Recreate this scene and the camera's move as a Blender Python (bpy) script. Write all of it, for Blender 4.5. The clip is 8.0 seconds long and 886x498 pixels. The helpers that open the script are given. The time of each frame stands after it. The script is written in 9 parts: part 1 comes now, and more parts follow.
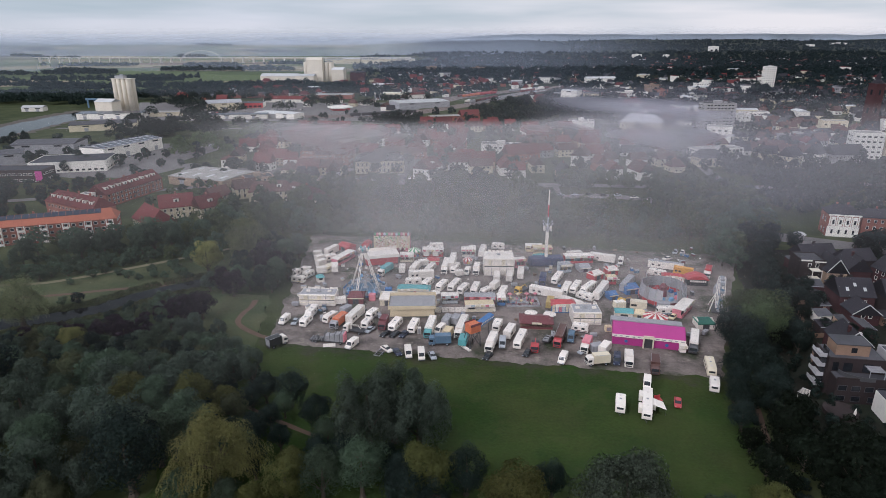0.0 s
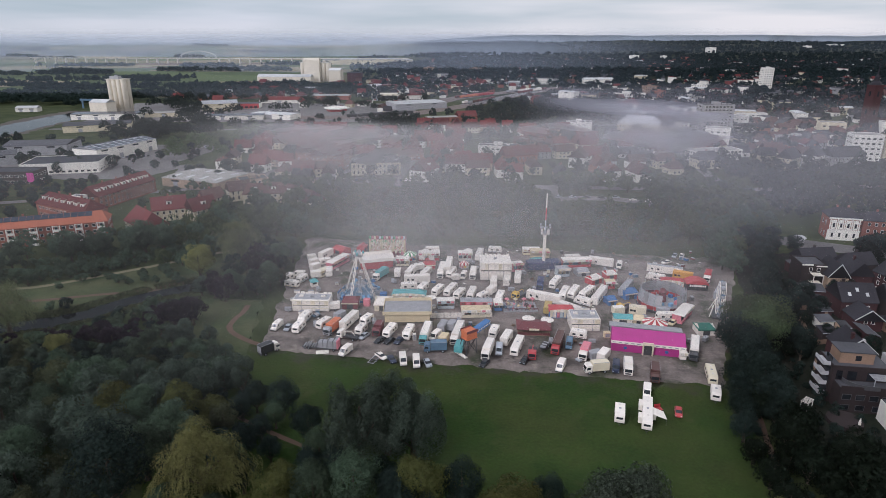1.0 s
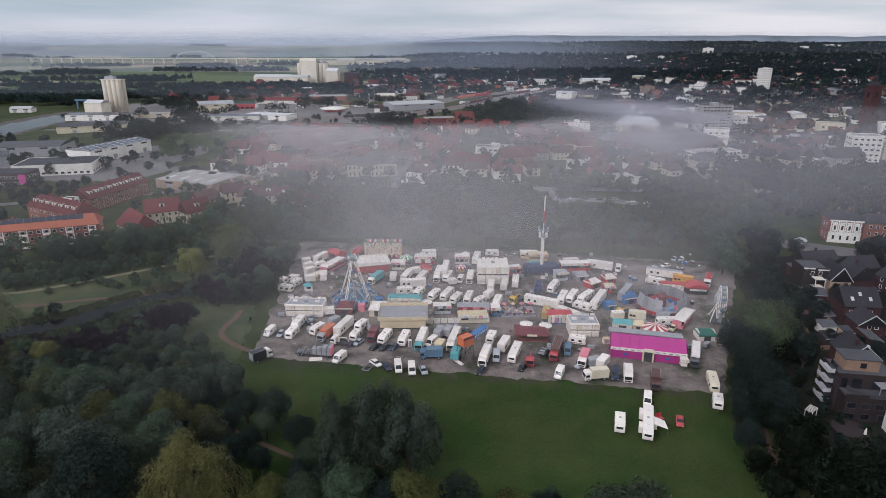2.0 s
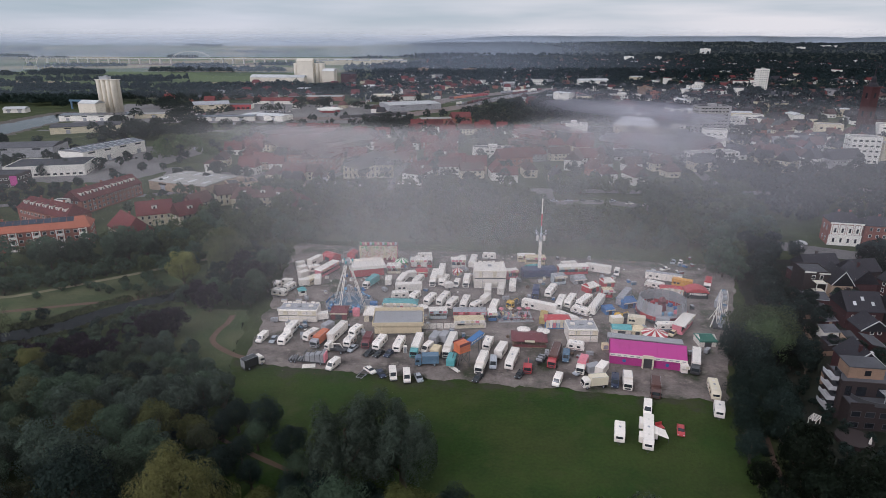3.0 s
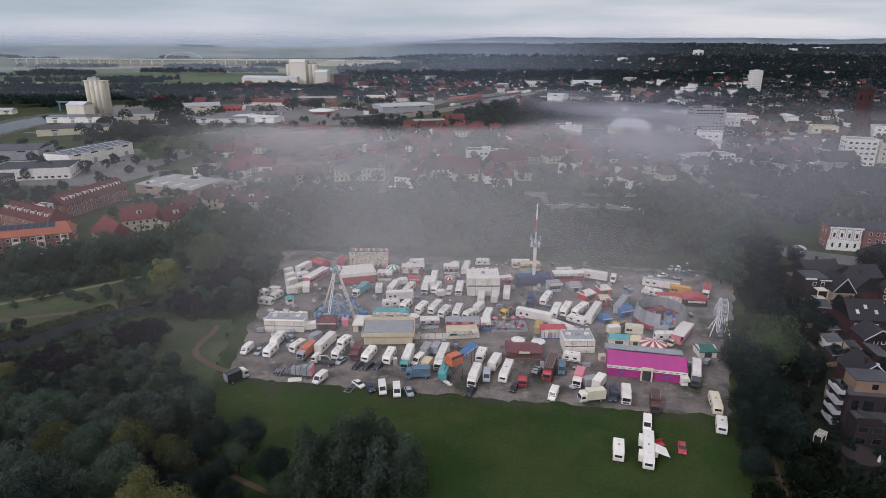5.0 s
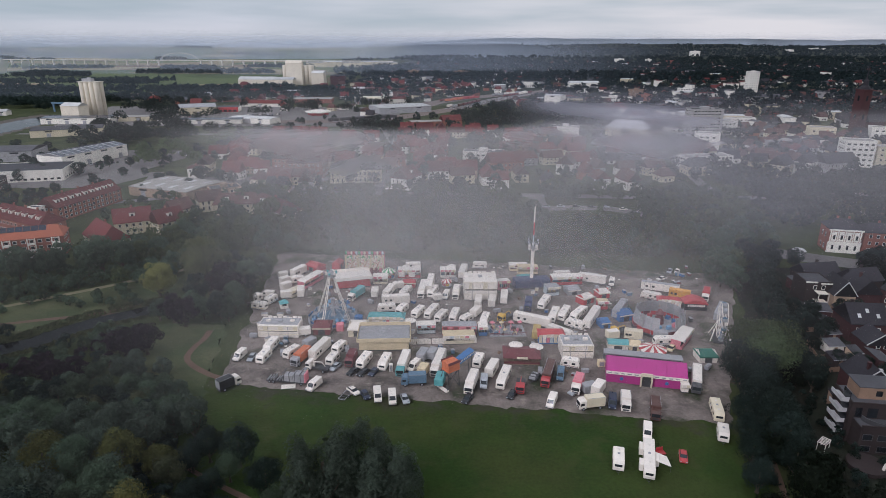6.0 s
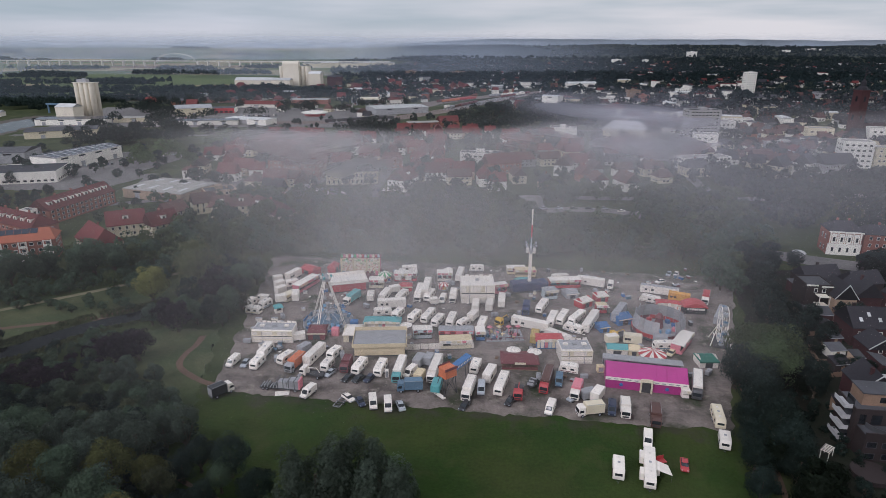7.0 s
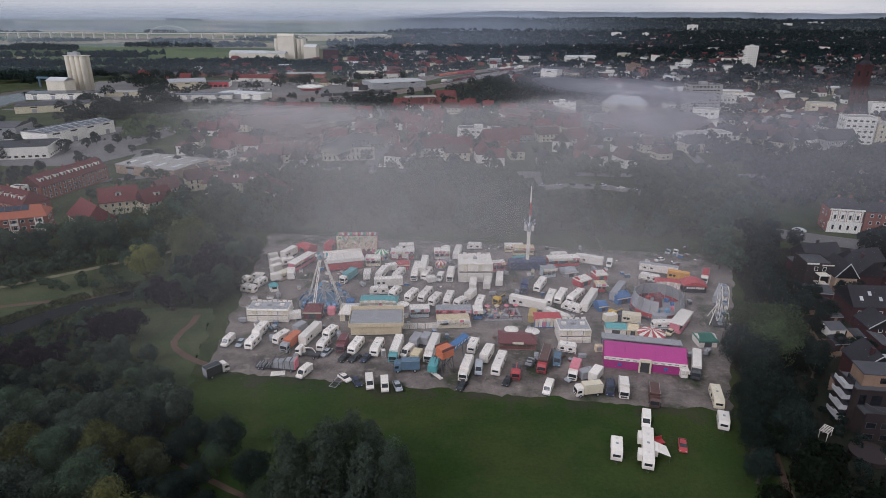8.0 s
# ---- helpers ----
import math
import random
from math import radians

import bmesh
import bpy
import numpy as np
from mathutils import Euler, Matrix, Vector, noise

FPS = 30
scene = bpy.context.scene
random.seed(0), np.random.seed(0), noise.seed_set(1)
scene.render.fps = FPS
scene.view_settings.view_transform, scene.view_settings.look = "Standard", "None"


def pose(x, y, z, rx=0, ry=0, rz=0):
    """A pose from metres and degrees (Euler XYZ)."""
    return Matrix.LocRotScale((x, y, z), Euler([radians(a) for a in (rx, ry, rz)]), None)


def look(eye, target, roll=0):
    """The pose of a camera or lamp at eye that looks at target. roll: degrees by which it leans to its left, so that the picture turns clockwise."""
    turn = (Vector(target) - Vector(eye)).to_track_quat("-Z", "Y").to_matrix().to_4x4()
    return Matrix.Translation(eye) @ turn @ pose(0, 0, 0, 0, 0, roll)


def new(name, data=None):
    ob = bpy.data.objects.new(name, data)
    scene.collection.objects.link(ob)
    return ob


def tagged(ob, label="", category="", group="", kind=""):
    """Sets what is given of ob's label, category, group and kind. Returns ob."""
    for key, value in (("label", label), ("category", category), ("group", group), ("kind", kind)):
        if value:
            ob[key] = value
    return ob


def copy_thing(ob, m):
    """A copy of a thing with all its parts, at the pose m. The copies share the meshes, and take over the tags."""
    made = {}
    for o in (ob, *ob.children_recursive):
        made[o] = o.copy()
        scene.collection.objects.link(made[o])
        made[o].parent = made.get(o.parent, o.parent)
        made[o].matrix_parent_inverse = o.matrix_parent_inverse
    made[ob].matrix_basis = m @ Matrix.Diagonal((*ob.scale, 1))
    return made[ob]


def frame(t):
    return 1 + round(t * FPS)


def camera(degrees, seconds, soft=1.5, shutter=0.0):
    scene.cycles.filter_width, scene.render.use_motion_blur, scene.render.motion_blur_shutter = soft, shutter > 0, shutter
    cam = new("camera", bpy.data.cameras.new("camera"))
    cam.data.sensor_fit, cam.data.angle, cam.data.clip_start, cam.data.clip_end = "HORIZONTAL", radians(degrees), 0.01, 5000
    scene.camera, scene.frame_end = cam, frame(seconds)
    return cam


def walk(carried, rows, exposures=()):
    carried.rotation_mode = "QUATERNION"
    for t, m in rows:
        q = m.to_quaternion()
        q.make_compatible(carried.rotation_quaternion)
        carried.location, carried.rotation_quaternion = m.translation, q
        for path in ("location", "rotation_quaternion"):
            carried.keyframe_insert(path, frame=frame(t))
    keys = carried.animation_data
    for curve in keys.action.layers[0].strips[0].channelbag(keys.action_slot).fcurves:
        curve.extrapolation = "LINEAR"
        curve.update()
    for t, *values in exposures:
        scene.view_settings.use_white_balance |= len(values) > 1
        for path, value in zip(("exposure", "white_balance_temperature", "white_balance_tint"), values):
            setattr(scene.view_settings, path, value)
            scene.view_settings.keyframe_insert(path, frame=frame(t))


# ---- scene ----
cam = camera(71.8, 8.0, 0.8)
PATH = [
    (0, (-1.627, -0.236, 90.711), (-1.665, 1.653, 90.054), -0.1),
    (0.5, (-1.383, 1.806, 90.686), (-1.417, 3.695, 90.03), -0.1),
    (1, (-1.106, 3.826, 90.653), (-1.136, 5.716, 89.998), -0.0),
    (1.5, (-0.863, 5.855, 90.64), (-0.889, 7.744, 89.986), 0.0),
    (3, (-0.237, 11.714, 90.574), (-0.251, 13.604, 89.921), 0.1),
    (3.5, (-0.036, 13.566, 90.555), (-0.044, 15.457, 89.903), 0.1),
    (4, (0.169, 15.346, 90.539), (0.164, 17.237, 89.888), 0.2),
    (4.5, (0.364, 16.978, 90.509), (0.364, 18.87, 89.858), 0.2),
    (6, (0.789, 21.733, 90.316), (0.803, 23.625, 89.669), 0.2),
    (6.5, (0.964, 23.268, 90.309), (0.983, 25.161, 89.663), 0.2),
    (7, (1.102, 24.718, 90.289), (1.124, 26.61, 89.644), 0.2),
    (7.4, (1.151, 25.86, 90.262), (1.176, 27.752, 89.614), 0.3),
    (7.5, (1.163, 26.148, 90.254), (1.189, 28.036, 89.594), 0.3),
    (8, (1.233, 27.576, 90.202), (1.263, 29.441, 89.482), 0.3),
]
walk(cam, [(t, look(eye, to, lean)) for t, eye, to, lean in PATH], [(0.0, 0.22, 5760, 22), (1.0, 0.20, 5760, 22), (3.0, 0.11, 5760, 22), (6.0, 0.04, 5760, 22), (7.0, 0.0, 5760, 22), (8.0, -0.08, 5760, 22)])

# ---------------------------------------------------------------- sky, sun
world = bpy.data.worlds.new("sky")
scene.world = world
world.use_nodes = True
wt = world.node_tree
wt.nodes.clear()


def wnode(kind, **inputs):
    n = wt.nodes.new(kind)
    for k, v in inputs.items():
        n.inputs[k].default_value = v
    return n


SUN_ELEV, SUN_AZ = 36.0, 226.0
sky = wnode("ShaderNodeTexSky")
sky.sky_type = "NISHITA"
sky.sun_disc = False
sky.sun_elevation = radians(SUN_ELEV)
sky.sun_rotation = radians(SUN_AZ)
sky.air_density, sky.dust_density = 1.2, 3.0
clear = wnode("ShaderNodeVectorMath")
clear.operation = "SCALE"
clear.inputs["Scale"].default_value = 0.10
wt.links.new(sky.outputs[0], clear.inputs[0])
# a closed deck of cloud: streaks along the horizon, softer above
wco = wnode("ShaderNodeTexCoord")
wmap = wnode("ShaderNodeMapping")
wmap.inputs["Scale"].default_value = (1.3, 1.3, 13.0)
wmap.inputs["Rotation"].default_value = (0.0, 0.0, 0.0)
wt.links.new(wco.outputs["Generated"], wmap.inputs[0])
wn = wnode("ShaderNodeTexNoise", Scale=2.1, Detail=4.0, Roughness=0.5)
wt.links.new(wmap.outputs[0], wn.inputs["Vector"])
wr = wnode("ShaderNodeValToRGB")
cr = wr.color_ramp
cr.elements[0].position, cr.elements[0].color = 0.36, (0.42, 0.50, 0.48, 1)
cr.elements[1].position, cr.elements[1].color = 0.74, (0.64, 0.67, 0.635, 1)
e = cr.elements.new(0.52)
e.color = (0.50, 0.56, 0.535, 1)
wt.links.new(wn.outputs["Fac"], wr.inputs[0])
# brighter, slightly warm rim low over the land
wsep = wnode("ShaderNodeSeparateXYZ")
wt.links.new(wco.outputs["Generated"], wsep.inputs[0])
wrim = wnode("ShaderNodeMapRange")
for k, v in (("From Min", 0.03), ("From Max", -0.005), ("To Min", 0.0), ("To Max", 0.8)):
    wrim.inputs[k].default_value = v
wt.links.new(wsep.outputs["Z"], wrim.inputs["Value"])
wm1 = wnode("ShaderNodeMix")
wm1.data_type = "RGBA"
wm1.inputs["B"].default_value = (0.70, 0.69, 0.635, 1)
wt.links.new(wrim.outputs[0], wm1.inputs["Factor"])
wt.links.new(wr.outputs[0], wm1.inputs["A"])
wside = wnode("ShaderNodeMapRange")
for k, v in (("From Min", -0.25), ("From Max", 0.45), ("To Min", 0.0), ("To Max", 0.95)):
    wside.inputs[k].default_value = v
wt.links.new(wsep.outputs["X"], wside.inputs["Value"])
wm3 = wnode("ShaderNodeMix")
wm3.data_type = "RGBA"
wm3.inputs["B"].default_value = (0.80, 0.775, 0.68, 1)
wbreak = wnode("ShaderNodeMapRange")
for k, v in (("From Min", 0.36), ("From Max", 0.58), ("To Min", 0.35), ("To Max", 1.0)):
    wbreak.inputs[k].default_value = v
wt.links.new(wn.outputs["Fac"], wbreak.inputs["Value"])
wmul = wnode("ShaderNodeMath")
wmul.operation = "MULTIPLY"
wt.links.new(wside.outputs[0], wmul.inputs[0])
wt.links.new(wbreak.outputs[0], wmul.inputs[1])
wt.links.new(wmul.outputs[0], wm3.inputs["Factor"])
wt.links.new(wm1.outputs["Result"], wm3.inputs["A"])
wm2 = wnode("ShaderNodeMix")
wm2.data_type = "RGBA"
wm2.inputs["Factor"].default_value = 0.9
wt.links.new(clear.outputs[0], wm2.inputs["A"])
wt.links.new(wm3.outputs["Result"], wm2.inputs["B"])
wbg = wnode("ShaderNodeBackground", Strength=0.98)
wt.links.new(wm2.outputs["Result"], wbg.inputs["Color"])
wout = wnode("ShaderNodeOutputWorld")
wt.links.new(wbg.outputs[0], wout.inputs["Surface"])

sun_data = bpy.data.lights.new("sun", "SUN")
sun_data.energy, sun_data.angle, sun_data.color = 1.5, radians(30), (1.0, 0.95, 0.88)
sun = new("sun", sun_data)
sun.matrix_world = look((math.sin(radians(SUN_AZ)) * 900, math.cos(radians(SUN_AZ)) * 900, 900 * math.tan(radians(SUN_ELEV))), (0, 0, 0))


# ---------------------------------------------------------------- materials
def shader(name):
    m = bpy.data.materials.new(name)
    m.use_nodes = True
    return m, m.node_tree, m.node_tree.nodes["Principled BSDF"]


def put(nt, kind, **inputs):
    n = nt.nodes.new(kind)
    for k, v in inputs.items():
        n.inputs[k].default_value = v
    return n


def maths(nt, op, a, b):
    n = nt.nodes.new("ShaderNodeMath")
    n.operation = op
    for i, v in enumerate((a, b)):
        if isinstance(v, (int, float)):
            n.inputs[i].default_value = v
        else:
            nt.links.new(v, n.inputs[i])
    return n.outputs[0]


def noise_at(nt, size, detail=3.0):
    """Noise over the place, with features about size metres wide."""
    g = nt.nodes.new("ShaderNodeNewGeometry")
    n = put(nt, "ShaderNodeTexNoise", Scale=1.0 / size, Detail=detail, Roughness=0.6)
    nt.links.new(g.outputs["Position"], n.inputs["Vector"])
    return n.outputs["Fac"]


def surf(name, col, rough=0.6, big=2.5, big_amt=0.22, fine=0.25, fine_amt=0.12, bump=0.0, metal=0.0, rnd=0.08, col2=None):
    """A worn surface: stains of size big, grain of size fine, a tone of its own for each object."""
    m, nt, p = shader(name)
    n1, n2 = noise_at(nt, big), noise_at(nt, fine, 2.0)
    v = maths(nt, "ADD", maths(nt, "MULTIPLY", maths(nt, "SUBTRACT", n1, 0.5), 2.6 * big_amt), 1.0)
    v = maths(nt, "ADD", v, maths(nt, "MULTIPLY", maths(nt, "SUBTRACT", n2, 0.5), 2.6 * fine_amt))
    if rnd:
        o = nt.nodes.new("ShaderNodeObjectInfo")
        v = maths(nt, "ADD", v, maths(nt, "MULTIPLY", maths(nt, "SUBTRACT", o.outputs["Random"], 0.5), 2 * rnd))
    hs = put(nt, "ShaderNodeHueSaturation", Color=(*col, 1))
    if col2:
        mx = put(nt, "ShaderNodeMix")
        mx.data_type = "RGBA"
        mx.inputs["A"].default_value, mx.inputs["B"].default_value = (*col, 1), (*col2, 1)
        rp = put(nt, "ShaderNodeMapRange")
        rp.inputs["From Min"].default_value, rp.inputs["From Max"].default_value = 0.4, 0.62
        nt.links.new(noise_at(nt, big * 1.7, 5.0), rp.inputs["Value"])
        nt.links.new(rp.outputs[0], mx.inputs["Factor"])
        nt.links.new(mx.outputs["Result"], hs.inputs["Color"])
    nt.links.new(v, hs.inputs["Value"])
    nt.links.new(hs.outputs[0], p.inputs["Base Color"])
    nt.links.new(maths(nt, "ADD", maths(nt, "MULTIPLY", n1, 0.25), rough - 0.12), p.inputs["Roughness"])
    p.inputs["Metallic"].default_value = metal
    p.inputs["Specular IOR Level"].default_value = 0.2 if rough > 0.65 else 0.5
    if bump:
        b = put(nt, "ShaderNodeBump", Strength=bump, Distance=fine)
        nt.links.new(n2, b.inputs["Height"])
        nt.links.new(b.outputs[0], p.inputs["Normal"])
    return m


def leafy(name, dark, light, tone=0.25):
    """Foliage: every leaf clump has its own green, every tree its own tone."""
    m, nt, p = shader(name)
    g = nt.nodes.new("ShaderNodeNewGeometry")
    mx = put(nt, "ShaderNodeMix")
    mx.data_type = "RGBA"
    mx.inputs["A"].default_value, mx.inputs["B"].default_value = (*dark, 1), (*light, 1)
    nt.links.new(g.outputs["Random Per Island"], mx.inputs["Factor"])
    o = nt.nodes.new("ShaderNodeObjectInfo")
    hs = put(nt, "ShaderNodeHueSaturation")
    v = maths(nt, "ADD", maths(nt, "MULTIPLY", maths(nt, "SUBTRACT", o.outputs["Random"], 0.5), 2 * tone), 1.0)
    v = maths(nt, "ADD", v, maths(nt, "MULTIPLY", maths(nt, "SUBTRACT", noise_at(nt, 3.0), 0.5), 0.9))
    v = maths(nt, "ADD", v, maths(nt, "MULTIPLY", maths(nt, "SUBTRACT", noise_at(nt, 0.22, 2.0), 0.5), 2.0))
    hv = maths(nt, "ADD", maths(nt, "MULTIPLY", o.outputs["Random"], 0.035), 0.4825)
    nt.links.new(v, hs.inputs["Value"])
    nt.links.new(hv, hs.inputs["Hue"])
    nt.links.new(mx.outputs["Result"], hs.inputs["Color"])
    nt.links.new(hs.outputs[0], p.inputs["Base Color"])
    p.inputs["Roughness"].default_value = 0.65
    p.inputs["Specular IOR Level"].default_value = 0.06
    glow = put(nt, "ShaderNodeBsdfTranslucent")
    nt.links.new(hs.outputs[0], glow.inputs["Color"])
    both = put(nt, "ShaderNodeMixShader", Fac=0.45)
    nt.links.new(p.outputs[0], both.inputs[1])
    nt.links.new(glow.outputs[0], both.inputs[2])
    nt.links.new(both.outputs[0], nt.nodes["Material Output"].inputs["Surface"])
    return m


WHITE = surf("white_paint", (0.83, 0.765, 0.685), 0.4, 2.2, 0.16, 0.3, 0.10, rnd=0.1)
CREAM = surf("cream_paint", (0.72, 0.64, 0.48), 0.45, 3, 0.14, 0.3, 0.06)
SAND = surf("sand_canvas", (0.70, 0.58, 0.38), 0.7, 3, 0.14, 0.3, 0.06)
GREY = surf("grey_sheet", (0.34, 0.34, 0.35), 0.55, 2, 0.25, 0.3, 0.1)
SILVER = surf("silver_paint", (0.45, 0.47, 0.50), 0.3, 3, 0.1, 0.3, 0.05, metal=0.4)
IRON = surf("dark_steel", (0.075, 0.075, 0.08), 0.5, 2, 0.3, 0.3, 0.15, metal=0.3)
BLACKISH = surf("black_paint", (0.022, 0.023, 0.026), 0.3, 2, 0.2, 0.3, 0.1)
RUBBER = surf("rubber", (0.025, 0.025, 0.025), 0.8, 1, 0.2, 0.2, 0.15)
RED = surf("red_paint", (0.46, 0.055, 0.06), 0.45, 3, 0.16, 0.3, 0.08)
PINK = surf("pink_paint", (0.66, 0.22, 0.26), 0.5, 2, 0.2, 0.3, 0.08)
MAGENTA = surf("magenta_tarpaulin", (0.43, 0.045, 0.23), 0.5, 4, 0.14, 0.4, 0.05, bump=0.1)
MAROON = surf("maroon_paint", (0.17, 0.045, 0.05), 0.6, 3, 0.2, 0.3, 0.1)
TEAL = surf("teal_paint", (0.11, 0.36, 0.37), 0.5, 3, 0.16, 0.3, 0.08)
BLUE = surf("blue_paint", (0.055, 0.16, 0.36), 0.5, 3, 0.16, 0.3, 0.08)
SKYBLUE = surf("pale_blue_paint", (0.22, 0.42, 0.62), 0.45, 2, 0.2, 0.3, 0.08)
NAVY = surf("navy_tarpaulin", (0.03, 0.045, 0.12), 0.55, 3, 0.2, 0.3, 0.08)
DARKBLUE = surf("dark_blue_paint", (0.03, 0.04, 0.075), 0.3, 3, 0.2, 0.3, 0.08)
BLUEGREY = surf("blue_grey_paint", (0.11, 0.19, 0.27), 0.5, 3, 0.2, 0.3, 0.08)
ORANGE = surf("orange_paint", (0.62, 0.17, 0.07), 0.5, 3, 0.16, 0.3, 0.08)
ORANGE_Y = surf("amber_tarpaulin", (0.66, 0.32, 0.05), 0.5, 3, 0.16, 0.3, 0.08)
YELLOW = surf("yellow_paint", (0.66, 0.40, 0.04), 0.45, 3, 0.16, 0.3, 0.08)
YELLOW_DULL = surf("ochre_paint", (0.46, 0.33, 0.11), 0.55, 3, 0.16, 0.3, 0.08)
BROWN = surf("brown_paint", (0.11, 0.055, 0.045), 0.55, 3, 0.2, 0.3, 0.1)
GREEN = surf("green_paint", (0.06, 0.34, 0.13), 0.5, 3, 0.16, 0.3, 0.08)
DKGREEN = surf("dark_green_paint", (0.03, 0.15, 0.11), 0.6, 3, 0.2, 0.3, 0.08)
GLASSY = surf("pale_cladding", (0.50, 0.56, 0.58), 0.35, 2, 0.15, 0.3, 0.06)
WINDOW_DARK = surf("dark_glazing", (0.018, 0.021, 0.026), 0.14, 2, 0.3, 0.5, 0.1, rnd=0.3)
GLASS_TINT = surf("tinted_window", (0.03, 0.035, 0.04), 0.12, 2, 0.2, 0.5, 0.1)

BRICK = surf("red_brick", (0.27, 0.105, 0.075), 0.85, 4, 0.22, 0.3, 0.2, bump=0.2, rnd=0.2)
CHURCH_BRICK = surf("dark_red_brick", (0.062, 0.028, 0.029), 0.85, 4, 0.22, 0.3, 0.2, bump=0.2)
BRICK_PALE = surf("buff_brick", (0.42, 0.31, 0.22), 0.85, 4, 0.2, 0.3, 0.18, bump=0.2, rnd=0.2)
RENDER_WHITE = surf("white_render", (0.80, 0.765, 0.69), 0.8, 5, 0.16, 0.5, 0.08, rnd=0.12)
RENDER_CREAM = surf("cream_render", (0.60, 0.53, 0.38), 0.8, 5, 0.16, 0.5, 0.08, rnd=0.15)
RENDER_GREY = surf("grey_render", (0.34, 0.33, 0.33), 0.8, 5, 0.18, 0.5, 0.08, rnd=0.2)
# White balconies of the villa: the shade on them is put into this grey.
BALCONY_SHADE = surf("weathered_grey_render", (0.46, 0.45, 0.45), 0.8, 5, 0.2, 0.5, 0.12)
PLASTER_DARK = surf("dark_clinker", (0.042, 0.032, 0.031), 0.85, 4, 0.2, 0.3, 0.18, rnd=0.2)
TIMBER = surf("larch_boards", (0.25, 0.165, 0.115), 0.7, 2, 0.2, 0.2, 0.2)
TILE_RED = surf("red_roof_tiles", (0.125, 0.031, 0.029), 0.8, 5, 0.22, 0.4, 0.22, bump=0.3, rnd=0.3)
TILE_ORANGE = surf("orange_roof_tiles", (0.33, 0.105, 0.06), 0.8, 6, 0.18, 0.4, 0.2, bump=0.3, rnd=0.15)
TILE_DARK = surf("dark_roof_tiles", (0.030, 0.028, 0.033), 0.75, 5, 0.2, 0.4, 0.22, bump=0.3, rnd=0.3)
TILE_BROWN = surf("brown_roof_tiles", (0.095, 0.048, 0.042), 0.8, 5, 0.22, 0.4, 0.22, bump=0.3, rnd=0.3)
FELT = surf("roofing_felt", (0.08, 0.08, 0.088), 0.85, 6, 0.3, 0.5, 0.12, rnd=0.25)
PALE_ROOF = surf("pale_roof_sheet", (0.54, 0.54, 0.53), 0.65, 8, 0.2, 0.5, 0.08, rnd=0.2)
FELT_DARK = surf("dark_roofing_felt", (0.032, 0.034, 0.042), 0.85, 6, 0.3, 0.5, 0.12)
FELT_PALE = surf("pale_roofing_felt", (0.34, 0.325, 0.30), 0.85, 6, 0.25, 0.6, 0.14)
CONCRETE = surf("concrete", (0.70, 0.64, 0.53), 0.8, 8, 0.14, 0.6, 0.08)
SOLAR = surf("solar_panels", (0.025, 0.03, 0.05), 0.2, 3, 0.15, 0.4, 0.1)

ASPHALT = surf("asphalt", (0.17, 0.16, 0.155), 0.9, 9, 0.25, 0.6, 0.15, bump=0.1)
GRAVEL = surf("damp_gravel", (0.250, 0.209, 0.188), 0.85, 7, 0.28, 0.7, 0.26, bump=0.2, col2=(0.145, 0.124, 0.110))
EARTH = surf("trodden_earth", (0.118, 0.076, 0.056), 0.9, 4, 0.2, 0.4, 0.15, bump=0.2)
LAWN = surf("lawn", (0.024, 0.050, 0.008), 0.9, 14, 0.34, 0.8, 0.26, bump=0.3, col2=(0.041, 0.056, 0.013))


def wear(m, k, y_at_0, width, col, size, cover=0.62):
    """Churned, muddy ground in a ragged band along the front of the yard, which runs askew by k."""
    nt = m.node_tree
    p = nt.nodes["Principled BSDF"]
    old = p.inputs["Base Color"].links[0].from_socket
    g = nt.nodes.new("ShaderNodeNewGeometry")
    sp = nt.nodes.new("ShaderNodeSeparateXYZ")
    nt.links.new(g.outputs["Position"], sp.inputs[0])
    d = maths(nt, "SUBTRACT", sp.outputs["Y"], maths(nt, "ADD", maths(nt, "MULTIPLY", sp.outputs["X"], k), y_at_0))
    band = maths(nt, "SUBTRACT", 1.0, maths(nt, "DIVIDE", maths(nt, "ABSOLUTE", d, 0.0), width))
    f = maths(nt, "ADD", band, maths(nt, "MULTIPLY", maths(nt, "SUBTRACT", noise_at(nt, size, 6.0), cover), 4.0))
    rp = put(nt, "ShaderNodeMapRange")
    rp.inputs["From Min"].default_value, rp.inputs["From Max"].default_value = 0.1, 0.9
    rp.inputs["To Max"].default_value = 0.85
    nt.links.new(f, rp.inputs["Value"])
    mx = put(nt, "ShaderNodeMix")
    mx.data_type = "RGBA"
    mx.inputs["B"].default_value = (*col, 1)
    nt.links.new(rp.outputs[0], mx.inputs["Factor"])
    nt.links.new(old, mx.inputs["A"])
    nt.links.new(mx.outputs["Result"], p.inputs["Base Color"])


wear(LAWN, -0.145, 160.0, 9.0, (0.050, 0.046, 0.032), 6.0)
wear(GRAVEL, -0.145, 168.0, 12.0, (0.075, 0.064, 0.058), 7.0)
wear(GRAVEL, -0.145, 270.5, 11.0, (0.060, 0.060, 0.042), 8.0, 0.5)
wear(GRAVEL, -0.25, 186.0, 9.0, (0.095, 0.080, 0.068), 5.0)


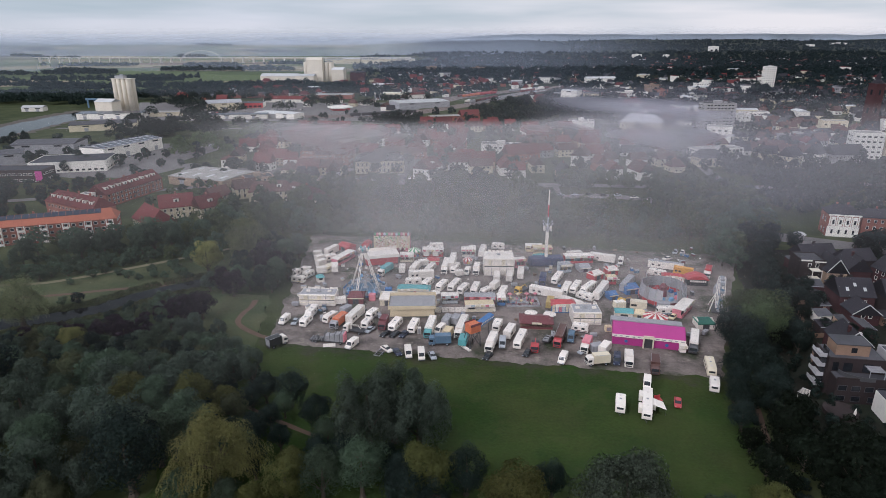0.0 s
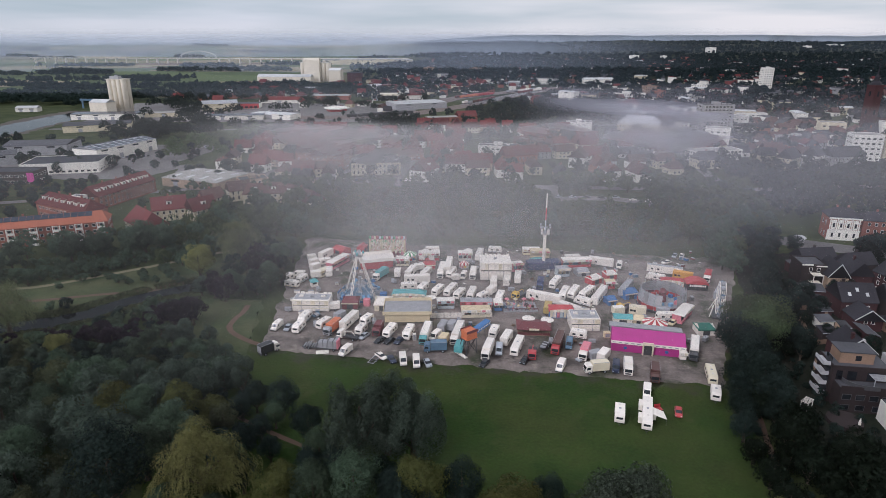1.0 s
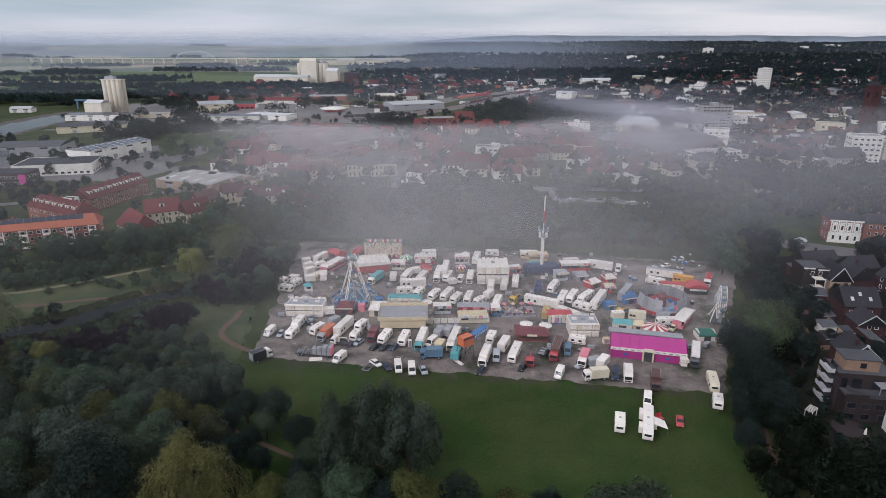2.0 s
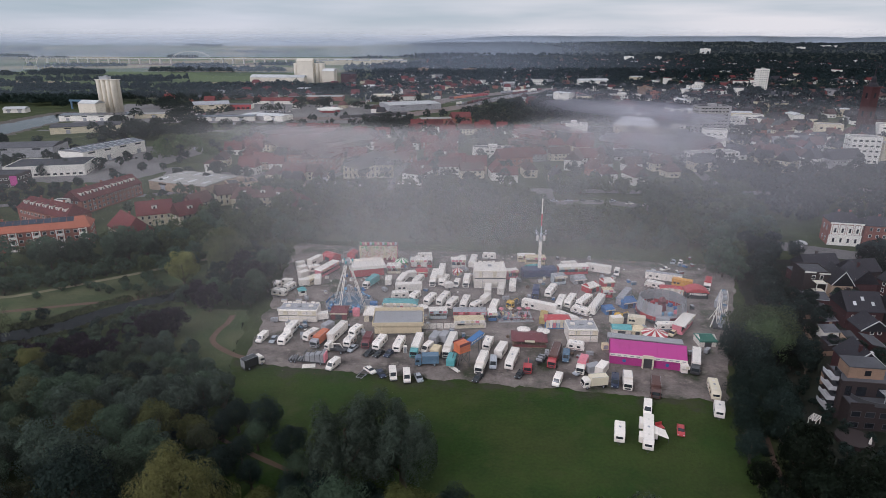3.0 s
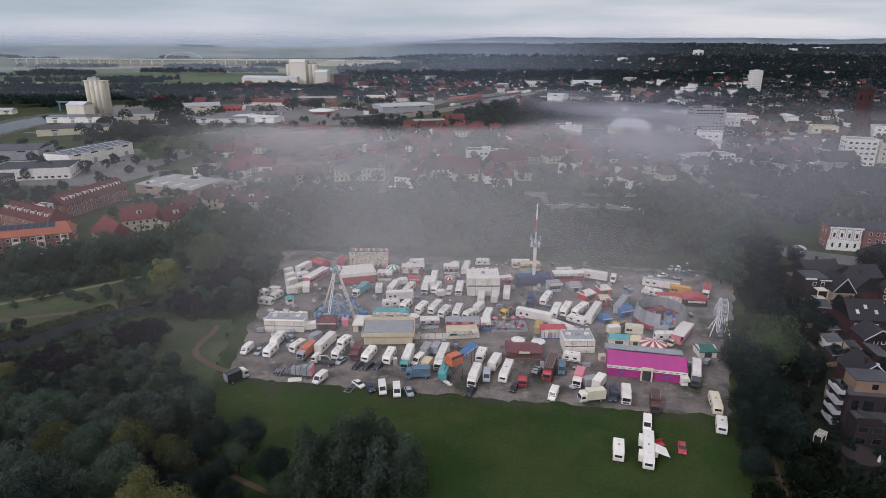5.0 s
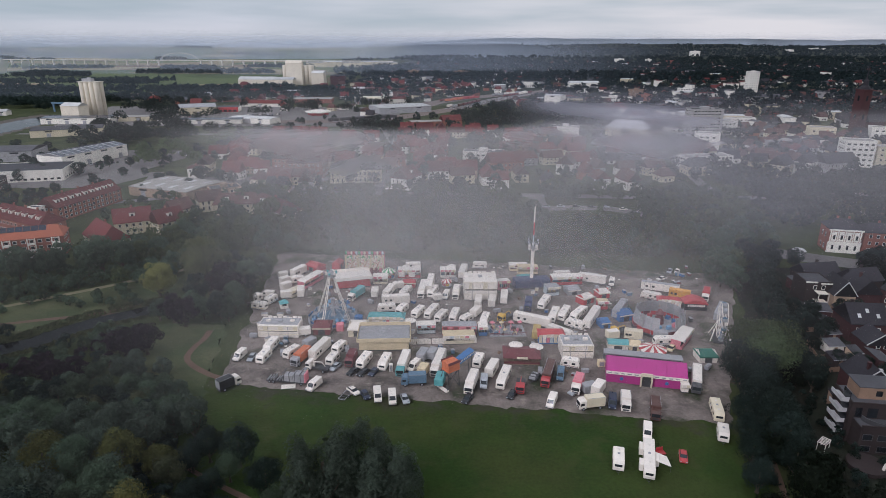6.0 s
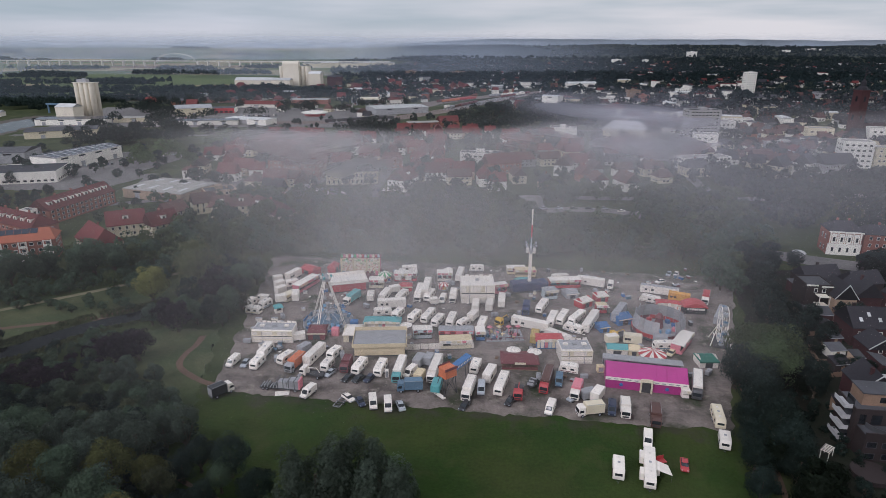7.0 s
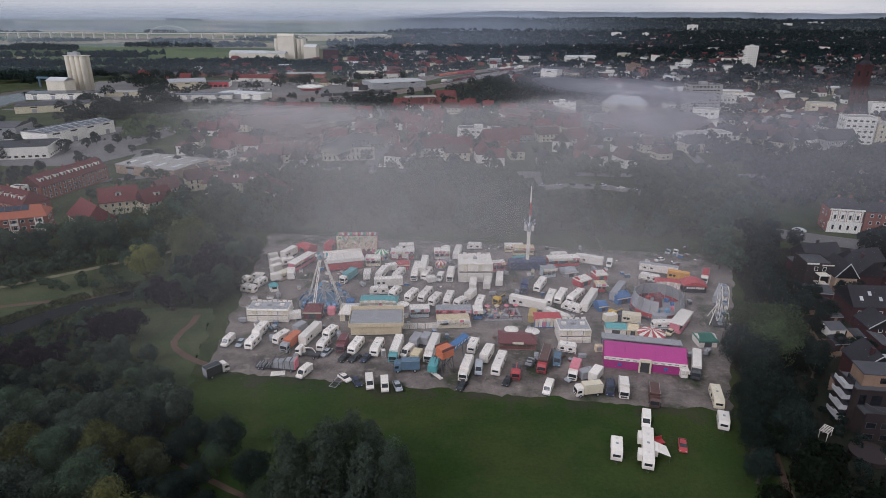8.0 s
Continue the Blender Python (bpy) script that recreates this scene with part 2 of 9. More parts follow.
def patches(m, col, size, least, most):
    """Ragged patches of another growth, where the noise of that size runs high."""
    nt = m.node_tree
    p = nt.nodes["Principled BSDF"]
    old = p.inputs["Base Color"].links[0].from_socket
    rp = put(nt, "ShaderNodeMapRange")
    rp.inputs["From Min"].default_value, rp.inputs["From Max"].default_value = least, most
    nt.links.new(noise_at(nt, size, 7.0), rp.inputs["Value"])
    mx = put(nt, "ShaderNodeMix")
    mx.data_type = "RGBA"
    mx.inputs["B"].default_value = (*col, 1)
    nt.links.new(rp.outputs[0], mx.inputs["Factor"])
    nt.links.new(old, mx.inputs["A"])
    nt.links.new(mx.outputs["Result"], p.inputs["Base Color"])


patches(GRAVEL, (0.050, 0.060, 0.034), 12.0, 0.54, 0.66)
patches(GRAVEL, (0.30, 0.26, 0.22), 4.0, 0.58, 0.70)
patches(LAWN, (0.050, 0.058, 0.018), 11.0, 0.56, 0.70)
MEADOW = surf("long_grass", (0.044, 0.060, 0.024), 0.9, 9, 0.3, 0.7, 0.3, bump=0.3, col2=(0.074, 0.080, 0.038))
REED = leafy("reeds", (0.045, 0.060, 0.028), (0.100, 0.110, 0.055))
BARK = surf("bark", (0.08, 0.065, 0.05), 0.9, 1, 0.3, 0.15, 0.25, bump=0.4)
LEAF = leafy("leaves_green", (0.060, 0.087, 0.056), (0.078, 0.108, 0.068))
# Far woods: the blue of distant haze is mixed into this leaf colour.
LEAF_FAR_BLUE = leafy("needles_blue_green", (0.012, 0.022, 0.023), (0.022, 0.036, 0.036))
LEAF_OLIVE = leafy("leaves_olive", (0.066, 0.074, 0.041), (0.090, 0.096, 0.052))
LEAF_PARK = leafy("leaves_pale_green", (0.064, 0.088, 0.042), (0.100, 0.126, 0.056))
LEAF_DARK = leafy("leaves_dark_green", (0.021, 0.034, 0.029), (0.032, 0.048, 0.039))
LEAF_YELLOW = leafy("leaves_yellow_green", (0.082, 0.090, 0.031), (0.114, 0.118, 0.039))
LEAF_WILLOW = leafy("leaves_willow", (0.126, 0.120, 0.048), (0.168, 0.154, 0.062))
LEAF_GREY = leafy("leaves_grey_green", (0.068, 0.092, 0.070), (0.088, 0.114, 0.084))
LEAF_SILVER = leafy("leaves_silver", (0.040, 0.055, 0.036), (0.115, 0.140, 0.105))
LEAF_GOLD = leafy("leaves_golden", (0.215, 0.222, 0.078), (0.280, 0.282, 0.098))
# Near-black leaves: the darkening at the view's right edge, put into the colour.
LEAF_EDGE_SHADE = leafy("leaves_edge_shade", (0.009, 0.014, 0.009), (0.015, 0.022, 0.013))
LEAF_PURPLE = leafy("leaves_copper", (0.023, 0.015, 0.022), (0.034, 0.022, 0.031))

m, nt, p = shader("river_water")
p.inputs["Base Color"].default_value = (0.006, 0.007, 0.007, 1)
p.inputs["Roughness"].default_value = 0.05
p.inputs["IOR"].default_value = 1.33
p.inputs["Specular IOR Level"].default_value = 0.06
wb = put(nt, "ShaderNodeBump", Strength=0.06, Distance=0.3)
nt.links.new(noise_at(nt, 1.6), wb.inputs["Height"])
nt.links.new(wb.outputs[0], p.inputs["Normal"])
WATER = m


def land_material():
    """Parkland near, a patchwork of fields on the plain, darker woodland floor on the hills."""
    m, nt, p = shader("land")
    g = nt.nodes.new("ShaderNodeNewGeometry")
    sp = nt.nodes.new("ShaderNodeSeparateXYZ")
    nt.links.new(g.outputs["Position"], sp.inputs[0])
    mp = put(nt, "ShaderNodeMapping")
    mp.inputs["Scale"].default_value = (1 / 330.0, 1 / 170.0, 0.0)
    mp.inputs["Rotation"].default_value = (0, 0, 0.35)
    nt.links.new(g.outputs["Position"], mp.inputs[0])
    vo = put(nt, "ShaderNodeTexVoronoi", Scale=1.0, Randomness=0.75)
    vo.distance = "CHEBYCHEV"
    nt.links.new(mp.outputs[0], vo.inputs["Vector"])
    sc = nt.nodes.new("ShaderNodeSeparateColor")
    nt.links.new(vo.outputs["Color"], sc.inputs[0])
    rp = put(nt, "ShaderNodeValToRGB")
    r = rp.color_ramp
    r.interpolation = "CONSTANT"
    r.elements[0].position, r.elements[0].color = 0.0, (0.075, 0.10, 0.04, 1)
    r.elements[1].position, r.elements[1].color = 0.3, (0.13, 0.15, 0.06, 1)
    for pos, c in ((0.5, (0.24, 0.20, 0.11)), (0.66, (0.10, 0.13, 0.05)), (0.82, (0.30, 0.25, 0.15)), (0.92, (0.17, 0.12, 0.085))):
        e = r.elements.new(pos)
        e.color = (*c, 1)
    nt.links.new(sc.outputs[0], rp.inputs[0])
    near = put(nt, "ShaderNodeValToRGB")
    near.color_ramp.elements[0].position, near.color_ramp.elements[0].color = 0.35, (0.03, 0.042, 0.016, 1)
    near.color_ramp.elements[1].position, near.color_ramp.elements[1].color = 0.68, (0.07, 0.08, 0.035, 1)
    nt.links.new(noise_at(nt, 22.0, 6.0), near.inputs[0])
    far = put(nt, "ShaderNodeMapRange")
    far.inputs["From Min"].default_value, far.inputs["From Max"].default_value = 980.0, 1040.0
    nt.links.new(sp.outputs["Y"], far.inputs["Value"])
    west = put(nt, "ShaderNodeMapRange")
    west.inputs["From Min"].default_value, west.inputs["From Max"].default_value = -120.0, -420.0
    nt.links.new(sp.outputs["X"], west.inputs["Value"])
    mx = put(nt, "ShaderNodeMix")
    mx.data_type = "RGBA"
    nt.links.new(maths(nt, "MULTIPLY", far.outputs[0], west.outputs[0]), mx.inputs["Factor"])
    nt.links.new(near.outputs[0], mx.inputs["A"])
    nt.links.new(rp.outputs[0], mx.inputs["B"])
    wood = put(nt, "ShaderNodeMapRange")
    wood.inputs["From Min"].default_value, wood.inputs["From Max"].default_value = -300.0, 60.0
    nt.links.new(sp.outputs["X"], wood.inputs["Value"])
    floor = put(nt, "ShaderNodeMix")
    floor.data_type = "RGBA"
    floor.inputs["B"].default_value = (0.018, 0.024, 0.012, 1)
    nt.links.new(maths(nt, "MULTIPLY", far.outputs[0], wood.outputs[0]), floor.inputs["Factor"])
    nt.links.new(mx.outputs["Result"], floor.inputs["A"])
    hs = put(nt, "ShaderNodeHueSaturation")
    nt.links.new(maths(nt, "ADD", maths(nt, "MULTIPLY", noise_at(nt, 1.5), 0.5), 0.75), hs.inputs["Value"])
    nt.links.new(floor.outputs["Result"], hs.inputs["Color"])
    nt.links.new(hs.outputs[0], p.inputs["Base Color"])
    p.inputs["Roughness"].default_value = 0.95
    p.inputs["Specular IOR Level"].default_value = 0.1
    return m


LAND = land_material()


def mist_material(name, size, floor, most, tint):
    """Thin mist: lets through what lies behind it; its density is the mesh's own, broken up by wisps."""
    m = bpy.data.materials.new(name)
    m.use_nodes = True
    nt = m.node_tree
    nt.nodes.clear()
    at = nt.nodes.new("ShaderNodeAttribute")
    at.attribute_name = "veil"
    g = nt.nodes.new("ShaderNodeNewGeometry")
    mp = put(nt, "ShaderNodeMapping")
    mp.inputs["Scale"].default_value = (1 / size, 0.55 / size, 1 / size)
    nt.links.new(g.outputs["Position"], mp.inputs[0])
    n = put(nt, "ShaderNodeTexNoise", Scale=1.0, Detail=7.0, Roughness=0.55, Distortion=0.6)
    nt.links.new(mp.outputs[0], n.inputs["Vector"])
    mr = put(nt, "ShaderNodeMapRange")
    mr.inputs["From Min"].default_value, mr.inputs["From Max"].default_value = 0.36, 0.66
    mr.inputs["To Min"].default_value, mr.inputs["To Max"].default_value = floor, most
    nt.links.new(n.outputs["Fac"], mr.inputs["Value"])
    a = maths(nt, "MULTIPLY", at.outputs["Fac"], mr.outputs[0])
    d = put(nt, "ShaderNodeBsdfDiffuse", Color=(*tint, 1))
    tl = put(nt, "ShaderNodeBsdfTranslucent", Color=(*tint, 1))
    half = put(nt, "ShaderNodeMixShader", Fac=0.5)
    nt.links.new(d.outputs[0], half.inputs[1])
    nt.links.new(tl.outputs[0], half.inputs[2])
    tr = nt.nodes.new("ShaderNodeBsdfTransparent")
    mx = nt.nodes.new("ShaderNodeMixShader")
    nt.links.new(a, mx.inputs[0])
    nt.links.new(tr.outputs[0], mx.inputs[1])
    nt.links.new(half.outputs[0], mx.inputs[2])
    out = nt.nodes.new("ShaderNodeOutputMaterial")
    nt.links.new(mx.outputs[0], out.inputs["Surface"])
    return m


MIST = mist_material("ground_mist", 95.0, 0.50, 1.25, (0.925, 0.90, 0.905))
# Same mist, tinted bluer: the cooler light in the east is in its colour.
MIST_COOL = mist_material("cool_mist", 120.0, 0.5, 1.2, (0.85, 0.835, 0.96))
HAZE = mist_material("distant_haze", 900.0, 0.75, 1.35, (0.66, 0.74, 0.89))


# ---------------------------------------------------------------- mesh helpers
class Shape:
    """Collects vertices and faces for one mesh."""

    def __init__(self):
        self.v, self.f, self.mi = [], [], []

    def add(self, verts, faces, slot=0):
        n = len(self.v)
        self.v += [tuple(p) for p in verts]
        self.f += [tuple(n + i for i in f) for f in faces]
        self.mi += [slot] * len(faces)
        return self

    def box(self, x0, x1, y0, y1, z0, z1, slot=0, inset=0.0):
        """A box; inset draws its top in, for a bevelled or tapering form."""
        i = inset
        v = [(x0, y0, z0), (x1, y0, z0), (x1, y1, z0), (x0, y1, z0), (x0 + i, y0 + i, z1), (x1 - i, y0 + i, z1), (x1 - i, y1 - i, z1), (x0 + i, y1 - i, z1)]
        return self.add(v, [(3, 2, 1, 0), (4, 5, 6, 7), (0, 1, 5, 4), (1, 2, 6, 5), (2, 3, 7, 6), (3, 0, 4, 7)], slot)

    def rbox(self, x0, x1, y0, y1, z0, z1, c=0.08, slot=0):
        """A box with chamfered upper edges and upright corners."""
        def ring(i, z, k):
            return [(x0 + i + k, y0 + i, z), (x1 - i - k, y0 + i, z), (x1 - i, y0 + i + k, z), (x1 - i, y1 - i - k, z),
                    (x1 - i - k, y1 - i, z), (x0 + i + k, y1 - i, z), (x0 + i, y1 - i - k, z), (x0 + i, y0 + i + k, z)]
        return self.rings([ring(0, z0, c), ring(0, z1 - c, c), ring(c, z1, c * 0.6)], slot)

    def rings(self, rings, slot=0, caps=True):
        n, v, f = len(rings[0]), [], []
        for r in rings:
            v += r
        for k in range(len(rings) - 1):
            for i in range(n):
                j = (i + 1) % n
                f.append((k * n + i, k * n + j, (k + 1) * n + j, (k + 1) * n + i))
        if caps:
            f.append(tuple(reversed(range(n))))
            f.append(tuple((len(rings) - 1) * n + i for i in range(n)))
        return self.add(v, f, slot)

    def side(self, prof, y0, y1, c=0.0, slot=0):
        """A profile in x and z (counter-clockwise seen from -y), drawn across from y0 to y1, its flanks chamfered by c."""
        cx = sum(p[0] for p in prof) / len(prof)
        cz = sum(p[1] for p in prof) / len(prof)
        sx = max(abs(p[0] - cx) for p in prof)
        sz = max(abs(p[1] - cz) for p in prof)

        def ring(y, k):
            return [(cx + (x - cx) * (1 - k / sx), y, cz + (z - cz) * (1 - k / sz)) for x, z in prof]
        rings = [ring(y0, c), ring(y0 + c, 0), ring(y1 - c, 0), ring(y1, c)] if c else [ring(y0, 0), ring(y1, 0)]
        return self.rings(list(reversed(rings)), slot)

    def turn(self, prof, n=16, x=0.0, y=0.0, slot=0):
        """A form turned about an upright axis from radius and height pairs."""
        rings = [[(x + r * math.cos(2 * math.pi * i / n), y + r * math.sin(2 * math.pi * i / n), z) for i in range(n)] for r, z in prof]
        return self.rings(rings, slot)

    def tube(self, a, b, r0, r1=None, n=6, slot=0):
        a, b = Vector(a), Vector(b)
        r1 = r0 if r1 is None else r1
        d = (b - a).normalized()
        u = d.orthogonal().normalized()
        w = d.cross(u)
        rings = [[p + (u * math.cos(2 * math.pi * i / n) + w * math.sin(2 * math.pi * i / n)) * r for i in range(n)] for p, r in ((a, r0), (b, r1))]
        return self.rings(rings, slot)

    def mesh(self, name, *mats):
        me = bpy.data.meshes.new(name)
        me.from_pydata(self.v, [], self.f)
        for m in mats:
            me.materials.append(m)
        if len(mats) > 1:
            me.polygons.foreach_set("material_index", self.mi)
        me.update()
        return me


def thing(name, x, y, z=0.0, rot=0.0, label="", category="", group="", kind="", scale=1.0):
    ob = new(name)
    ob.empty_display_size = 0.3
    ob.matrix_basis = pose(x, y, z, 0, 0, rot) @ Matrix.Diagonal((scale, scale, scale, 1))
    return tagged(ob, label, category, group, kind)


def part(name, shape, material, parent, label="", at=None):
    """Links a Shape, or a ready mesh, as one mesh object under a thing or a part."""
    me = shape if isinstance(shape, bpy.types.Mesh) else shape.mesh(name, *(material if isinstance(material, tuple) else (material,)))
    ob = new(name, me)
    ob.parent = parent
    if at is not None:
        ob.matrix_basis = at
    return tagged(ob, label) if label else ob


def smooth(me):
    me.polygons.foreach_set("use_smooth", [True] * len(me.polygons))
    return me


rnd = random.Random(7)


def near(v, lo, hi):
    return max(lo, min(hi, v))


def step(a, b, v):
    t = near((v - a) / (b - a), 0.0, 1.0)
    return t * t * (3 - 2 * t)


def land_z(x, y):
    """Height of the land: flat town and plain, a slow rise far off, wooded hills to the north-east."""
    z = 50.0 * step(2300, 5200, y)
    h = step(-900, 500, x) * step(1500, 4300, y)
    z += h * (26 + 16 * noise.noise((x / 900.0, y / 700.0, 3.1)) + 8 * noise.noise((x / 260.0, y / 260.0, 7.7)))
    z += 26 * step(4300, 4950, y) * step(-600, 900, x)
    return z


# ---------------------------------------------------------------- land, water, ways
def sheet(name, nx, ny, fn, material, label, category="", kind="structure"):
    """A gently uneven sheet of nx by ny fields; fn gives the place of (u, v) in 0..1."""
    v = [fn(i / nx, j / ny) for j in range(ny + 1) for i in range(nx + 1)]
    f = [(j * (nx + 1) + i, j * (nx + 1) + i + 1, (j + 1) * (nx + 1) + i + 1, (j + 1) * (nx + 1) + i) for j in range(ny) for i in range(nx)]
    s = Shape()
    s.add(v, f)
    ob = new(name, smooth(s.mesh(name, material)))
    return tagged(ob, label, category, "", kind)


def land_place(u, v):
    x = math.copysign(abs(2 * u - 1) ** 1.6, 2 * u - 1) * 4600
    y = -400 + 5380 * v ** 1.5
    return x, y, land_z(x, y)


sheet("ground", 120, 110, land_place, LAND, "flat parkland and patchwork of fields under mist", "ground")


def strip(name, pts, width, z, material, label, category, ragged=0.0):
    """A way of a given width along a few corner points."""
    P = [Vector(p) for p in pts]
    dense = []
    for a, b in zip(P, P[1:]):
        n = max(2, int((b - a).length / 4))
        dense += [a.lerp(b, i / n) for i in range(n)]
    dense.append(P[-1])
    for _ in range(3):
        dense = [dense[0]] + [(dense[i - 1] + dense[i] * 2 + dense[i + 1]) / 4 for i in range(1, len(dense) - 1)] + [dense[-1]]
    s = Shape()
    v = []
    for i, p in enumerate(dense):
        d = (dense[min(i + 1, len(dense) - 1)] - dense[max(i - 1, 0)]).normalized()
        n = Vector((-d.y, d.x))
        for sgn in (-1, 1):
            w = width / 2 + ragged * noise.noise((p.x / 5, p.y / 5, sgn * 9.0))
            q = p + n * sgn * w
            v.append((q.x, q.y, z + land_z(q.x, q.y)))
    s.add(v, [(2 * i, 2 * i + 1, 2 * i + 3, 2 * i + 2) for i in range(len(dense) - 1)])
    return tagged(new(name, s.mesh(name, material)), label, category, "", "structure")


def field(name, x0, x1, y0, y1, z, material, label, category, west=0.0, east=0.0, ragged=2.0):
    """A four-sided piece of ground; its far edge is shifted by west and east, its rim ragged."""
    def fn(u, v):
        x = (x0 + west * v) * (1 - u) + (x1 + east * v) * u
        y = y0 + (y1 - y0) * v
        e = ragged
        x += ((noise.noise((y / 6, 2.0, u)) + 0.5 * noise.noise((y / 1.7, 8.0, u))) * e if u in (0.0, 1.0) else 0)
        y += ((noise.noise((x / 7, 5.0, v)) + 0.5 * noise.noise((x / 1.9, 9.0, v))) * e if v in (0.0, 1.0) else 0)
        return x, y + (0.0), z
    return sheet(name, 90, 40, fn, material, label, category)


def slant(ob, k, x0):
    """Shears a piece of ground so that its front runs askew."""
    for v in ob.data.vertices:
        v.co.y += k * (v.co.x - x0)


lawn = field("lawn", -66, 70, 96, 172, 0.02, LAWN, "mown park lawn of damp dark green grass", "lawn", -2, 6)
yard = field("gravel_yard", -60, 73, 163, 272, 0.05, GRAVEL, "damp grey gravel showground with puddled wheel tracks", "yard", -10, 48, 1.9)
slant(yard, -0.145, -10)
strip("earth_path", [(-56, 171), (-68, 177), (-75, 183), (-76, 189), (-73, 196), (-74, 203)], 1.9, 0.08, EARTH, "bare reddish earth path worn through the grass", "path", 0.8)
strip("earth_path", [(-58, 137), (-45, 128.6), (-36, 124), (-22, 115.5), (-13, 109), (0, 100)], 1.25, 0.06, EARTH, "narrow reddish gravel path between trees", "path", 0.3)
strip("earth_path", [(68, 96), (70, 112), (74, 128), (80, 150), (90, 190)], 1.5, 0.06, EARTH, "narrow reddish gravel path between trees", "path", 0.3)
strip("meadow", [(-230, 204), (-160, 212), (-110, 225), (-80, 250)], 34, 0.03, MEADOW, "rough pale meadow grass on the river bank", "meadow", 3.0)
strip("footpath", [(-240, 214), (-178, 215), (-161, 217), (-149, 225), (-128, 240), (-100, 262)], 2.6, 0.07, surf("pale_gravel", (0.17, 0.155, 0.095), 0.9, 5, 0.2, 0.4, 0.15), "pale gravel footpath across the meadow", "path", 0.3)
strip("footpath", [(-240, 196), (-168, 202), (-149, 206), (-131, 212), (-105, 217)], 2.2, 0.075, EARTH, "trodden footpath along the river bank", "path", 0.3)
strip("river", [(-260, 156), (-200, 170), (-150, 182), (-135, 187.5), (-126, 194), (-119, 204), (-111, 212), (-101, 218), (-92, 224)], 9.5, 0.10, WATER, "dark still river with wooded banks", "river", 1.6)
MUD = surf("river_mud", (0.085, 0.07, 0.058), 0.7, 5, 0.25, 0.6, 0.2)
strip("river_bank", [(-470, 500), (-465, 560), (-462, 620), (-468, 680), (-470, 740), (-464, 800)], 70, 0.06, MUD, "brown muddy river bank at low water", "bank", 7.0)
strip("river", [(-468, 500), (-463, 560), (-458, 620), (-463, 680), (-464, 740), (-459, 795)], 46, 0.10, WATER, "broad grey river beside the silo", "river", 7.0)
strip("road", [(150, 282), (165.3, 273.4), (176.6, 267.8), (189.3, 262.3), (215, 252)], 14, 0.07, ASPHALT, "pale wet street before the villa", "road", 0.2)
# Dark garden earth with the shade of the gardens painted into its colour.
GARDEN_SHADE = surf("dark_undergrowth", (0.014, 0.019, 0.011), 0.95, 5, 0.35, 0.6, 0.3, bump=0.3, col2=(0.022, 0.021, 0.015))
field("gardens", 71.5, 150, 84, 262, 0.025, GARDEN_SHADE, "dark overgrown gardens behind the houses", "garden", 49, 46, 2.0)
field("clearing", -98, -60, 150, 208, 0.03, MEADOW, "rough grass clearing between the wood and the showground", "meadow", -2, -10, 3.0)
strip("road", [(60, 388), (58, 352), (74, 360), (101, 356), (128, 329), (150, 300)], 10, 0.08, ASPHALT, "pale asphalt road and parking bay behind the park", "road", 0.4)
strip("road", [(-330, 540), (-250, 470), (-190, 440), (-120, 400), (-40, 392), (60, 388), (170, 380), (330, 400)], 9, 0.07, ASPHALT, "asphalt town street", "road")
strip("road", [(-40, 392), (-30, 520), (-60, 700), (-80, 1000)], 8, 0.075, ASPHALT, "asphalt town street", "road")
strip("road", [(170, 380), (190, 520), (230, 760), (300, 1100)], 8, 0.08, ASPHALT, "asphalt town street", "road")
strip("road", [(-420, 640), (-220, 640), (-60, 640), (220, 690), (520, 720)], 9, 0.085, ASPHALT, "asphalt town street", "road")
strip("road", [(-300, 330), (-240, 350), (-180, 372), (-120, 400)], 7, 0.065, ASPHALT, "asphalt town street", "road")
field("car_park", -300, -215, 452, 545, 0.06, ASPHALT, "asphalt car park beside a warehouse", "car park", -10, 20, 1.0)
field("car_park", -190, -90, 395, 440, 0.055, ASPHALT, "asphalt car park behind houses", "car park", -10, 20, 1.0)
field("car_park", -325, -215, 405, 455, 0.045, ASPHALT, "asphalt yards between office blocks", "car park", -20, 20, 3.0)
field("car_park", -420, -60, 700, 905, 0.05, ASPHALT, "asphalt yards of a commercial estate", "car park", -40, 20, 3.0)
field("car_park", -60, 60, 285, 300, 0.055, MEADOW, "rough grass verge behind the showground", "meadow", -10, 20, 1.0)

# reeds on both banks of the near river
reed = Shape()
RIVER = [Vector(p) for p in ((-200, 170), (-150, 182), (-135, 187.5), (-126, 194), (-119, 204), (-111, 212), (-101, 218), (-92, 224))]
for k in range(4200):
    s5 = rnd.random() * 7
    i = min(6, int(s5))
    p0 = RIVER[i].lerp(RIVER[i + 1], s5 - i)
    d = (RIVER[i + 1] - RIVER[i]).normalized()
    far_side = rnd.random() < 0.6
    q = p0 + Vector((-d.y, d.x)) * (rnd.uniform(4.6, 10.5) if far_side else -rnd.uniform(4.4, 6.5))
    h, w, an = rnd.uniform(0.25, 0.7), rnd.uniform(0.4, 0.9), rnd.uniform(0, 3.14)
    c, s_ = math.cos(an) * w, math.sin(an) * w
    reed.add([(q.x - c, q.y - s_, 0.05), (q.x + c, q.y + s_, 0.05), (q.x + rnd.uniform(-.9, .9), q.y + rnd.uniform(0.2, 1.4), h)], [(0, 1, 2)])
tagged(new("reeds", reed.mesh("reeds", REED)), "low tufted reeds along both river banks", "reeds", "", "stuff")
piling = thing("bank_piling", -112, 217.6, 0.0, 32, "low reddish timber piling along the river bank", "piling")
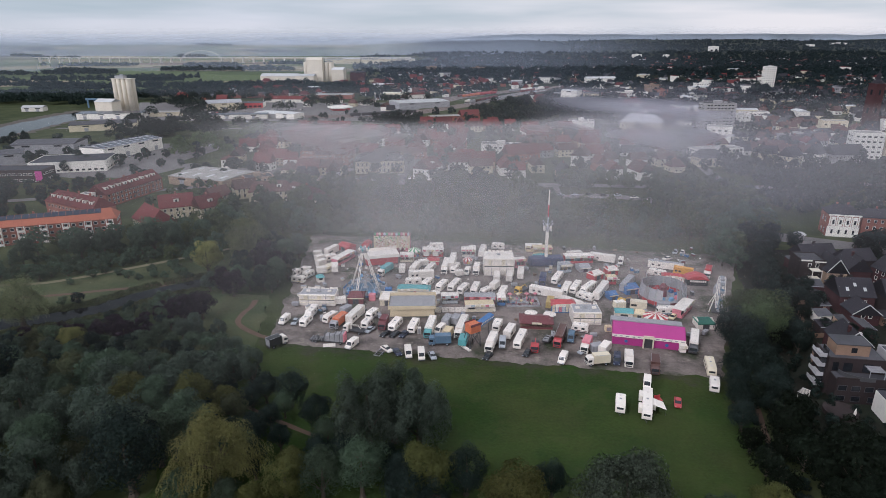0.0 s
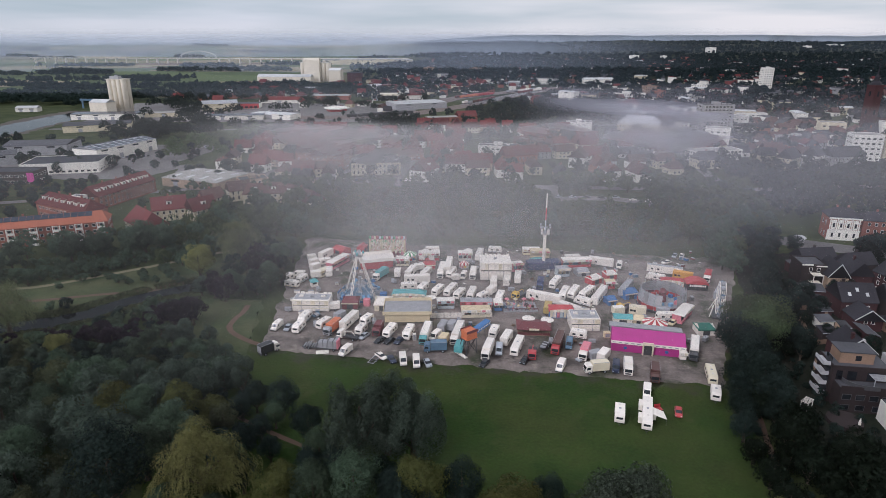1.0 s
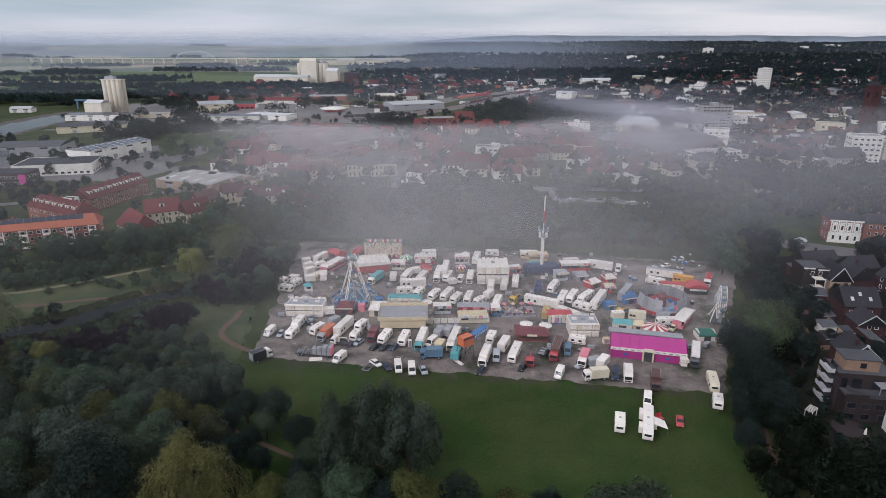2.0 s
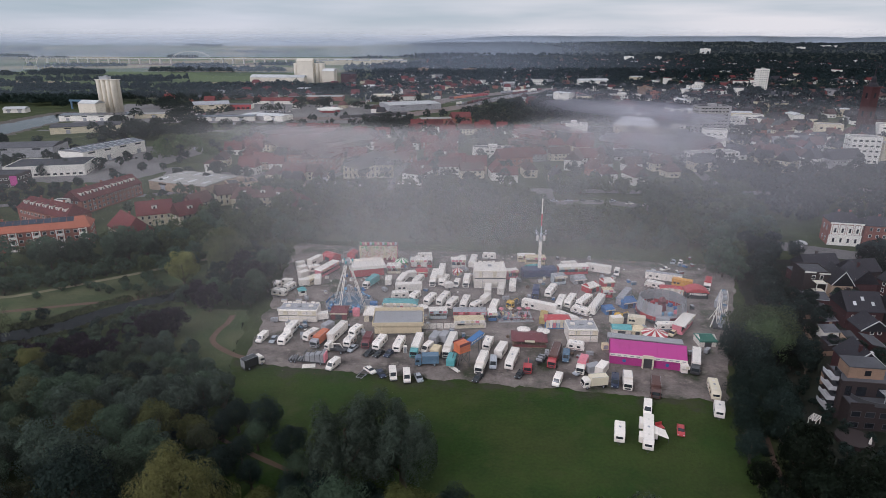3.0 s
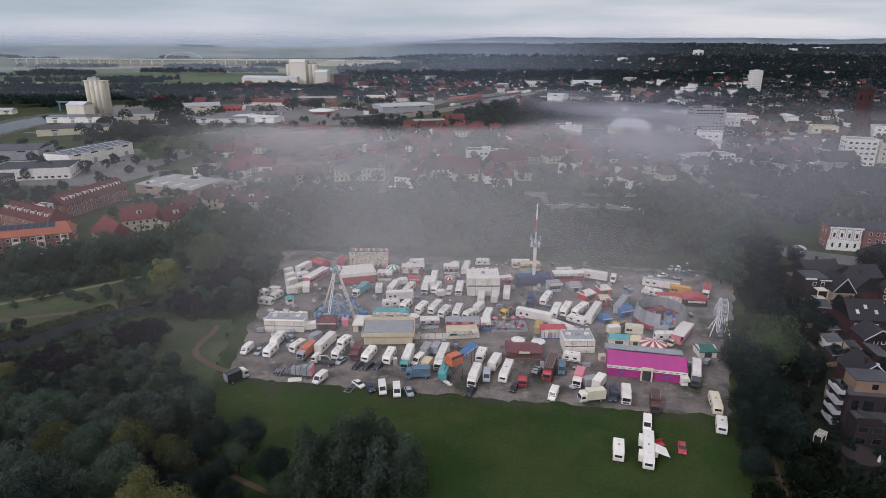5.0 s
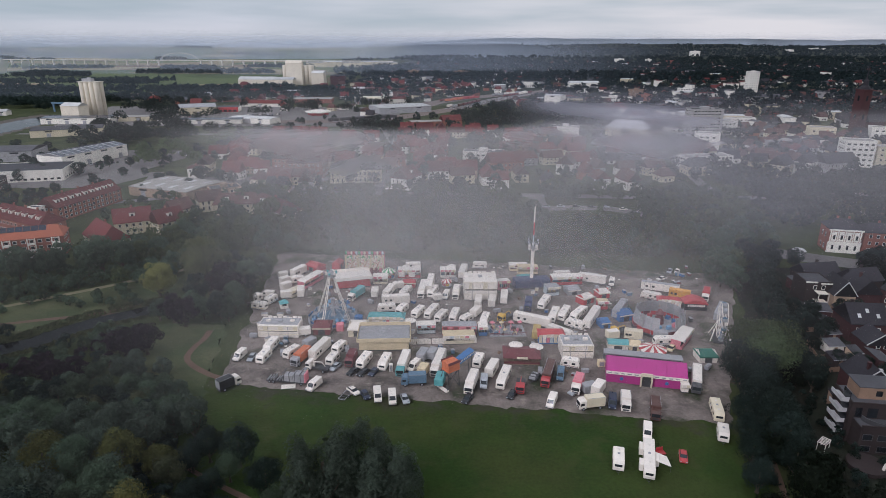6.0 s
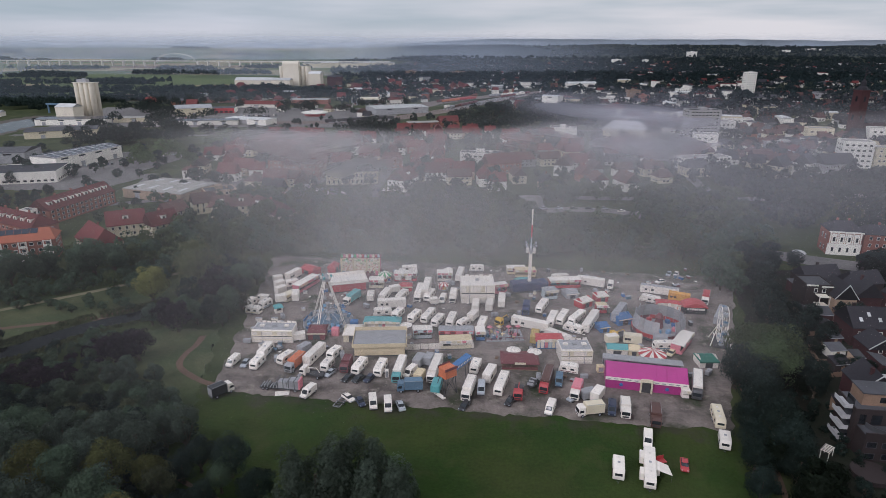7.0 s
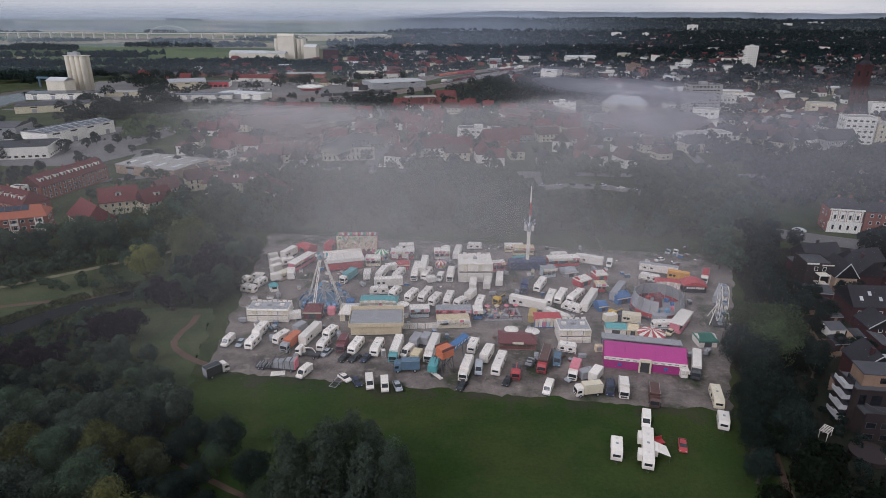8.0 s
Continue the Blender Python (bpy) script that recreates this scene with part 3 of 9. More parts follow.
for k in range(11):
    part("post", Shape().turn([(0.22, 0.0), (0.22, 0.9), (0.15, 1.0)], 7, -8 + 1.6 * k, 0.25 * math.sin(k)), EARTH, piling)


# ---------------------------------------------------------------- trees
def leaf_mesh(name, centres, normals, sizes, stretch, rs, material, soft=True):
    """A crown out of many small tilted leaf sprays, three corners each."""
    n = len(centres)
    nn = normals / (np.linalg.norm(normals, axis=1, keepdims=True) + 1e-9)
    ref = rs.normal(size=(n, 3))
    u = np.cross(nn, ref)
    u /= np.linalg.norm(u, axis=1, keepdims=True) + 1e-9
    w = np.cross(nn, u)
    s = sizes[:, None]
    bend = nn * s * 0.25
    v = np.stack([centres - u * s * 0.55 + bend * rs.uniform(-1, 1, (n, 1)), centres + u * s * 0.4 - w * s * 0.6 * stretch + bend * rs.uniform(-1, 1, (n, 1)), centres + u * s * 0.4 + w * s * 0.6 * stretch], axis=1).reshape(-1, 3)
    me = bpy.data.meshes.new(name)
    me.vertices.add(3 * n)
    me.vertices.foreach_set("co", v.ravel().astype(np.float32))
    me.loops.add(3 * n)
    me.loops.foreach_set("vertex_index", np.arange(3 * n, dtype=np.int32))
    me.polygons.add(n)
    me.polygons.foreach_set("loop_start", np.arange(0, 3 * n, 3, dtype=np.int32))
    me.update(calc_edges=True)
    me.materials.append(material)
    if soft:
        # the clumps of one lobe are lit together, as a mass of small leaves is
        me.polygons.foreach_set("use_smooth", np.ones(n, dtype=bool))
        me.normals_split_custom_set_from_vertices(np.repeat(nn, 3, axis=0).astype(np.float32))
    return me


def crown_points(rs, h, r, base, lobes, count, size, up=0.25, tall=0.85):
    """Leaf clumps on the outside of many lobes that fill an uneven crown."""
    mid, half = (h + base) / 2, (h - base) / 2
    d = rs.normal(size=(lobes, 3))
    d /= np.linalg.norm(d, axis=1, keepdims=True)
    k = rs.uniform(0.35, 0.80, (lobes, 1))
    c = d * k * np.array([r, r, half])
    c[:, 2] += mid
    c[:, :2] *= (1.0 - 0.35 * np.clip((c[:, 2] - mid) / half, 0, 1))[:, None]
    lr = rs.uniform(0.26, 0.44, lobes) * r * (0.8 + 0.2 * half / r)
    which = rs.randint(0, lobes, count)
    e = rs.normal(size=(count, 3))
    e[:, 2] += up
    e += 0.7 * (c[which] - np.array([0, 0, mid])) / np.array([r, r, half])
    e /= np.linalg.norm(e, axis=1, keepdims=True)
    p = c[which] + e * (lr[which] * rs.uniform(0.78, 1.12, count))[:, None] * np.array([1, 1, tall])
    q = (p - np.array([0, 0, mid])) / np.array([r, r, half])
    keep = np.linalg.norm(q, axis=1) > 0.45
    p, e = p[keep], e[keep]
    nrm = e + 0.35 * q[keep] + rs.normal(size=e.shape) * 0.22
    return p, nrm, size * rs.uniform(0.55, 1.35, len(p))


def trunk_mesh(rs, h, r, base, n=8):
    s = Shape()
    w = 0.028 * h + 0.1
    top = base + (h - base) * 0.55
    lean = rs.uniform(-0.4, 0.4, 2)
    prof = [(w * 1.6, 0.0), (w * 1.1, h * 0.04), (w * 0.85, base), (w * 0.4, top)]
    s.rings([[(lean[0] * z / h + q * math.cos(2 * math.pi * i / n), lean[1] * z / h + q * math.sin(2 * math.pi * i / n), z) for i in range(n)] for q, z in prof])
    for k in range(6):
        a = 2 * math.pi * (k + rs.uniform(0, 0.7)) / 6
        z0 = base * rs.uniform(0.75, 1.3)
        s.tube((0, 0, z0), (math.cos(a) * r * 0.6, math.sin(a) * r * 0.6, z0 + (h - base) * rs.uniform(0.3, 0.55)), w * 0.4, w * 0.12, 5)
    return s.mesh("trunk", BARK)


def willow_points(rs, h, r, strands, links):
    P, N, S = [], [], []
    for k in range(strands):
        a, q = rs.uniform(0, 2 * math.pi), math.sqrt(rs.uniform(0.0, 1.0))
        lob = 0.95 + 0.28 * math.sin(3 * a + 1.0) + 0.13 * math.sin(7 * a)
        x, y = math.cos(a) * q * r * lob, math.sin(a) * q * r * lob
        z = h * (0.42 + 0.58 * (1 - q) ** 0.75) + 0.9 * math.sin(x * 1.3) * math.cos(y * 1.1) - rs.uniform(0, 1.0)
        drop = rs.uniform(0.10, 0.40) * z * (0.25 + 0.75 * q)
        for j in range(links):
            f = j / links
            P.append((x * (1 + 0.10 * math.sin(f * 2.2)), y * (1 + 0.10 * math.sin(f * 2.2)), max(0.6, z - f * drop)))
            N.append((math.cos(a) + rs.normal() * 0.5, math.sin(a) + rs.normal() * 0.5, 0.55 * (1 - f)))
            S.append(rs.uniform(0.4, 0.7))
    return np.array(P), np.array(N), np.array(S)


TREES = {}


def tree_kind(kind, material, h, r, base, lobes, count, size, variants=3, form="round"):
    for v in range(variants):
        rs = np.random.RandomState(sum(map(ord, kind)) * 7 + v)
        if form == "willow":
            P, N, S = crown_points(rs, h, r * 0.82, 1.0, 46, count // 2, size, 0.5)
            q = willow_points(rs, h * 0.90, r * 0.90, count // 14, 7)
            P, N, S = np.concatenate([P, q[0]]), np.concatenate([N, q[1]]), np.concatenate([S, q[2] * 0.55])
        elif form == "poplar":
            P, N, S = [], [], []
            for k in range(5):
                a = k * 2.4
                p, q, s = crown_points(rs, h * rs.uniform(0.8, 1.0), r * 0.46, base * 0.4, lobes, count // 5, size, 0.5, 1.9)
                p = p + np.array([math.cos(a) * r * 0.5, math.sin(a) * r * 0.5, 0])
                P.append(p), N.append(q), S.append(s)
            P, N, S = np.concatenate(P), np.concatenate(N), np.concatenate(S)
        else:
            P, N, S = crown_points(rs, h, r, base, lobes, count, size)
        TREES[kind, v] = (trunk_mesh(rs, h, r, base), leaf_mesh("crown", P, N, S, 0.45 if form == "willow" else 0.75, rs, material), variants)
        TREES[kind, v][1].name = "crown"


tree_kind("broad", LEAF, 15, 6.5, 2.5, 40, 5000, 0.57, 4)
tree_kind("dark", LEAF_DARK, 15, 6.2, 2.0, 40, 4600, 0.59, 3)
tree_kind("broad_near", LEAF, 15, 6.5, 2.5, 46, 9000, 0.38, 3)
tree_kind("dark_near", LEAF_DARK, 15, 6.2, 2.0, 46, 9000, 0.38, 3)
# This kind is a plain dark tree; its leaf colour holds the edge shade.
tree_kind("yew", LEAF_EDGE_SHADE, 13, 6.0, 0.8, 36, 2800, 0.74, 2)
tree_kind("leafy_belt", LEAF_PARK, 15, 6.5, 2.0, 46, 9000, 0.38, 2)
tree_kind("golden", LEAF_GOLD, 13, 5.5, 1.0, 40, 9500, 0.35, 1)
tree_kind("yellow", LEAF_YELLOW, 13, 5.5, 2.0, 40, 9500, 0.35, 2)
tree_kind("grey", LEAF_GREY, 15, 6.0, 1.5, 36, 7600, 0.44, 2)
tree_kind("upright", LEAF_GREY, 17, 4.6, 1.2, 34, 5200, 0.47, 2)
tree_kind("silver", LEAF_SILVER, 15, 8.0, 2.0, 46, 14000, 0.36, 1)
tree_kind("copper", LEAF_PURPLE, 14, 6.5, 1.5, 34, 3000, 0.68, 2)
tree_kind("willow", LEAF_WILLOW, 16, 7.5, 4, 0, 26000, 0.32, 2, "willow")
tree_kind("pale_willow", leafy("leaves_pale_willow", (0.150, 0.172, 0.088), (0.200, 0.220, 0.112)), 16, 7.5, 4, 0, 16000, 0.38, 1, "willow")
tree_kind("olive", LEAF_OLIVE, 14, 6.0, 2.0, 36, 7000, 0.45, 2)
tree_kind("poplar", LEAF_GREY, 19, 7.6, 4, 22, 17000, 0.40, 2, "poplar")
tree_kind("copper_low", LEAF_PURPLE, 4.6, 3.4, 0.3, 14, 750, 0.5, 2)
tree_kind("bush", LEAF, 4.6, 3.2, 0.3, 14, 900, 0.46, 2)
tree_kind("shrub", LEAF_DARK, 4.2, 3.0, 0.3, 14, 750, 0.5, 3)
TREE_WORDS = {
    "pale_willow": ("weeping willow with hanging pale green branches", "willow"),
    "upright": ("tall narrow grey-green tree in the park wood", "tree"),
    "broad": ("broadleaf tree with a full mid-green crown", "tree"), "dark": ("dense dark green broadleaf tree in the park wood", "tree"),
    "broad_near": ("broadleaf tree with a full mid-green crown", "tree"), "dark_near": ("dense dark green broadleaf tree in the park wood", "tree"),
    "leafy_belt": ("tall rounded mid-green tree in the belt beside the yard", "tree"),
    "golden": ("golden-green willow-like tree beside the river", "tree"),
    "yew": ("very dark dense yew beside gardens", "tree"),
    "olive": ("olive-brown broadleaf tree in the park wood", "tree"),
    "yellow": ("rounded tree with yellowing green leaves", "tree"), "grey": ("grey-green bushy tree beside the lawn", "tree"),
    "silver": ("broad tree with silvery pale leaves", "tree"), "copper": ("dark purple copper beech by the river", "tree"),
    "willow": ("weeping willow with hanging olive-yellow branches", "willow"), "poplar": ("large grey-green multi-stemmed poplar on the lawn", "poplar"),
    "copper_low": ("low dark purple copper-leaved bush by the river", "shrub"),
    "bush": ("rounded mid-green bush on the river bank", "shrub"),
    "shrub": ("dense dark green shrub in the undergrowth", "shrub")}
STANDING = []


def plant(kind, x, y, scale=1.0, z=None, room=0.0):
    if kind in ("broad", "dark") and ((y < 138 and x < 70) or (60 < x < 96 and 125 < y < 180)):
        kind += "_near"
    # South-east trees turn near-black: the corner's shade is put into their leaf colour.
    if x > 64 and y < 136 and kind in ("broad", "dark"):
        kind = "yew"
    if 82 + (y - 120) * 0.12 < x < 130 and 117 < y < 165 and kind != "shrub":
        return None
    v = rnd.randrange(TREES[kind, 0][2])
    trunk, crown, _ = TREES[kind, v]
    label, cat = TREE_WORDS[kind]
    t = thing("willow_tree" if kind in ("willow", "pale_willow") else "poplar" if kind == "poplar" else "shrub" if kind in ("shrub", "bush", "copper_low") else "tree", x, y, land_z(x, y) if z is None else z, rnd.uniform(0, 360), label, cat, "trees of the park", "", scale)
    part("trunk", trunk, None, t)
    part("crown", crown, None, t)
    STANDING.append((x, y, room or 5.0 * scale))
    return t


def free(x, y, gap):
    return all((x - a) ** 2 + (y - b) ** 2 > (gap * 0.5 + c * 0.5) ** 2 for a, b, c in STANDING)


def grove(kinds, x0, x1, y0, y1, count, gap, lo=0.75, hi=1.15, skew=0.0, keep=None, spots=None):
    """Trees strewn over a four-sided piece of ground, not closer than gap."""
    made, tries = 0, 0
    while made < count and tries < count * 12:
        tries += 1
        y = rnd.uniform(y0, y1)
        x = rnd.uniform(x0, x1) + skew * (y - y0)
        if abs(x) < 0.74 * math.hypot(y, 90) + 8 and (keep is None or keep(x, y)) and free(x, y, gap):
            if spots is None:
                plant(rnd.choice(kinds), x, y, rnd.uniform(lo, hi))
            else:
                spots.append((x, y, rnd.uniform(lo, hi)))
                STANDING.append((x, y, 5.0 * spots[-1][2]))
            made += 1


def off_water(x, y, bare=10):
    """True away from the near river, the paths beside it and the lawn."""
    a = [Vector((-260, 156))] + RIVER
    p = Vector((x, y))
    for q, r in zip(a, a[1:]):
        t = near((p - q).dot(r - q) / (r - q).length_squared, 0, 1)
        w = q.lerp(r, t)
        if (p - w).length < (10 if y > w.y else bare):
            return False
    return True


# single trees that stand out
plant("willow", -51.5, 105, 1.32)
plant("poplar", -21.2, 118.5, 1.18)
plant("poplar", -9.6, 118.5, 1.06)
plant("poplar", -15.6, 121.5, 1.05)
plant("yellow", -36.0, 101, 0.98)
plant("broad", -28.5, 102, 0.85)
plant("broad", -20.5, 103, 0.95)
plant("yellow", -6.8, 102, 1.12)
plant("dark", 1.0, 104, 0.85)
plant("yellow", 10.1, 93, 1.33)
plant("silver", 31.0, 92, 1.3)
plant("yellow", 60.5, 96, 0.85)
plant("dark", 48, 91, 0.8)
plant("dark", -43.5, 135.5, 0.72)
plant("dark", -34.8, 125.7, 0.7)
plant("willow", -117, 163, 0.62)
plant("pale_willow", -144, 180, 1.2)
plant("golden", -102, 231, 1.15, room=16)
plant("pale_willow", -90, 245, 1.35, room=22)
plant("grey", -68.7, 247, 0.8, room=9)
plant("copper", -110.0, 173, 0.56)
plant("copper", -105.0, 170, 0.60)
plant("copper", -100.0, 172.5, 0.55)
plant("copper", -115.0, 171.5, 0.38)
plant("copper", -91.5, 184, 0.74)
plant("copper", -87.0, 187, 0.80)
plant("copper", -97.0, 187, 0.55)
plant("copper", -83.0, 206, 0.80)
plant("copper", -88.0, 209, 0.75)
plant("copper", -77.0, 226, 1.1, room=12)
plant("grey", -101, 195, 0.32)
plant("grey", -104, 192, 0.28)
plant("broad", -94.5, 171, 0.42)
plant("grey", -99, 167, 0.40)
plant("olive", -90, 165, 0.40)
plant("broad", -77, 166, 0.42)
plant("broad", -72, 164, 0.46)
plant("grey", -66.5, 160, 0.52)
plant("broad", -70, 210, 0.45)
plant("olive", -67, 222, 0.5)
for bx, by, bs in ((-143, 228, 0.45), (-136, 226, 0.42), (-131, 223, 0.5), (-126, 221, 0.42), (-121, 224, 0.5), (-116, 223, 0.42), (-111, 226, 0.5), (-107, 223, 0.4), (-124, 229, 0.5), (-115, 231, 0.55), (-150, 216, 0.4)):
    plant("bush", bx, by, bs * 1.7)
plant("dark", -68.5, 102.5, 1.38)
plant("yellow", -107.3, 147, 0.75)
plant("yellow", -59, 132, 0.7)
plant("grey", -72, 145, 0.75)
plant("grey", -62, 146, 0.7)
plant("grey", -84, 144, 0.75)
for bx, by, bs in ((108, 192, 0.75), (111, 200, 0.8), (112, 210, 0.85), (116, 216, 0.8), (119, 226, 0.85), (122, 236, 0.9), (126, 243, 0.85), (131, 250, 0.9), (136, 258, 0.85), (128, 262, 0.9), (141, 266, 0.8), (150, 262, 0.6), (124, 214, 0.5), (140, 214, 0.5), (125, 170, 0.45), (121, 178, 0.4), (123, 197, 0.45), (125, 207, 0.5), (121, 157, 0.4), (102, 166, 0.5), (103, 174, 0.55), (136, 207, 0.45), (150, 222, 0.5), (155, 232, 0.5), (139, 180, 0.4), (126, 199, 0.5), (121, 204, 0.55), (128, 212, 0.5), (118, 181, 0.35), (142, 200, 0.5), (145, 214, 0.45), (126, 179, 0.3), (99, 156, 0.5), (98, 162, 0.6), (104, 170, 0.7), (104, 180, 0.7)):
    plant("dark", bx, by, bs)
plant("leafy_belt", 90.5, 170, 1.15)
plant("leafy_belt", 95.0, 176, 1.2)
plant("leafy_belt", 91.0, 182, 0.95)
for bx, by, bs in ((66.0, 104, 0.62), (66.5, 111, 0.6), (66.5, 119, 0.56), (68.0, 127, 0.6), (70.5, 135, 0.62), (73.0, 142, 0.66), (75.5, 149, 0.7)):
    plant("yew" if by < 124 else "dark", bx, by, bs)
plant("dark", 80.5, 154, 0.9)
plant("dark", 83, 159, 0.95)
plant("dark", 86, 164, 0.95)
plant("dark", 83, 171, 0.9)
plant("broad", -30.5, 117.5, 0.62)
plant("dark", -26.0, 112.5, 0.62)
plant("dark", -15.5, 108.5, 0.6)
plant("dark", -86, 226, 0.8)
plant("dark", -78, 240, 0.75)
plant("dark", -80, 252, 0.8)

for kind, bx, by, bs in (("upright", -64.8, 139.4, 0.86), ("upright", -56.5, 144.5, 0.80), ("upright", -74, 142.5, 0.84), ("dark", -50.6, 137.1, 0.62), ("olive", -55.9, 128.6, 0.62), ("dark", -46.0, 125.5, 0.50), ("dark", -53.0, 133.5, 0.55), ("dark", -48.5, 119.5, 0.58), ("dark", -41.5, 117.5, 0.50), ("broad", -44.0, 130.5, 0.50)):
    plant(kind, bx, by, bs)

# the wood on the near bank
grove(("broad", "broad", "grey", "olive", "grey", "grey", "yellow"), -112, -62, 96, 149, 52, 7.5, 0.65, 1.1)
grove(("broad", "dark", "olive", "grey"), -190, -112, 96, 150, 36, 9.0, 0.7, 1.1)
grove(("broad", "grey", "olive", "dark", "broad"), -150, -62, 147, 163, 62, 3.6, 0.38, 0.62, 0.0, lambda x, y: off_water(x, y, 10) and not (x > -74 and y > 158))
grove(("dark", "broad", "yellow"), -62, -30, 96, 112, 10, 6.0, 0.5, 0.75)
grove(("shrub",), -70, -40, 114, 150, 26, 3.2, 0.7, 1.2, 0.0, lambda x, y: x < -48 + (y - 118) * -0.2)
grove(("dark", "broad", "grey"), -80, -68, 208, 246, 9, 6.0, 0.45, 0.8, -0.05)
grove(("broad", "grey", "shrub"), -98, -78, 208, 250, 14, 7.0, 0.5, 0.85, 0.0, off_water)
grove(("bush", "shrub", "bush", "copper_low"), -142, -93, 160, 200, 74, 2.6, 0.6, 1.1, 0.0, lambda x, y: off_water(x, y, 11.5))
grove(("bush",), -205, -122, 216, 262, 95, 3.0, 0.8, 1.2, 0.0, lambda x, y: 3.5 < y - max(215.0, 217 + (x + 161) * 0.70) < 15)
grove(("bush",), -170, -110, 222, 236, 2, 6.0, 0.5, 1.1, 0.0, off_water)
grove(("bush", "bush", "broad"), -240, -118, 228, 262, 80, 4.5, 0.55, 1.0, 0.0, lambda x, y: y > 232 + (x + 200) * 0.22 and off_water(x, y) and not (x < -166 and y > 244))
grove(("shrub", "dark"), -12, 20, 96, 104, 7, 4.0, 0.6, 0.9)
# the belt beside the yard
grove(("dark",), 74, 87, 104, 290, 44, 5.5, 0.6, 1.05, 0.13, lambda x, y: (y < 180 and x < 76 + max(0, y - 118) * 0.2) or x > 100 + (y - 182) * 0.26)
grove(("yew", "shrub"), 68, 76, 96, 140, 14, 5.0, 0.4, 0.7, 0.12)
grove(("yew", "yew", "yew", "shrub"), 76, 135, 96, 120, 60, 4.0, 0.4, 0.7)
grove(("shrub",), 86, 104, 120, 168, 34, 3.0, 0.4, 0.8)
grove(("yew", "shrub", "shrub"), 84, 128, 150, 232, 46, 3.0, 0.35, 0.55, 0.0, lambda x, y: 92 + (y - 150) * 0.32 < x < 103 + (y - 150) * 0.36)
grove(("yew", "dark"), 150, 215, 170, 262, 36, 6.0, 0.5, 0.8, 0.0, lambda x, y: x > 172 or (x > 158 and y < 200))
grove(("shrub", "grey"), -92, -76, 164, 178, 9, 3.5, 0.3, 0.5, 0.0, lambda x, y: off_water(x, y, 8))
PARK, GARDENS = [], []
grove((), 108, 132, 230, 340, 34, 7.5, 0.7, 1.1, spots=PARK)
# behind the yard, up to the town
grove((), -112, 60, 268, 382, 150, 8.0, 0.6, 1.0, 0.0, lambda x, y: y > 279 - 0.02 * x and not (x > 46 and y > 334), PARK)
grove((), 66, 126, 274, 286, 18, 6.0, 0.45, 0.7, spots=PARK)
grove((), 62, 118, 282, 322, 40, 7.5, 0.5, 0.8, spots=PARK)
grove((), 118, 168, 268, 372, 62, 7.5, 0.7, 1.05, 0.0, lambda x, y: x < 146 + (y - 268) * 0.25, PARK)
grove((), 60, 120, 372, 392, 14, 8.0, 0.6, 0.9, spots=PARK)
grove((), -185, -92, 232, 300, 60, 8.0, 0.5, 0.85, 0.0, lambda x, y: 236 < y < 258 + (x + 200) * 0.36 and off_water(x, y), PARK)
grove((), -260, -160, 222, 246, 18, 8.0, 0.36, 0.52, spots=PARK)
grove((), -128, -70, 280, 330, 24, 8.0, 0.6, 0.85, 0.0, lambda x, y: y < 318 - (x + 128) * 0.2, PARK)
grove((), -180, -120, 330, 372, 14, 9.0, 0.5, 0.7, spots=PARK)
# gardens and streets of the town
grove((), -160, 420, 385, 760, 420, 9.0, 0.6, 1.1, spots=GARDENS)
grove((), -420, -160, 330, 560, 120, 9.0, 0.6, 1.1, spots=GARDENS)
grove((), -330, -230, 300, 380, 40, 8.0, 0.6, 1.0, spots=GARDENS)
grove((), 185, 350, 330, 446, 90, 8.0, 0.7, 1.15, spots=GARDENS)
grove((), 150, 330, 190, 400, 60, 8.0, 0.6, 0.95, 0.0, lambda x, y: x > 140 + (y - 150) * 0.16 and not (135 < x < 172 and y < 256) and not (158 < x < 215 and 235 < y < 312) and abs(x - 124 - (y - 100) * 0.2) > 7, GARDENS)


def thicket(name, spots, h, r, lobes, count, size, material, label, seed):
    """Many trees too far off to tell apart, with trunks, as one wood."""
    rs = np.random.RandomState(seed)
    P, N, S, stems = [], [], [], Shape()
    for x, y, k in spots:
        p, q, s = crown_points(rs, h * k * rs.uniform(0.85, 1.15), r * k, 0.6 * k, lobes, count, size * k)
        z = land_z(x, y)
        P.append(p + np.array([x, y, z])), N.append(q), S.append(s)
        stems.tube((x, y, z), (x, y, z + h * k * 0.5), 0.35 * k, 0.15 * k, 5)
    stems = stems.mesh("stems", BARK)
    t = tagged(new(name, leaf_mesh(name, np.concatenate(P), np.concatenate(N), np.concatenate(S), 0.75, rs, material)), label, "wood", "", "stuff")
    part("stems", stems, None, t)
    return t


NEAR_PARK = [q for q in PARK if q[1] < 300]
PARK = [q for q in PARK if q[1] >= 300]
thicket("park_trees", NEAR_PARK[0::2], 14, 6.3, 24, 900, 1.05, LEAF_PARK, "park trees with rounded green crowns behind the yard", 31)
thicket("park_trees", NEAR_PARK[1::2], 14, 6.3, 24, 900, 1.05, LEAF, "park trees with darker rounded crowns behind the yard", 32)
thicket("park_trees", PARK[0::2], 14, 6.3, 22, 480, 1.7, LEAF_PARK, "park trees with rounded green crowns veiled in mist", 11)
thicket("park_trees", PARK[1::2], 14, 6.3, 22, 480, 1.7, LEAF, "dark park trees with rounded crowns veiled in mist", 12)
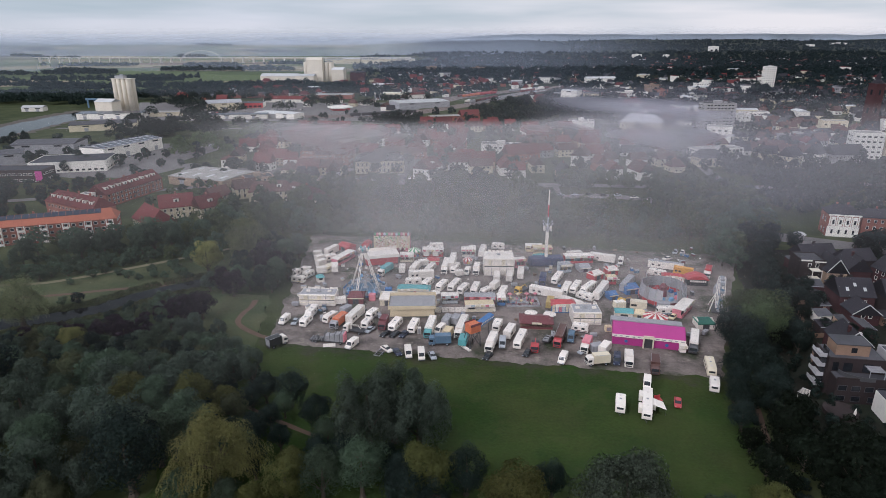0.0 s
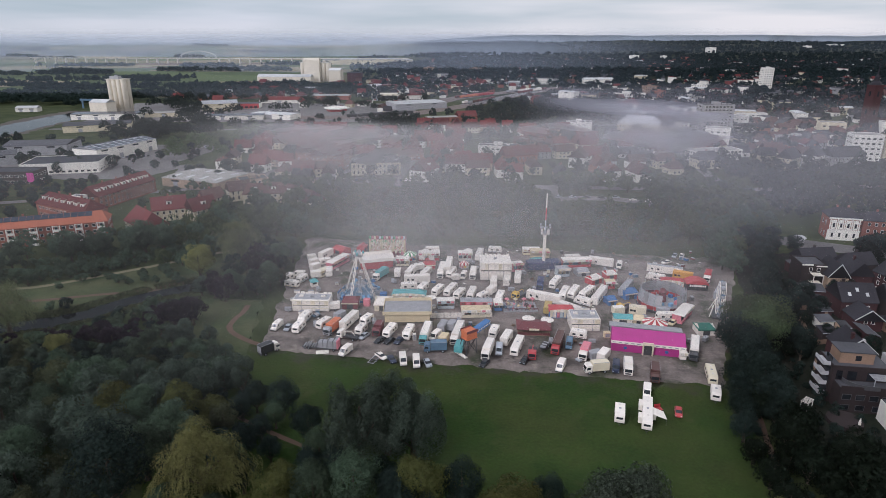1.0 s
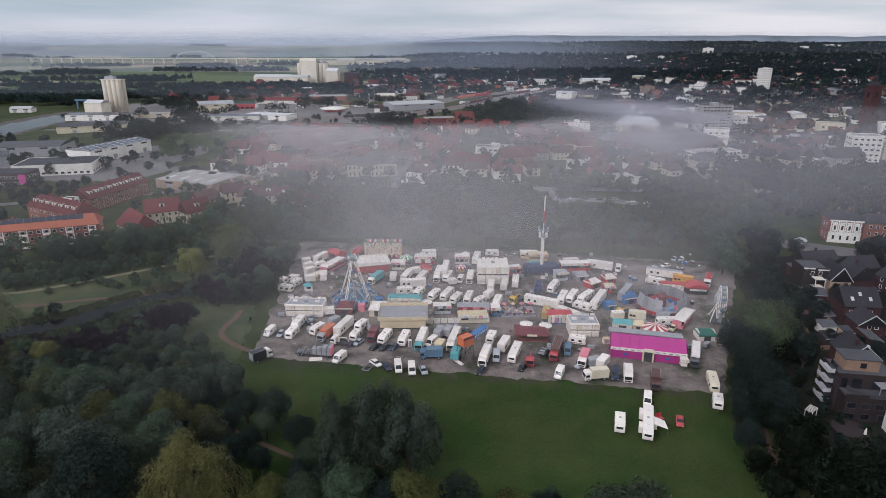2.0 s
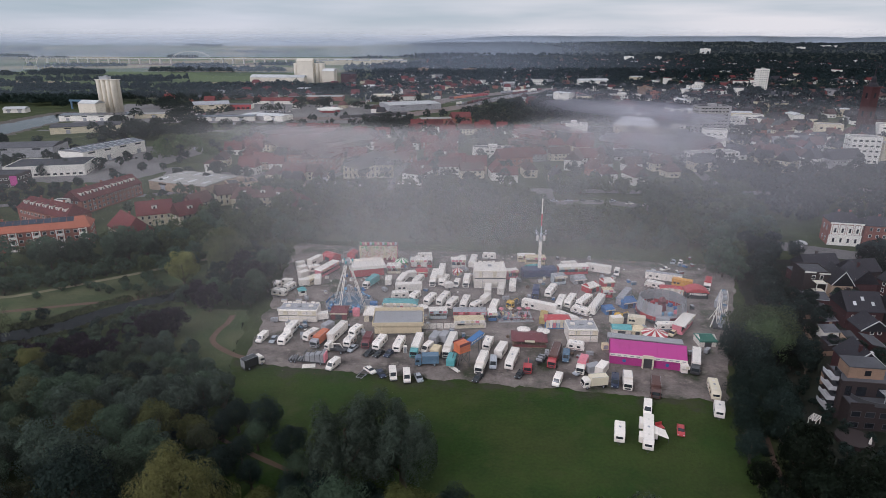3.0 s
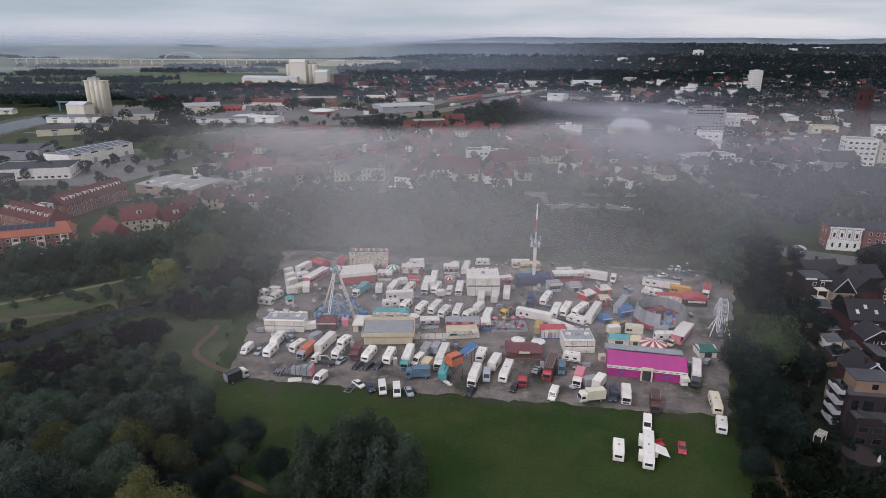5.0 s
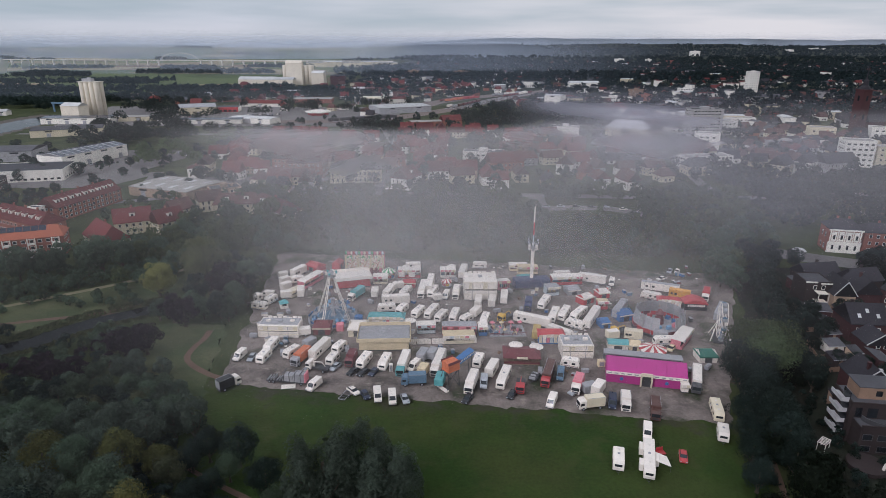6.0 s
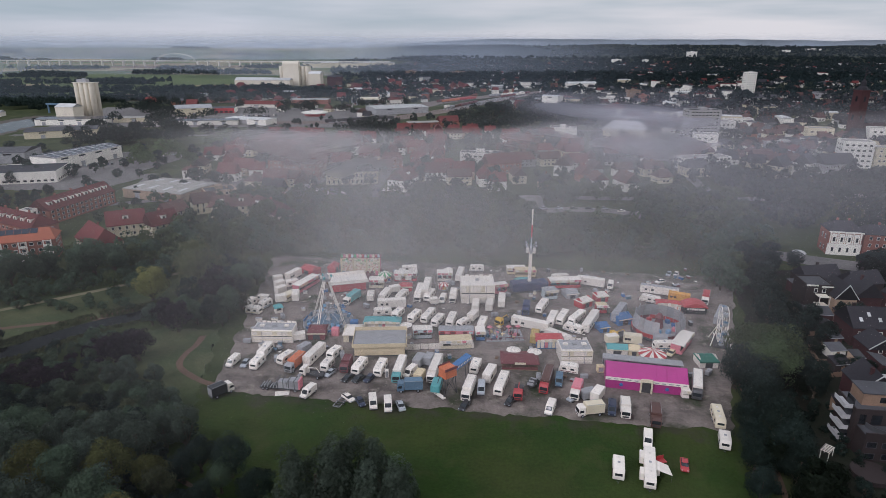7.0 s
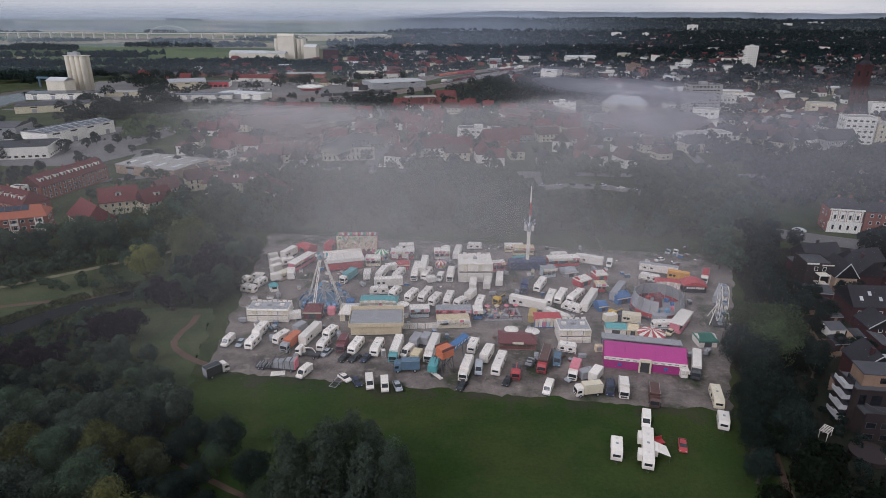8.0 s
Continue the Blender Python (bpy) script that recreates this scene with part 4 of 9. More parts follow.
thicket("garden_trees", [g for g in GARDENS if g[0] < -80 and g[1] > 300 and (g[0] * 7.3 + g[1] * 3.1) % 1.0 < 0.66], 10, 4.6, 20, 900, 1.05, LEAF_DARK, "dark rounded trees in gardens and yards", 14)
thicket("garden_trees", [g for g in GARDENS if not (g[0] < -80 and g[1] > 300)], 11, 5.2, 14, 140, 2.3, LEAF_DARK, "dark trees in gardens and streets of the town", 13)


# ---------------------------------------------------------------- buildings
def window_mesh(w, h, frame):
    """A white frame with a pane set back in it, in one piece."""
    f, o, i = 0.10, -0.07, -0.015
    def rect(k, y):
        return [(-w / 2 + k, y, k), (w / 2 - k, y, k), (w / 2 - k, y, h - k), (-w / 2 + k, y, h - k)]
    s = Shape()
    v = rect(0, 0.03) + rect(0, o) + rect(f, o) + rect(f, i)
    fr = [(4 * r + j, 4 * r + (j + 1) % 4, 4 * r + 4 + (j + 1) % 4, 4 * r + 4 + j) for r in range(3) for j in range(4)]
    s.add(v, fr, 0)
    s.f.append((12, 13, 14, 15))
    s.mi.append(1)
    return s.mesh("window", frame, WINDOW_DARK)


WIN = {k: window_mesh(*k, RENDER_WHITE) for k in ((1.2, 1.5), (1.6, 1.4), (2.4, 1.5), (1.1, 2.2))}
WIN["grey"] = window_mesh(2.2, 1.6, GREY)
WIN["dark"] = window_mesh(2.2, 1.6, IRON)


def window_rows(t, L, W, floors, first, rise, pitch, win=(1.2, 1.5), sides="fbgh", gap=1.0, joined=False):
    """Windows on the long fronts (f, b) and on the ends (g, h); joined where they are too far off to pick apart."""
    many = Shape()
    for k in range(floors):
        z = first + rise * k
        for sd in sides:
            run = L if sd in "fb" else W
            n = max(1, int((run - gap) / pitch))
            for i in range(n):
                u = (i - (n - 1) / 2) * pitch
                m = {"f": pose(u, -W / 2, z, 0, 0, 0), "b": pose(u, W / 2, z, 0, 0, 180), "g": pose(-L / 2, u, z, 0, 0, -90), "h": pose(L / 2, u, z, 0, 0, 90)}[sd]
                if joined:
                    src = WIN[win]
                    for p in src.polygons:
                        many.add([m @ src.vertices[q].co for q in p.vertices], [tuple(range(len(p.vertices)))], p.material_index)
                else:
                    part("window", WIN[win], None, t, "", m)
    if joined:
        tagged(part("windows", many, (RENDER_WHITE, WINDOW_DARK), t), kind="stuff")


def gable_walls(L, W, eave, rise):
    s = Shape()
    s.box(-L / 2, L / 2, -W / 2, W / 2, 0, eave)
    for sx in (-1, 1):
        x0, x1 = (sx * L / 2, sx * (L / 2 - 0.3))
        a, b = min(x0, x1), max(x0, x1)
        s.add([(a, -W / 2, eave), (a, W / 2, eave), (a, 0, eave + rise), (b, -W / 2, eave), (b, W / 2, eave), (b, 0, eave + rise)], [(0, 2, 1), (3, 4, 5), (0, 3, 5, 2), (1, 2, 5, 4), (0, 1, 4, 3)])
    return s


def gable_roof(L, W, eave, rise, over=0.45, thick=0.22, hip=0.0):
    """Two sloping slabs with overhang and thickness; hip: how far the ridge is drawn in at the ends."""
    k = rise / (W / 2)
    y, z = W / 2 + over, eave - over * k
    x = L / 2 + over * (1.0 if hip else 0.6)
    xr = x - hip
    top = eave + rise
    s = Shape()
    up = [(-x, -y, z + thick), (x, -y, z + thick), (x, y, z + thick), (-x, y, z + thick), (-xr, 0, top + thick), (xr, 0, top + thick)]
    lo = [(a, b, c - thick) for a, b, c in up]
    s.add(up + lo, [(0, 1, 5, 4), (2, 3, 4, 5), (1, 2, 5), (3, 0, 4), (7, 6, 10, 11), (9, 8, 11, 10), (8, 7, 11), (6, 9, 10), (0, 6, 7, 1), (1, 7, 8, 2), (2, 8, 9, 3), (3, 9, 6, 0)])
    return s


def dormer(t, x, front, W, eave, rise, wall, roof, f=0.35, w=2.6, h=1.9):
    sy = -1 if front else 1
    yb = sy * W / 2 * (1 - f)
    z = eave + rise * f
    s = Shape()
    y0, y1 = sorted((yb, yb - sy * 2.6))
    s.box(x - w / 2, x + w / 2, y0, y1, z - 0.4, z + h)
    d = part("dormer", s, wall, t)
    r = Shape()
    r.box(x - w / 2 - 0.2, x + w / 2 + 0.2, y0 - 0.25, y1 + 0.25, z + h, z + h + 0.16, 0, 0.12)
    part("dormer_roof", r, roof, d)
    part("window", WIN[1.2, 1.5], None, d, "", pose(x, yb, z - 0.1 + 0.05, 0, 0, 0 if front else 180))


def chimney(t, x, y, top, mat=None):
    s = Shape()
    s.box(x - 0.4, x + 0.4, y - 0.35, y + 0.35, top - 2.2, top + 0.9)
    s.box(x - 0.48, x + 0.48, y - 0.43, y + 0.43, top + 0.9, top + 1.05)
    part("chimney", s, mat or BRICK, t)


def house(x, y, rot, L, W, eave, rise, wall, roof, label, floors=2, hip=0.0, dormers=0, pitch=3.0, win=(1.2, 1.5), chimneys=1, sides="fbgh", name="house", group="", z=0.0, category="house", joined=False):
    t = thing(name, x, y, z + land_z(x, y), rot, label, category, group)
    part("wall", gable_walls(L, W, eave, rise) if not hip else Shape().box(-L / 2, L / 2, -W / 2, W / 2, 0, eave), wall, t)
    part("roof", gable_roof(L, W, eave, rise, hip=hip), roof, t)
    window_rows(t, L, W, floors, 1.0, (eave - 0.5) / floors, pitch, win, sides, joined=joined or y > 325)
    for i in range(dormers):
        u = (i - (dormers - 1) / 2) * (L - 3) / max(1, dormers)
        dormer(t, u, True, W, eave, rise, RENDER_WHITE, roof)
    for i in range(chimneys):
        chimney(t, (i + 0.5) / chimneys * L * 0.7 - L * 0.35, 0.6, eave + rise, wall if wall in (PLASTER_DARK, CHURCH_BRICK) else BRICK)
    return t


def block(x, y, rot, L, W, H, wall, label, floors, pitch=3.0, win=(1.6, 1.4), roof=None, sides="fbgh", name="apartment_block", category="building", plant_room=True, group=""):
    """A flat-roofed building with parapet, roof sheet and rows of windows."""
    t = thing(name, x, y, land_z(x, y), rot, label, category, group)
    s = Shape()
    s.box(-L / 2, L / 2, -W / 2, W / 2, 0, H)
    for a, b, c, d in ((-L / 2, L / 2, -W / 2, -W / 2 + 0.3), (-L / 2, L / 2, W / 2 - 0.3, W / 2), (-L / 2, -L / 2 + 0.3, -W / 2 + 0.3, W / 2 - 0.3), (L / 2 - 0.3, L / 2, -W / 2 + 0.3, W / 2 - 0.3)):
        s.box(a, b, c, d, H, H + 0.45)
    part("wall", s, wall, t)
    part("roof", Shape().box(-L / 2 + 0.32, L / 2 - 0.32, -W / 2 + 0.32, W / 2 - 0.32, H, H + 0.12), roof or FELT, t)
    if plant_room:
        part("roof_hut", Shape().box(-L * 0.12, L * 0.1, -W * 0.2, W * 0.2, H + 0.12, H + 2.4).box(L * 0.2, L * 0.28, -W * 0.1, W * 0.1, H + 0.12, H + 1.2), wall, t)
    if floors:
        window_rows(t, L, W, floors, 0.9, (H - 0.3) / floors, pitch, win, sides, joined=y > 300)
    return t


def hall(x, y, rot, L, W, H, rise, wall, roof, label, bays=6, lights=True, name="warehouse", category="warehouse", panels=False):
    """A shed with a shallow roof, roof lights, gates and a band of windows."""
    t = thing(name, x, y, land_z(x, y), rot, label, category)
    part("wall", gable_walls(L, W, H, rise), wall, t)
    part("roof", gable_roof(L, W, H, rise, 0.3, 0.25), roof, t)
    if lights:
        for i in range(bays):
            u = (i - (bays - 1) / 2) * L / bays
            k = rise / (W / 2)
            for sy in (-1, 1):
                s = Shape()
                ya, yb = (sy * W * 0.06, sy * W * 0.46) if panels else (sy * W * 0.14, sy * W * 0.36)
                hw = L / bays * 0.36 if panels else 1.0
                za, zb = H + rise - abs(ya) * k + 0.28, H + rise - abs(yb) * k + 0.28
                s.add([(u - hw, ya, za), (u + hw, ya, za), (u + hw, yb, zb), (u - hw, yb, zb), (u - hw, ya, za + 0.2), (u + hw, ya, za + 0.2), (u + hw, yb, zb + 0.2), (u - hw, yb, zb + 0.2)], [(4, 5, 6, 7), (0, 1, 5, 4), (1, 2, 6, 5), (2, 3, 7, 6), (3, 0, 4, 7)])
                part("solar_panel" if panels else "roof_light", s, SOLAR if panels else PALE_ROOF, t)
    for i in range(bays // 2):
        u = (i - (bays // 2 - 1) / 2) * L / max(1, bays // 2)
        part("gate", Shape().box(u - 1.8, u + 1.8, -W / 2 - 0.08, -W / 2 + 0.05, 0, 3.6), GREY, t)
        part("window_band", Shape().box(u - 3.0, u + 3.0, -W / 2 - 0.06, -W / 2 + 0.05, H - 1.8, H - 0.7), WINDOW_DARK, t)
    return t


# brick blocks on the far bank
house(-190, 274.5, 20, 52, 12, 9.0, 3.6, BRICK, TILE_ORANGE, "long brick apartment block with orange tiled roof and solar panels", 3, 3.0, 0, 3.1, (1.6, 1.4), 2, "fgh", "apartment_block", category="building")
roof_panel = thing("solar_array", -190, 274.5, 0, 20, "dark solar panels laid on an orange tiled roof", "solar panels")
for k in range(14):
    u = -21.0 + k * 3.0
    s = Shape()
    q = [(u - 1.42, -2.8, 11.22), (u + 1.42, -2.8, 11.22), (u + 1.42, -0.3, 12.72), (u - 1.42, -0.3, 12.72)]
    s.add(q + [(a, b, c + 0.14) for a, b, c in q], [(4, 5, 6, 7), (3, 2, 1, 0), (0, 1, 5, 4), (1, 2, 6, 5), (2, 3, 7, 6), (3, 0, 4, 7)])
    part("panel", s, SOLAR, roof_panel)
for k in range(6):
    bay = thing("balcony_tower", -211.5 + k * 8.6 + 2.4, 261.3 + k * 3.13 - 0.4, 0, 20, "white balcony tower on a brick apartment block", "balcony", "balconies")
    part("frame", Shape().box(-1.5, -1.35, -1.3, 0, 0, 8.8).box(1.35, 1.5, -1.3, 0, 0, 8.8).box(-1.5, 1.5, -1.3, -1.2, 8.6, 8.8), RENDER_WHITE, bay)
    for f in range(3):
        part("parapet", Shape().box(-1.5, 1.5, -1.35, -1.25, 0.4 + 2.85 * f, 1.4 + 2.85 * f), RENDER_WHITE, bay)
house(-202, 313, -28, 42, 13, 7.2, 4.8, BRICK, TILE_RED, "long brick housing row with red roof and white dormers", 2, 3.0, 7, 3.2, (1.6, 1.4), 3, "fgh", "housing_row", category="building")
house(-197, 352, 76, 46, 13, 7.5, 5.0, BRICK, TILE_RED, "long brick housing row with red roof and white dormers", 3, 0, 9, 3.2, (1.6, 1.4), 3, "fgh", "housing_row", category="building")
block(-205.3, 326.4, -14, 7, 4, 8.6, RENDER_WHITE, "white rendered stair bay at the end of a brick row", 3, 2.4, plant_room=False)
house(-152, 291, -44, 22, 13, 4.8, 6.4, RENDER_CREAM, TILE_RED, "cream house with a steep brown-red roof", 1, 1.5, 0, 3.0)
house(-150, 313, 26, 17, 11, 6.4, 5.6, RENDER_CREAM, TILE_RED, "cream gabled house with a red roof", 2, 0, 1, 3.0)
house(-134, 315, 50, 14, 10, 5.8, 5.4, RENDER_CREAM, TILE_RED, "cream gabled house with a red roof", 2, 0, 1, 3.0)
house(-136, 334, 60, 13, 9, 6.4, 4.6, RENDER_CREAM, TILE_BROWN, "cream rendered villa with a brown roof", 2, 0, 0, 3.0, (1.1, 2.2))
house(-127, 354, 34, 13, 9, 6.4, 4.6, RENDER_CREAM, TILE_BROWN, "cream rendered villa with a brown roof", 2, 0, 0, 3.0, (1.1, 2.2))
house(-110, 350, 10, 24, 13, 6.0, 4.6, RENDER_CREAM, TILE_BROWN, "long cream house with a broad brown roof", 2, 3.0, 2, 3.0)
house(-87, 341, -45, 32, 12, 5.6, 4.8, RENDER_CREAM, TILE_BROWN, "long cream house with a broad brown roof", 2, 3.0, 2, 3.0)
hall(-161.5, 394, -21, 44, 32, 5.4, 0.5, BRICK_PALE, FELT_PALE, "low white flat-roofed factory with red end walls", 4)
hall(-274.5, 497, 71, 60, 25, 9.0, 1.6, RENDER_WHITE, GREY, "long white warehouse with rows of solar panels on its roof", 9, panels=True)
block(-304, 396, 3, 62, 16, 8.0, PLASTER_DARK, "dark two-storey office block with flat roof and purple panel", 2, 3.4, (2.4, 1.5), FELT_DARK, plant_room=False)
block(-279, 437, 14, 50, 32, 7.2, RENDER_WHITE, "white glass-fronted showroom with dark flat roof", 1, 4.0, (2.4, 1.5), FELT_DARK, plant_room=False)
sign = thing("purple_sign", -274.5, 389.3, 1.6, 3, "tall purple sign panel on a dark office wall", "sign")
part("panel", Shape().box(-2.2, 2.2, -0.2, 0.0, 0, 6.0), MAGENTA, sign)
hall(-340, 505, 10, 48, 30, 8.0, 2.4, GREY, FELT, "grey shed with a shallow dark grey roof", 4, False)
hall(-352, 455, 34, 40, 26, 7.5, 1.2, GREY, FELT, "grey shed with a dark flat roof", 4, False)


def silo(x, y, rot, n, r, H, label, annex=()):
    t = thing("grain_silo", x, y, land_z(x, y), rot, label, "silo")
    for i in range(n):
        for j in (0, 1):
            part("cell", smooth(Shape().turn([(r, 0), (r, H), (r * 0.96, H + 0.3)], 14, (i - (n - 1) / 2) * 2 * r, (j - 0.5) * 2 * r).mesh("cell", CONCRETE)), None, t)
    w = n * r
    part("roof_slab", Shape().box(-w, w, -2 * r, 2 * r, H + 0.3, H + 1.0), CONCRETE, t)
    part("head_house", Shape().box(-w * 0.7, w * 0.25, -r * 0.9, r * 0.9, H + 1.0, H + 4.2).box(-w * 0.2, w * 0.0, -r * 0.5, r * 0.5, H + 4.2, H + 5.6), GREY, t)
    for (ax, ay, bx, by, h) in annex:
        s = gable_walls(bx, by, h, by * 0.2)
        s.v = [(p[0] + ax, p[1] + ay, p[2]) for p in s.v]
        q = part("annex", s, CONCRETE, t)
        rf = gable_roof(bx, by, h, by * 0.2, 0.3)
        rf.v = [(p[0] + ax, p[1] + ay, p[2]) for p in rf.v]
        part("annex_roof", rf, PALE_ROOF, q)
    return t


silo(-414, 778, -12, 4, 3.3, 41, "tall pale concrete grain silo with a lower mill", ((-9, -22, 24, 16, 16),))
hall(-405, 728, 6, 74, 26, 6.5, 1.0, RENDER_WHITE, SOLAR, "low white shed with a dark blue roof", 8, False)
silo(-294, 1360, -5, 7, 4.6, 38, "broad white granary of many round cells", ((44, -4, 26, 22, 24), (-80, -18, 80, 26, 11), (-20, -30, 40, 22, 12)))
house(-300, 1352, -5, 34, 12, 44, 5, CONCRETE, CONCRETE, "white head building of the granary", 1, 0, 0, 6, (1.6, 1.4), 0, "f", "granary_head", category="granary")
villa = house(183.8, 286.6, -13, 13.4, 11, 11.0, 3.4, BRICK, TILE_DARK, "brick villa with a white neoclassical front and dark roof", 2, 4.0, 0, 3.6, (1.1, 2.2), 2, "gh", "villa", category="villa")
s = Shape().box(-6.75, 6.75, -5.95, -5.5, 0, 4.7)
for k in range(4):
    s.box(-5.55 + k * 3.05, -3.6 + k * 3.05, -5.95, -5.5, 5.3, 9.7)
for k in range(5):
    s.box(-6.3 + k * 3.05, -5.9 + k * 3.05, -6.0, -5.5, 5.2, 10.2)
s.box(-6.9, 6.9, -6.2, -5.5, 10.2, 10.9).box(-6.8, 6.8, -6.15, -5.95, 4.7, 5.2)
part("white_front", s, RENDER_WHITE, villa, "white rendered front with pilasters")
window_rows(villa, 13.4, 11.9, 2, 1.4, 4.7, 3.05, (1.1, 2.2), "f")
house(198.6, 284.0, -13, 14, 10, 10.0, 3.0, BRICK, TILE_DARK, "red brick house with rows of white windows", 3, 3.0, 0, 2.9, (1.2, 1.5), 1, "fgh")
block(258, 624, 0, 31, 16, 28, RENDER_GREY, "grey nine-storey office block veiled in mist", 9, 3.4, (2.4, 1.5), None, "fg")
block(565, 1160, 4, 18, 14, 38, RENDER_WHITE, "white residential tower block above the town", 12, 4.2, (2.4, 1.5), None, "fg")
block(319, 486, -14, 21, 15, 19.5, RENDER_WHITE, "white five-storey town building with large windows", 5, 4.0, (2.4, 1.5), FELT_PALE, "fg", plant_room=False)
block(345, 484, -14, 24, 14, 15, RENDER_CREAM, "cream four-storey town building", 4, 3.4, (1.6, 1.4), FELT_PALE, "fg", plant_room=False)
house(183, 617, -28, 38, 20, 11, 7.0, RENDER_CREAM, PALE_ROOF, "cream museum hall with a pale hipped roof", 2, 7.0, 3, 3.6, (1.1, 2.2), 1, "fgh", "museum_hall", category="museum")
block(128, 640, -10, 26, 12, 9, RENDER_WHITE, "white modern angular annex", 1, 4.0, (2.4, 1.5))
block(202, 482, 12, 40, 14, 8, RENDER_WHITE, "long white flat-roofed building", 3, 3.2, (2.4, 1.5), FELT_PALE, plant_room=False)
house(184, 452, 12, 18, 12, 7, 5, RENDER_CREAM, TILE_DARK, "cream house with a dark hipped roof", 2, 3.0)
house(242, 448, 40, 16, 11, 9, 6, RENDER_CREAM, TILE_DARK, "cream gabled town house with a dark roof", 3, 0)
house(262, 452, 40, 12, 11, 10, 6, RENDER_WHITE, TILE_DARK, "white gabled town house with a dark roof", 3, 0)
house(289, 462, 10, 26, 14, 8, 6, RENDER_GREY, TILE_DARK, "grey town house with a broad dark roof", 2, 0)

church = thing("church", 424, 646, 0, 14, "red brick church with a tall tower and dark spire", "church")
part("tower", Shape().box(-5, 5, -5, 5, 0, 44).box(-5.4, 5.4, -5.4, 5.4, 44, 45.2), CHURCH_BRICK, church)
part("spire", Shape().turn([(5.6, 45.2), (4.6, 47.2), (2.5, 49), (2.3, 53), (0.7, 55.5), (0.12, 68)], 8), TILE_DARK, church)
part("nave", gable_walls(34, 14, 14, 10), CHURCH_BRICK, church, "", pose(24, 0, 0))
part("nave_roof", gable_roof(34, 14, 14, 10), TILE_DARK, church, "", pose(24, 0, 0))
for k in range(4):
    for zz in (16, 34):
        part("tower_window", Shape().box(-1.1, 1.1, -5.06, -4.9, zz, zz + 5), WINDOW_DARK, church, "", pose(0, 0, 0, 0, 0, 90 * k))

hall(-546, 797, 8, 26, 13, 5.0, 2.2, RENDER_WHITE, PALE_ROOF, "white gabled boat hall on the river bank", 4, False)
gantry = thing("loading_crane", -452, 778, 0.0, -10, "blue steel loading crane beside the silo", "crane")
part("tower", Shape().box(-1.4, -0.9, -1.4, -0.9, 0, 17).box(0.9, 1.4, -1.4, -0.9, 0, 17).box(-1.4, -0.9, 0.9, 1.4, 0, 17).box(0.9, 1.4, 0.9, 1.4, 0, 17), BLUEGREY, gantry)
part("boom", Shape().box(-15, 24, -1.0, 1.0, 15.6, 17.6), BLUEGREY, gantry)
part("chute", Shape().box(-13.5, -12, -0.8, 0.8, 6, 15.6), BLUEGREY, gantry)
# arch bridge and viaduct across the plain
bridge = thing("arch_bridge", -920, 2300, 0, -2, "pale steel arch bridge on a long viaduct", "bridge")
for sy in (-6, 6):
    s = Shape()
    for k in range(16):
        a0, a1 = math.pi * k / 16, math.pi * (k + 1) / 16
        s.tube((-math.cos(a0) * 66, sy, 19 + math.sin(a0) * 24), (-math.cos(a1) * 66, sy, 19 + math.sin(a1) * 24), 1.1, None, 5)
    part("arch", s, PALE_ROOF, bridge)
    for k in range(1, 12):
        u = -66 + 11 * k
        part("hanger", Shape().tube((u, sy, 19), (u, sy, 19 + 24 * math.sqrt(1 - (u / 66) ** 2)), 0.3, None, 4), PALE_ROOF, bridge)
part("deck", Shape().box(-980, 760, -6.5, 6.5, 17, 19.5), CONCRETE, bridge)
for k in range(-24, 20):
    if not -2 < k < 2:
        part("pier", Shape().box(k * 38 - 1.6, k * 38 + 1.6, -5, 5, 0, 17), CONCRETE, bridge)

# houses beside the park, east
def roof_windows(t, L, W, eave, rise, n, mat):
    """Small roof windows on the front slope."""
    for i in range(n):
        u, f = (i - (n - 1) / 2) * L / (n + 0.5), 0.35 + 0.25 * (i % 2)
        y, z = -W / 2 * (1 - f), eave + rise * f + 0.22
        k = rise / (W / 2)
        part("roof_window", Shape().add([(u - 0.45, y - 0.5, z - 0.5 * k + 0.08), (u + 0.45, y - 0.5, z - 0.5 * k + 0.08), (u + 0.45, y + 0.5, z + 0.5 * k + 0.08), (u - 0.45, y + 0.5, z + 0.5 * k + 0.08), (u - 0.5, y - 0.55, z - 0.55 * k), (u + 0.5, y - 0.55, z - 0.55 * k), (u + 0.5, y + 0.55, z + 0.55 * k), (u - 0.5, y + 0.55, z + 0.55 * k)], [(0, 1, 2, 3), (4, 5, 1, 0), (5, 6, 2, 1), (6, 7, 3, 2), (7, 4, 0, 3)]), mat, t)


def verge(t, L, W, eave, rise, end, mat):
    """Pale boards along both slopes of one gable end."""
    x0, x1 = sorted((end * (L / 2 + 0.30), end * (L / 2 + 0.46)))
    k = rise / (W / 2)
    for sy in (-1, 1):
        y, z = sy * (W / 2 + 0.5), eave - 0.5 * k + 0.05
        s = Shape()
        s.add([(x0, y, z), (x1, y, z), (x1, 0, eave + rise + 0.05), (x0, 0, eave + rise + 0.05), (x0, y, z + 0.34), (x1, y, z + 0.34), (x1, 0, eave + rise + 0.39), (x0, 0, eave + rise + 0.39)],
              [(0, 1, 2, 3), (7, 6, 5, 4), (0, 4, 5, 1), (1, 5, 6, 2), (2, 6, 7, 3), (3, 7, 4, 0)])
        part("verge_board", s, mat, t)


def some_windows(t, y, places, win=(1.2, 1.5)):
    for u, z in places:
        part("window", WIN[win], None, t, "", pose(u, y, z))


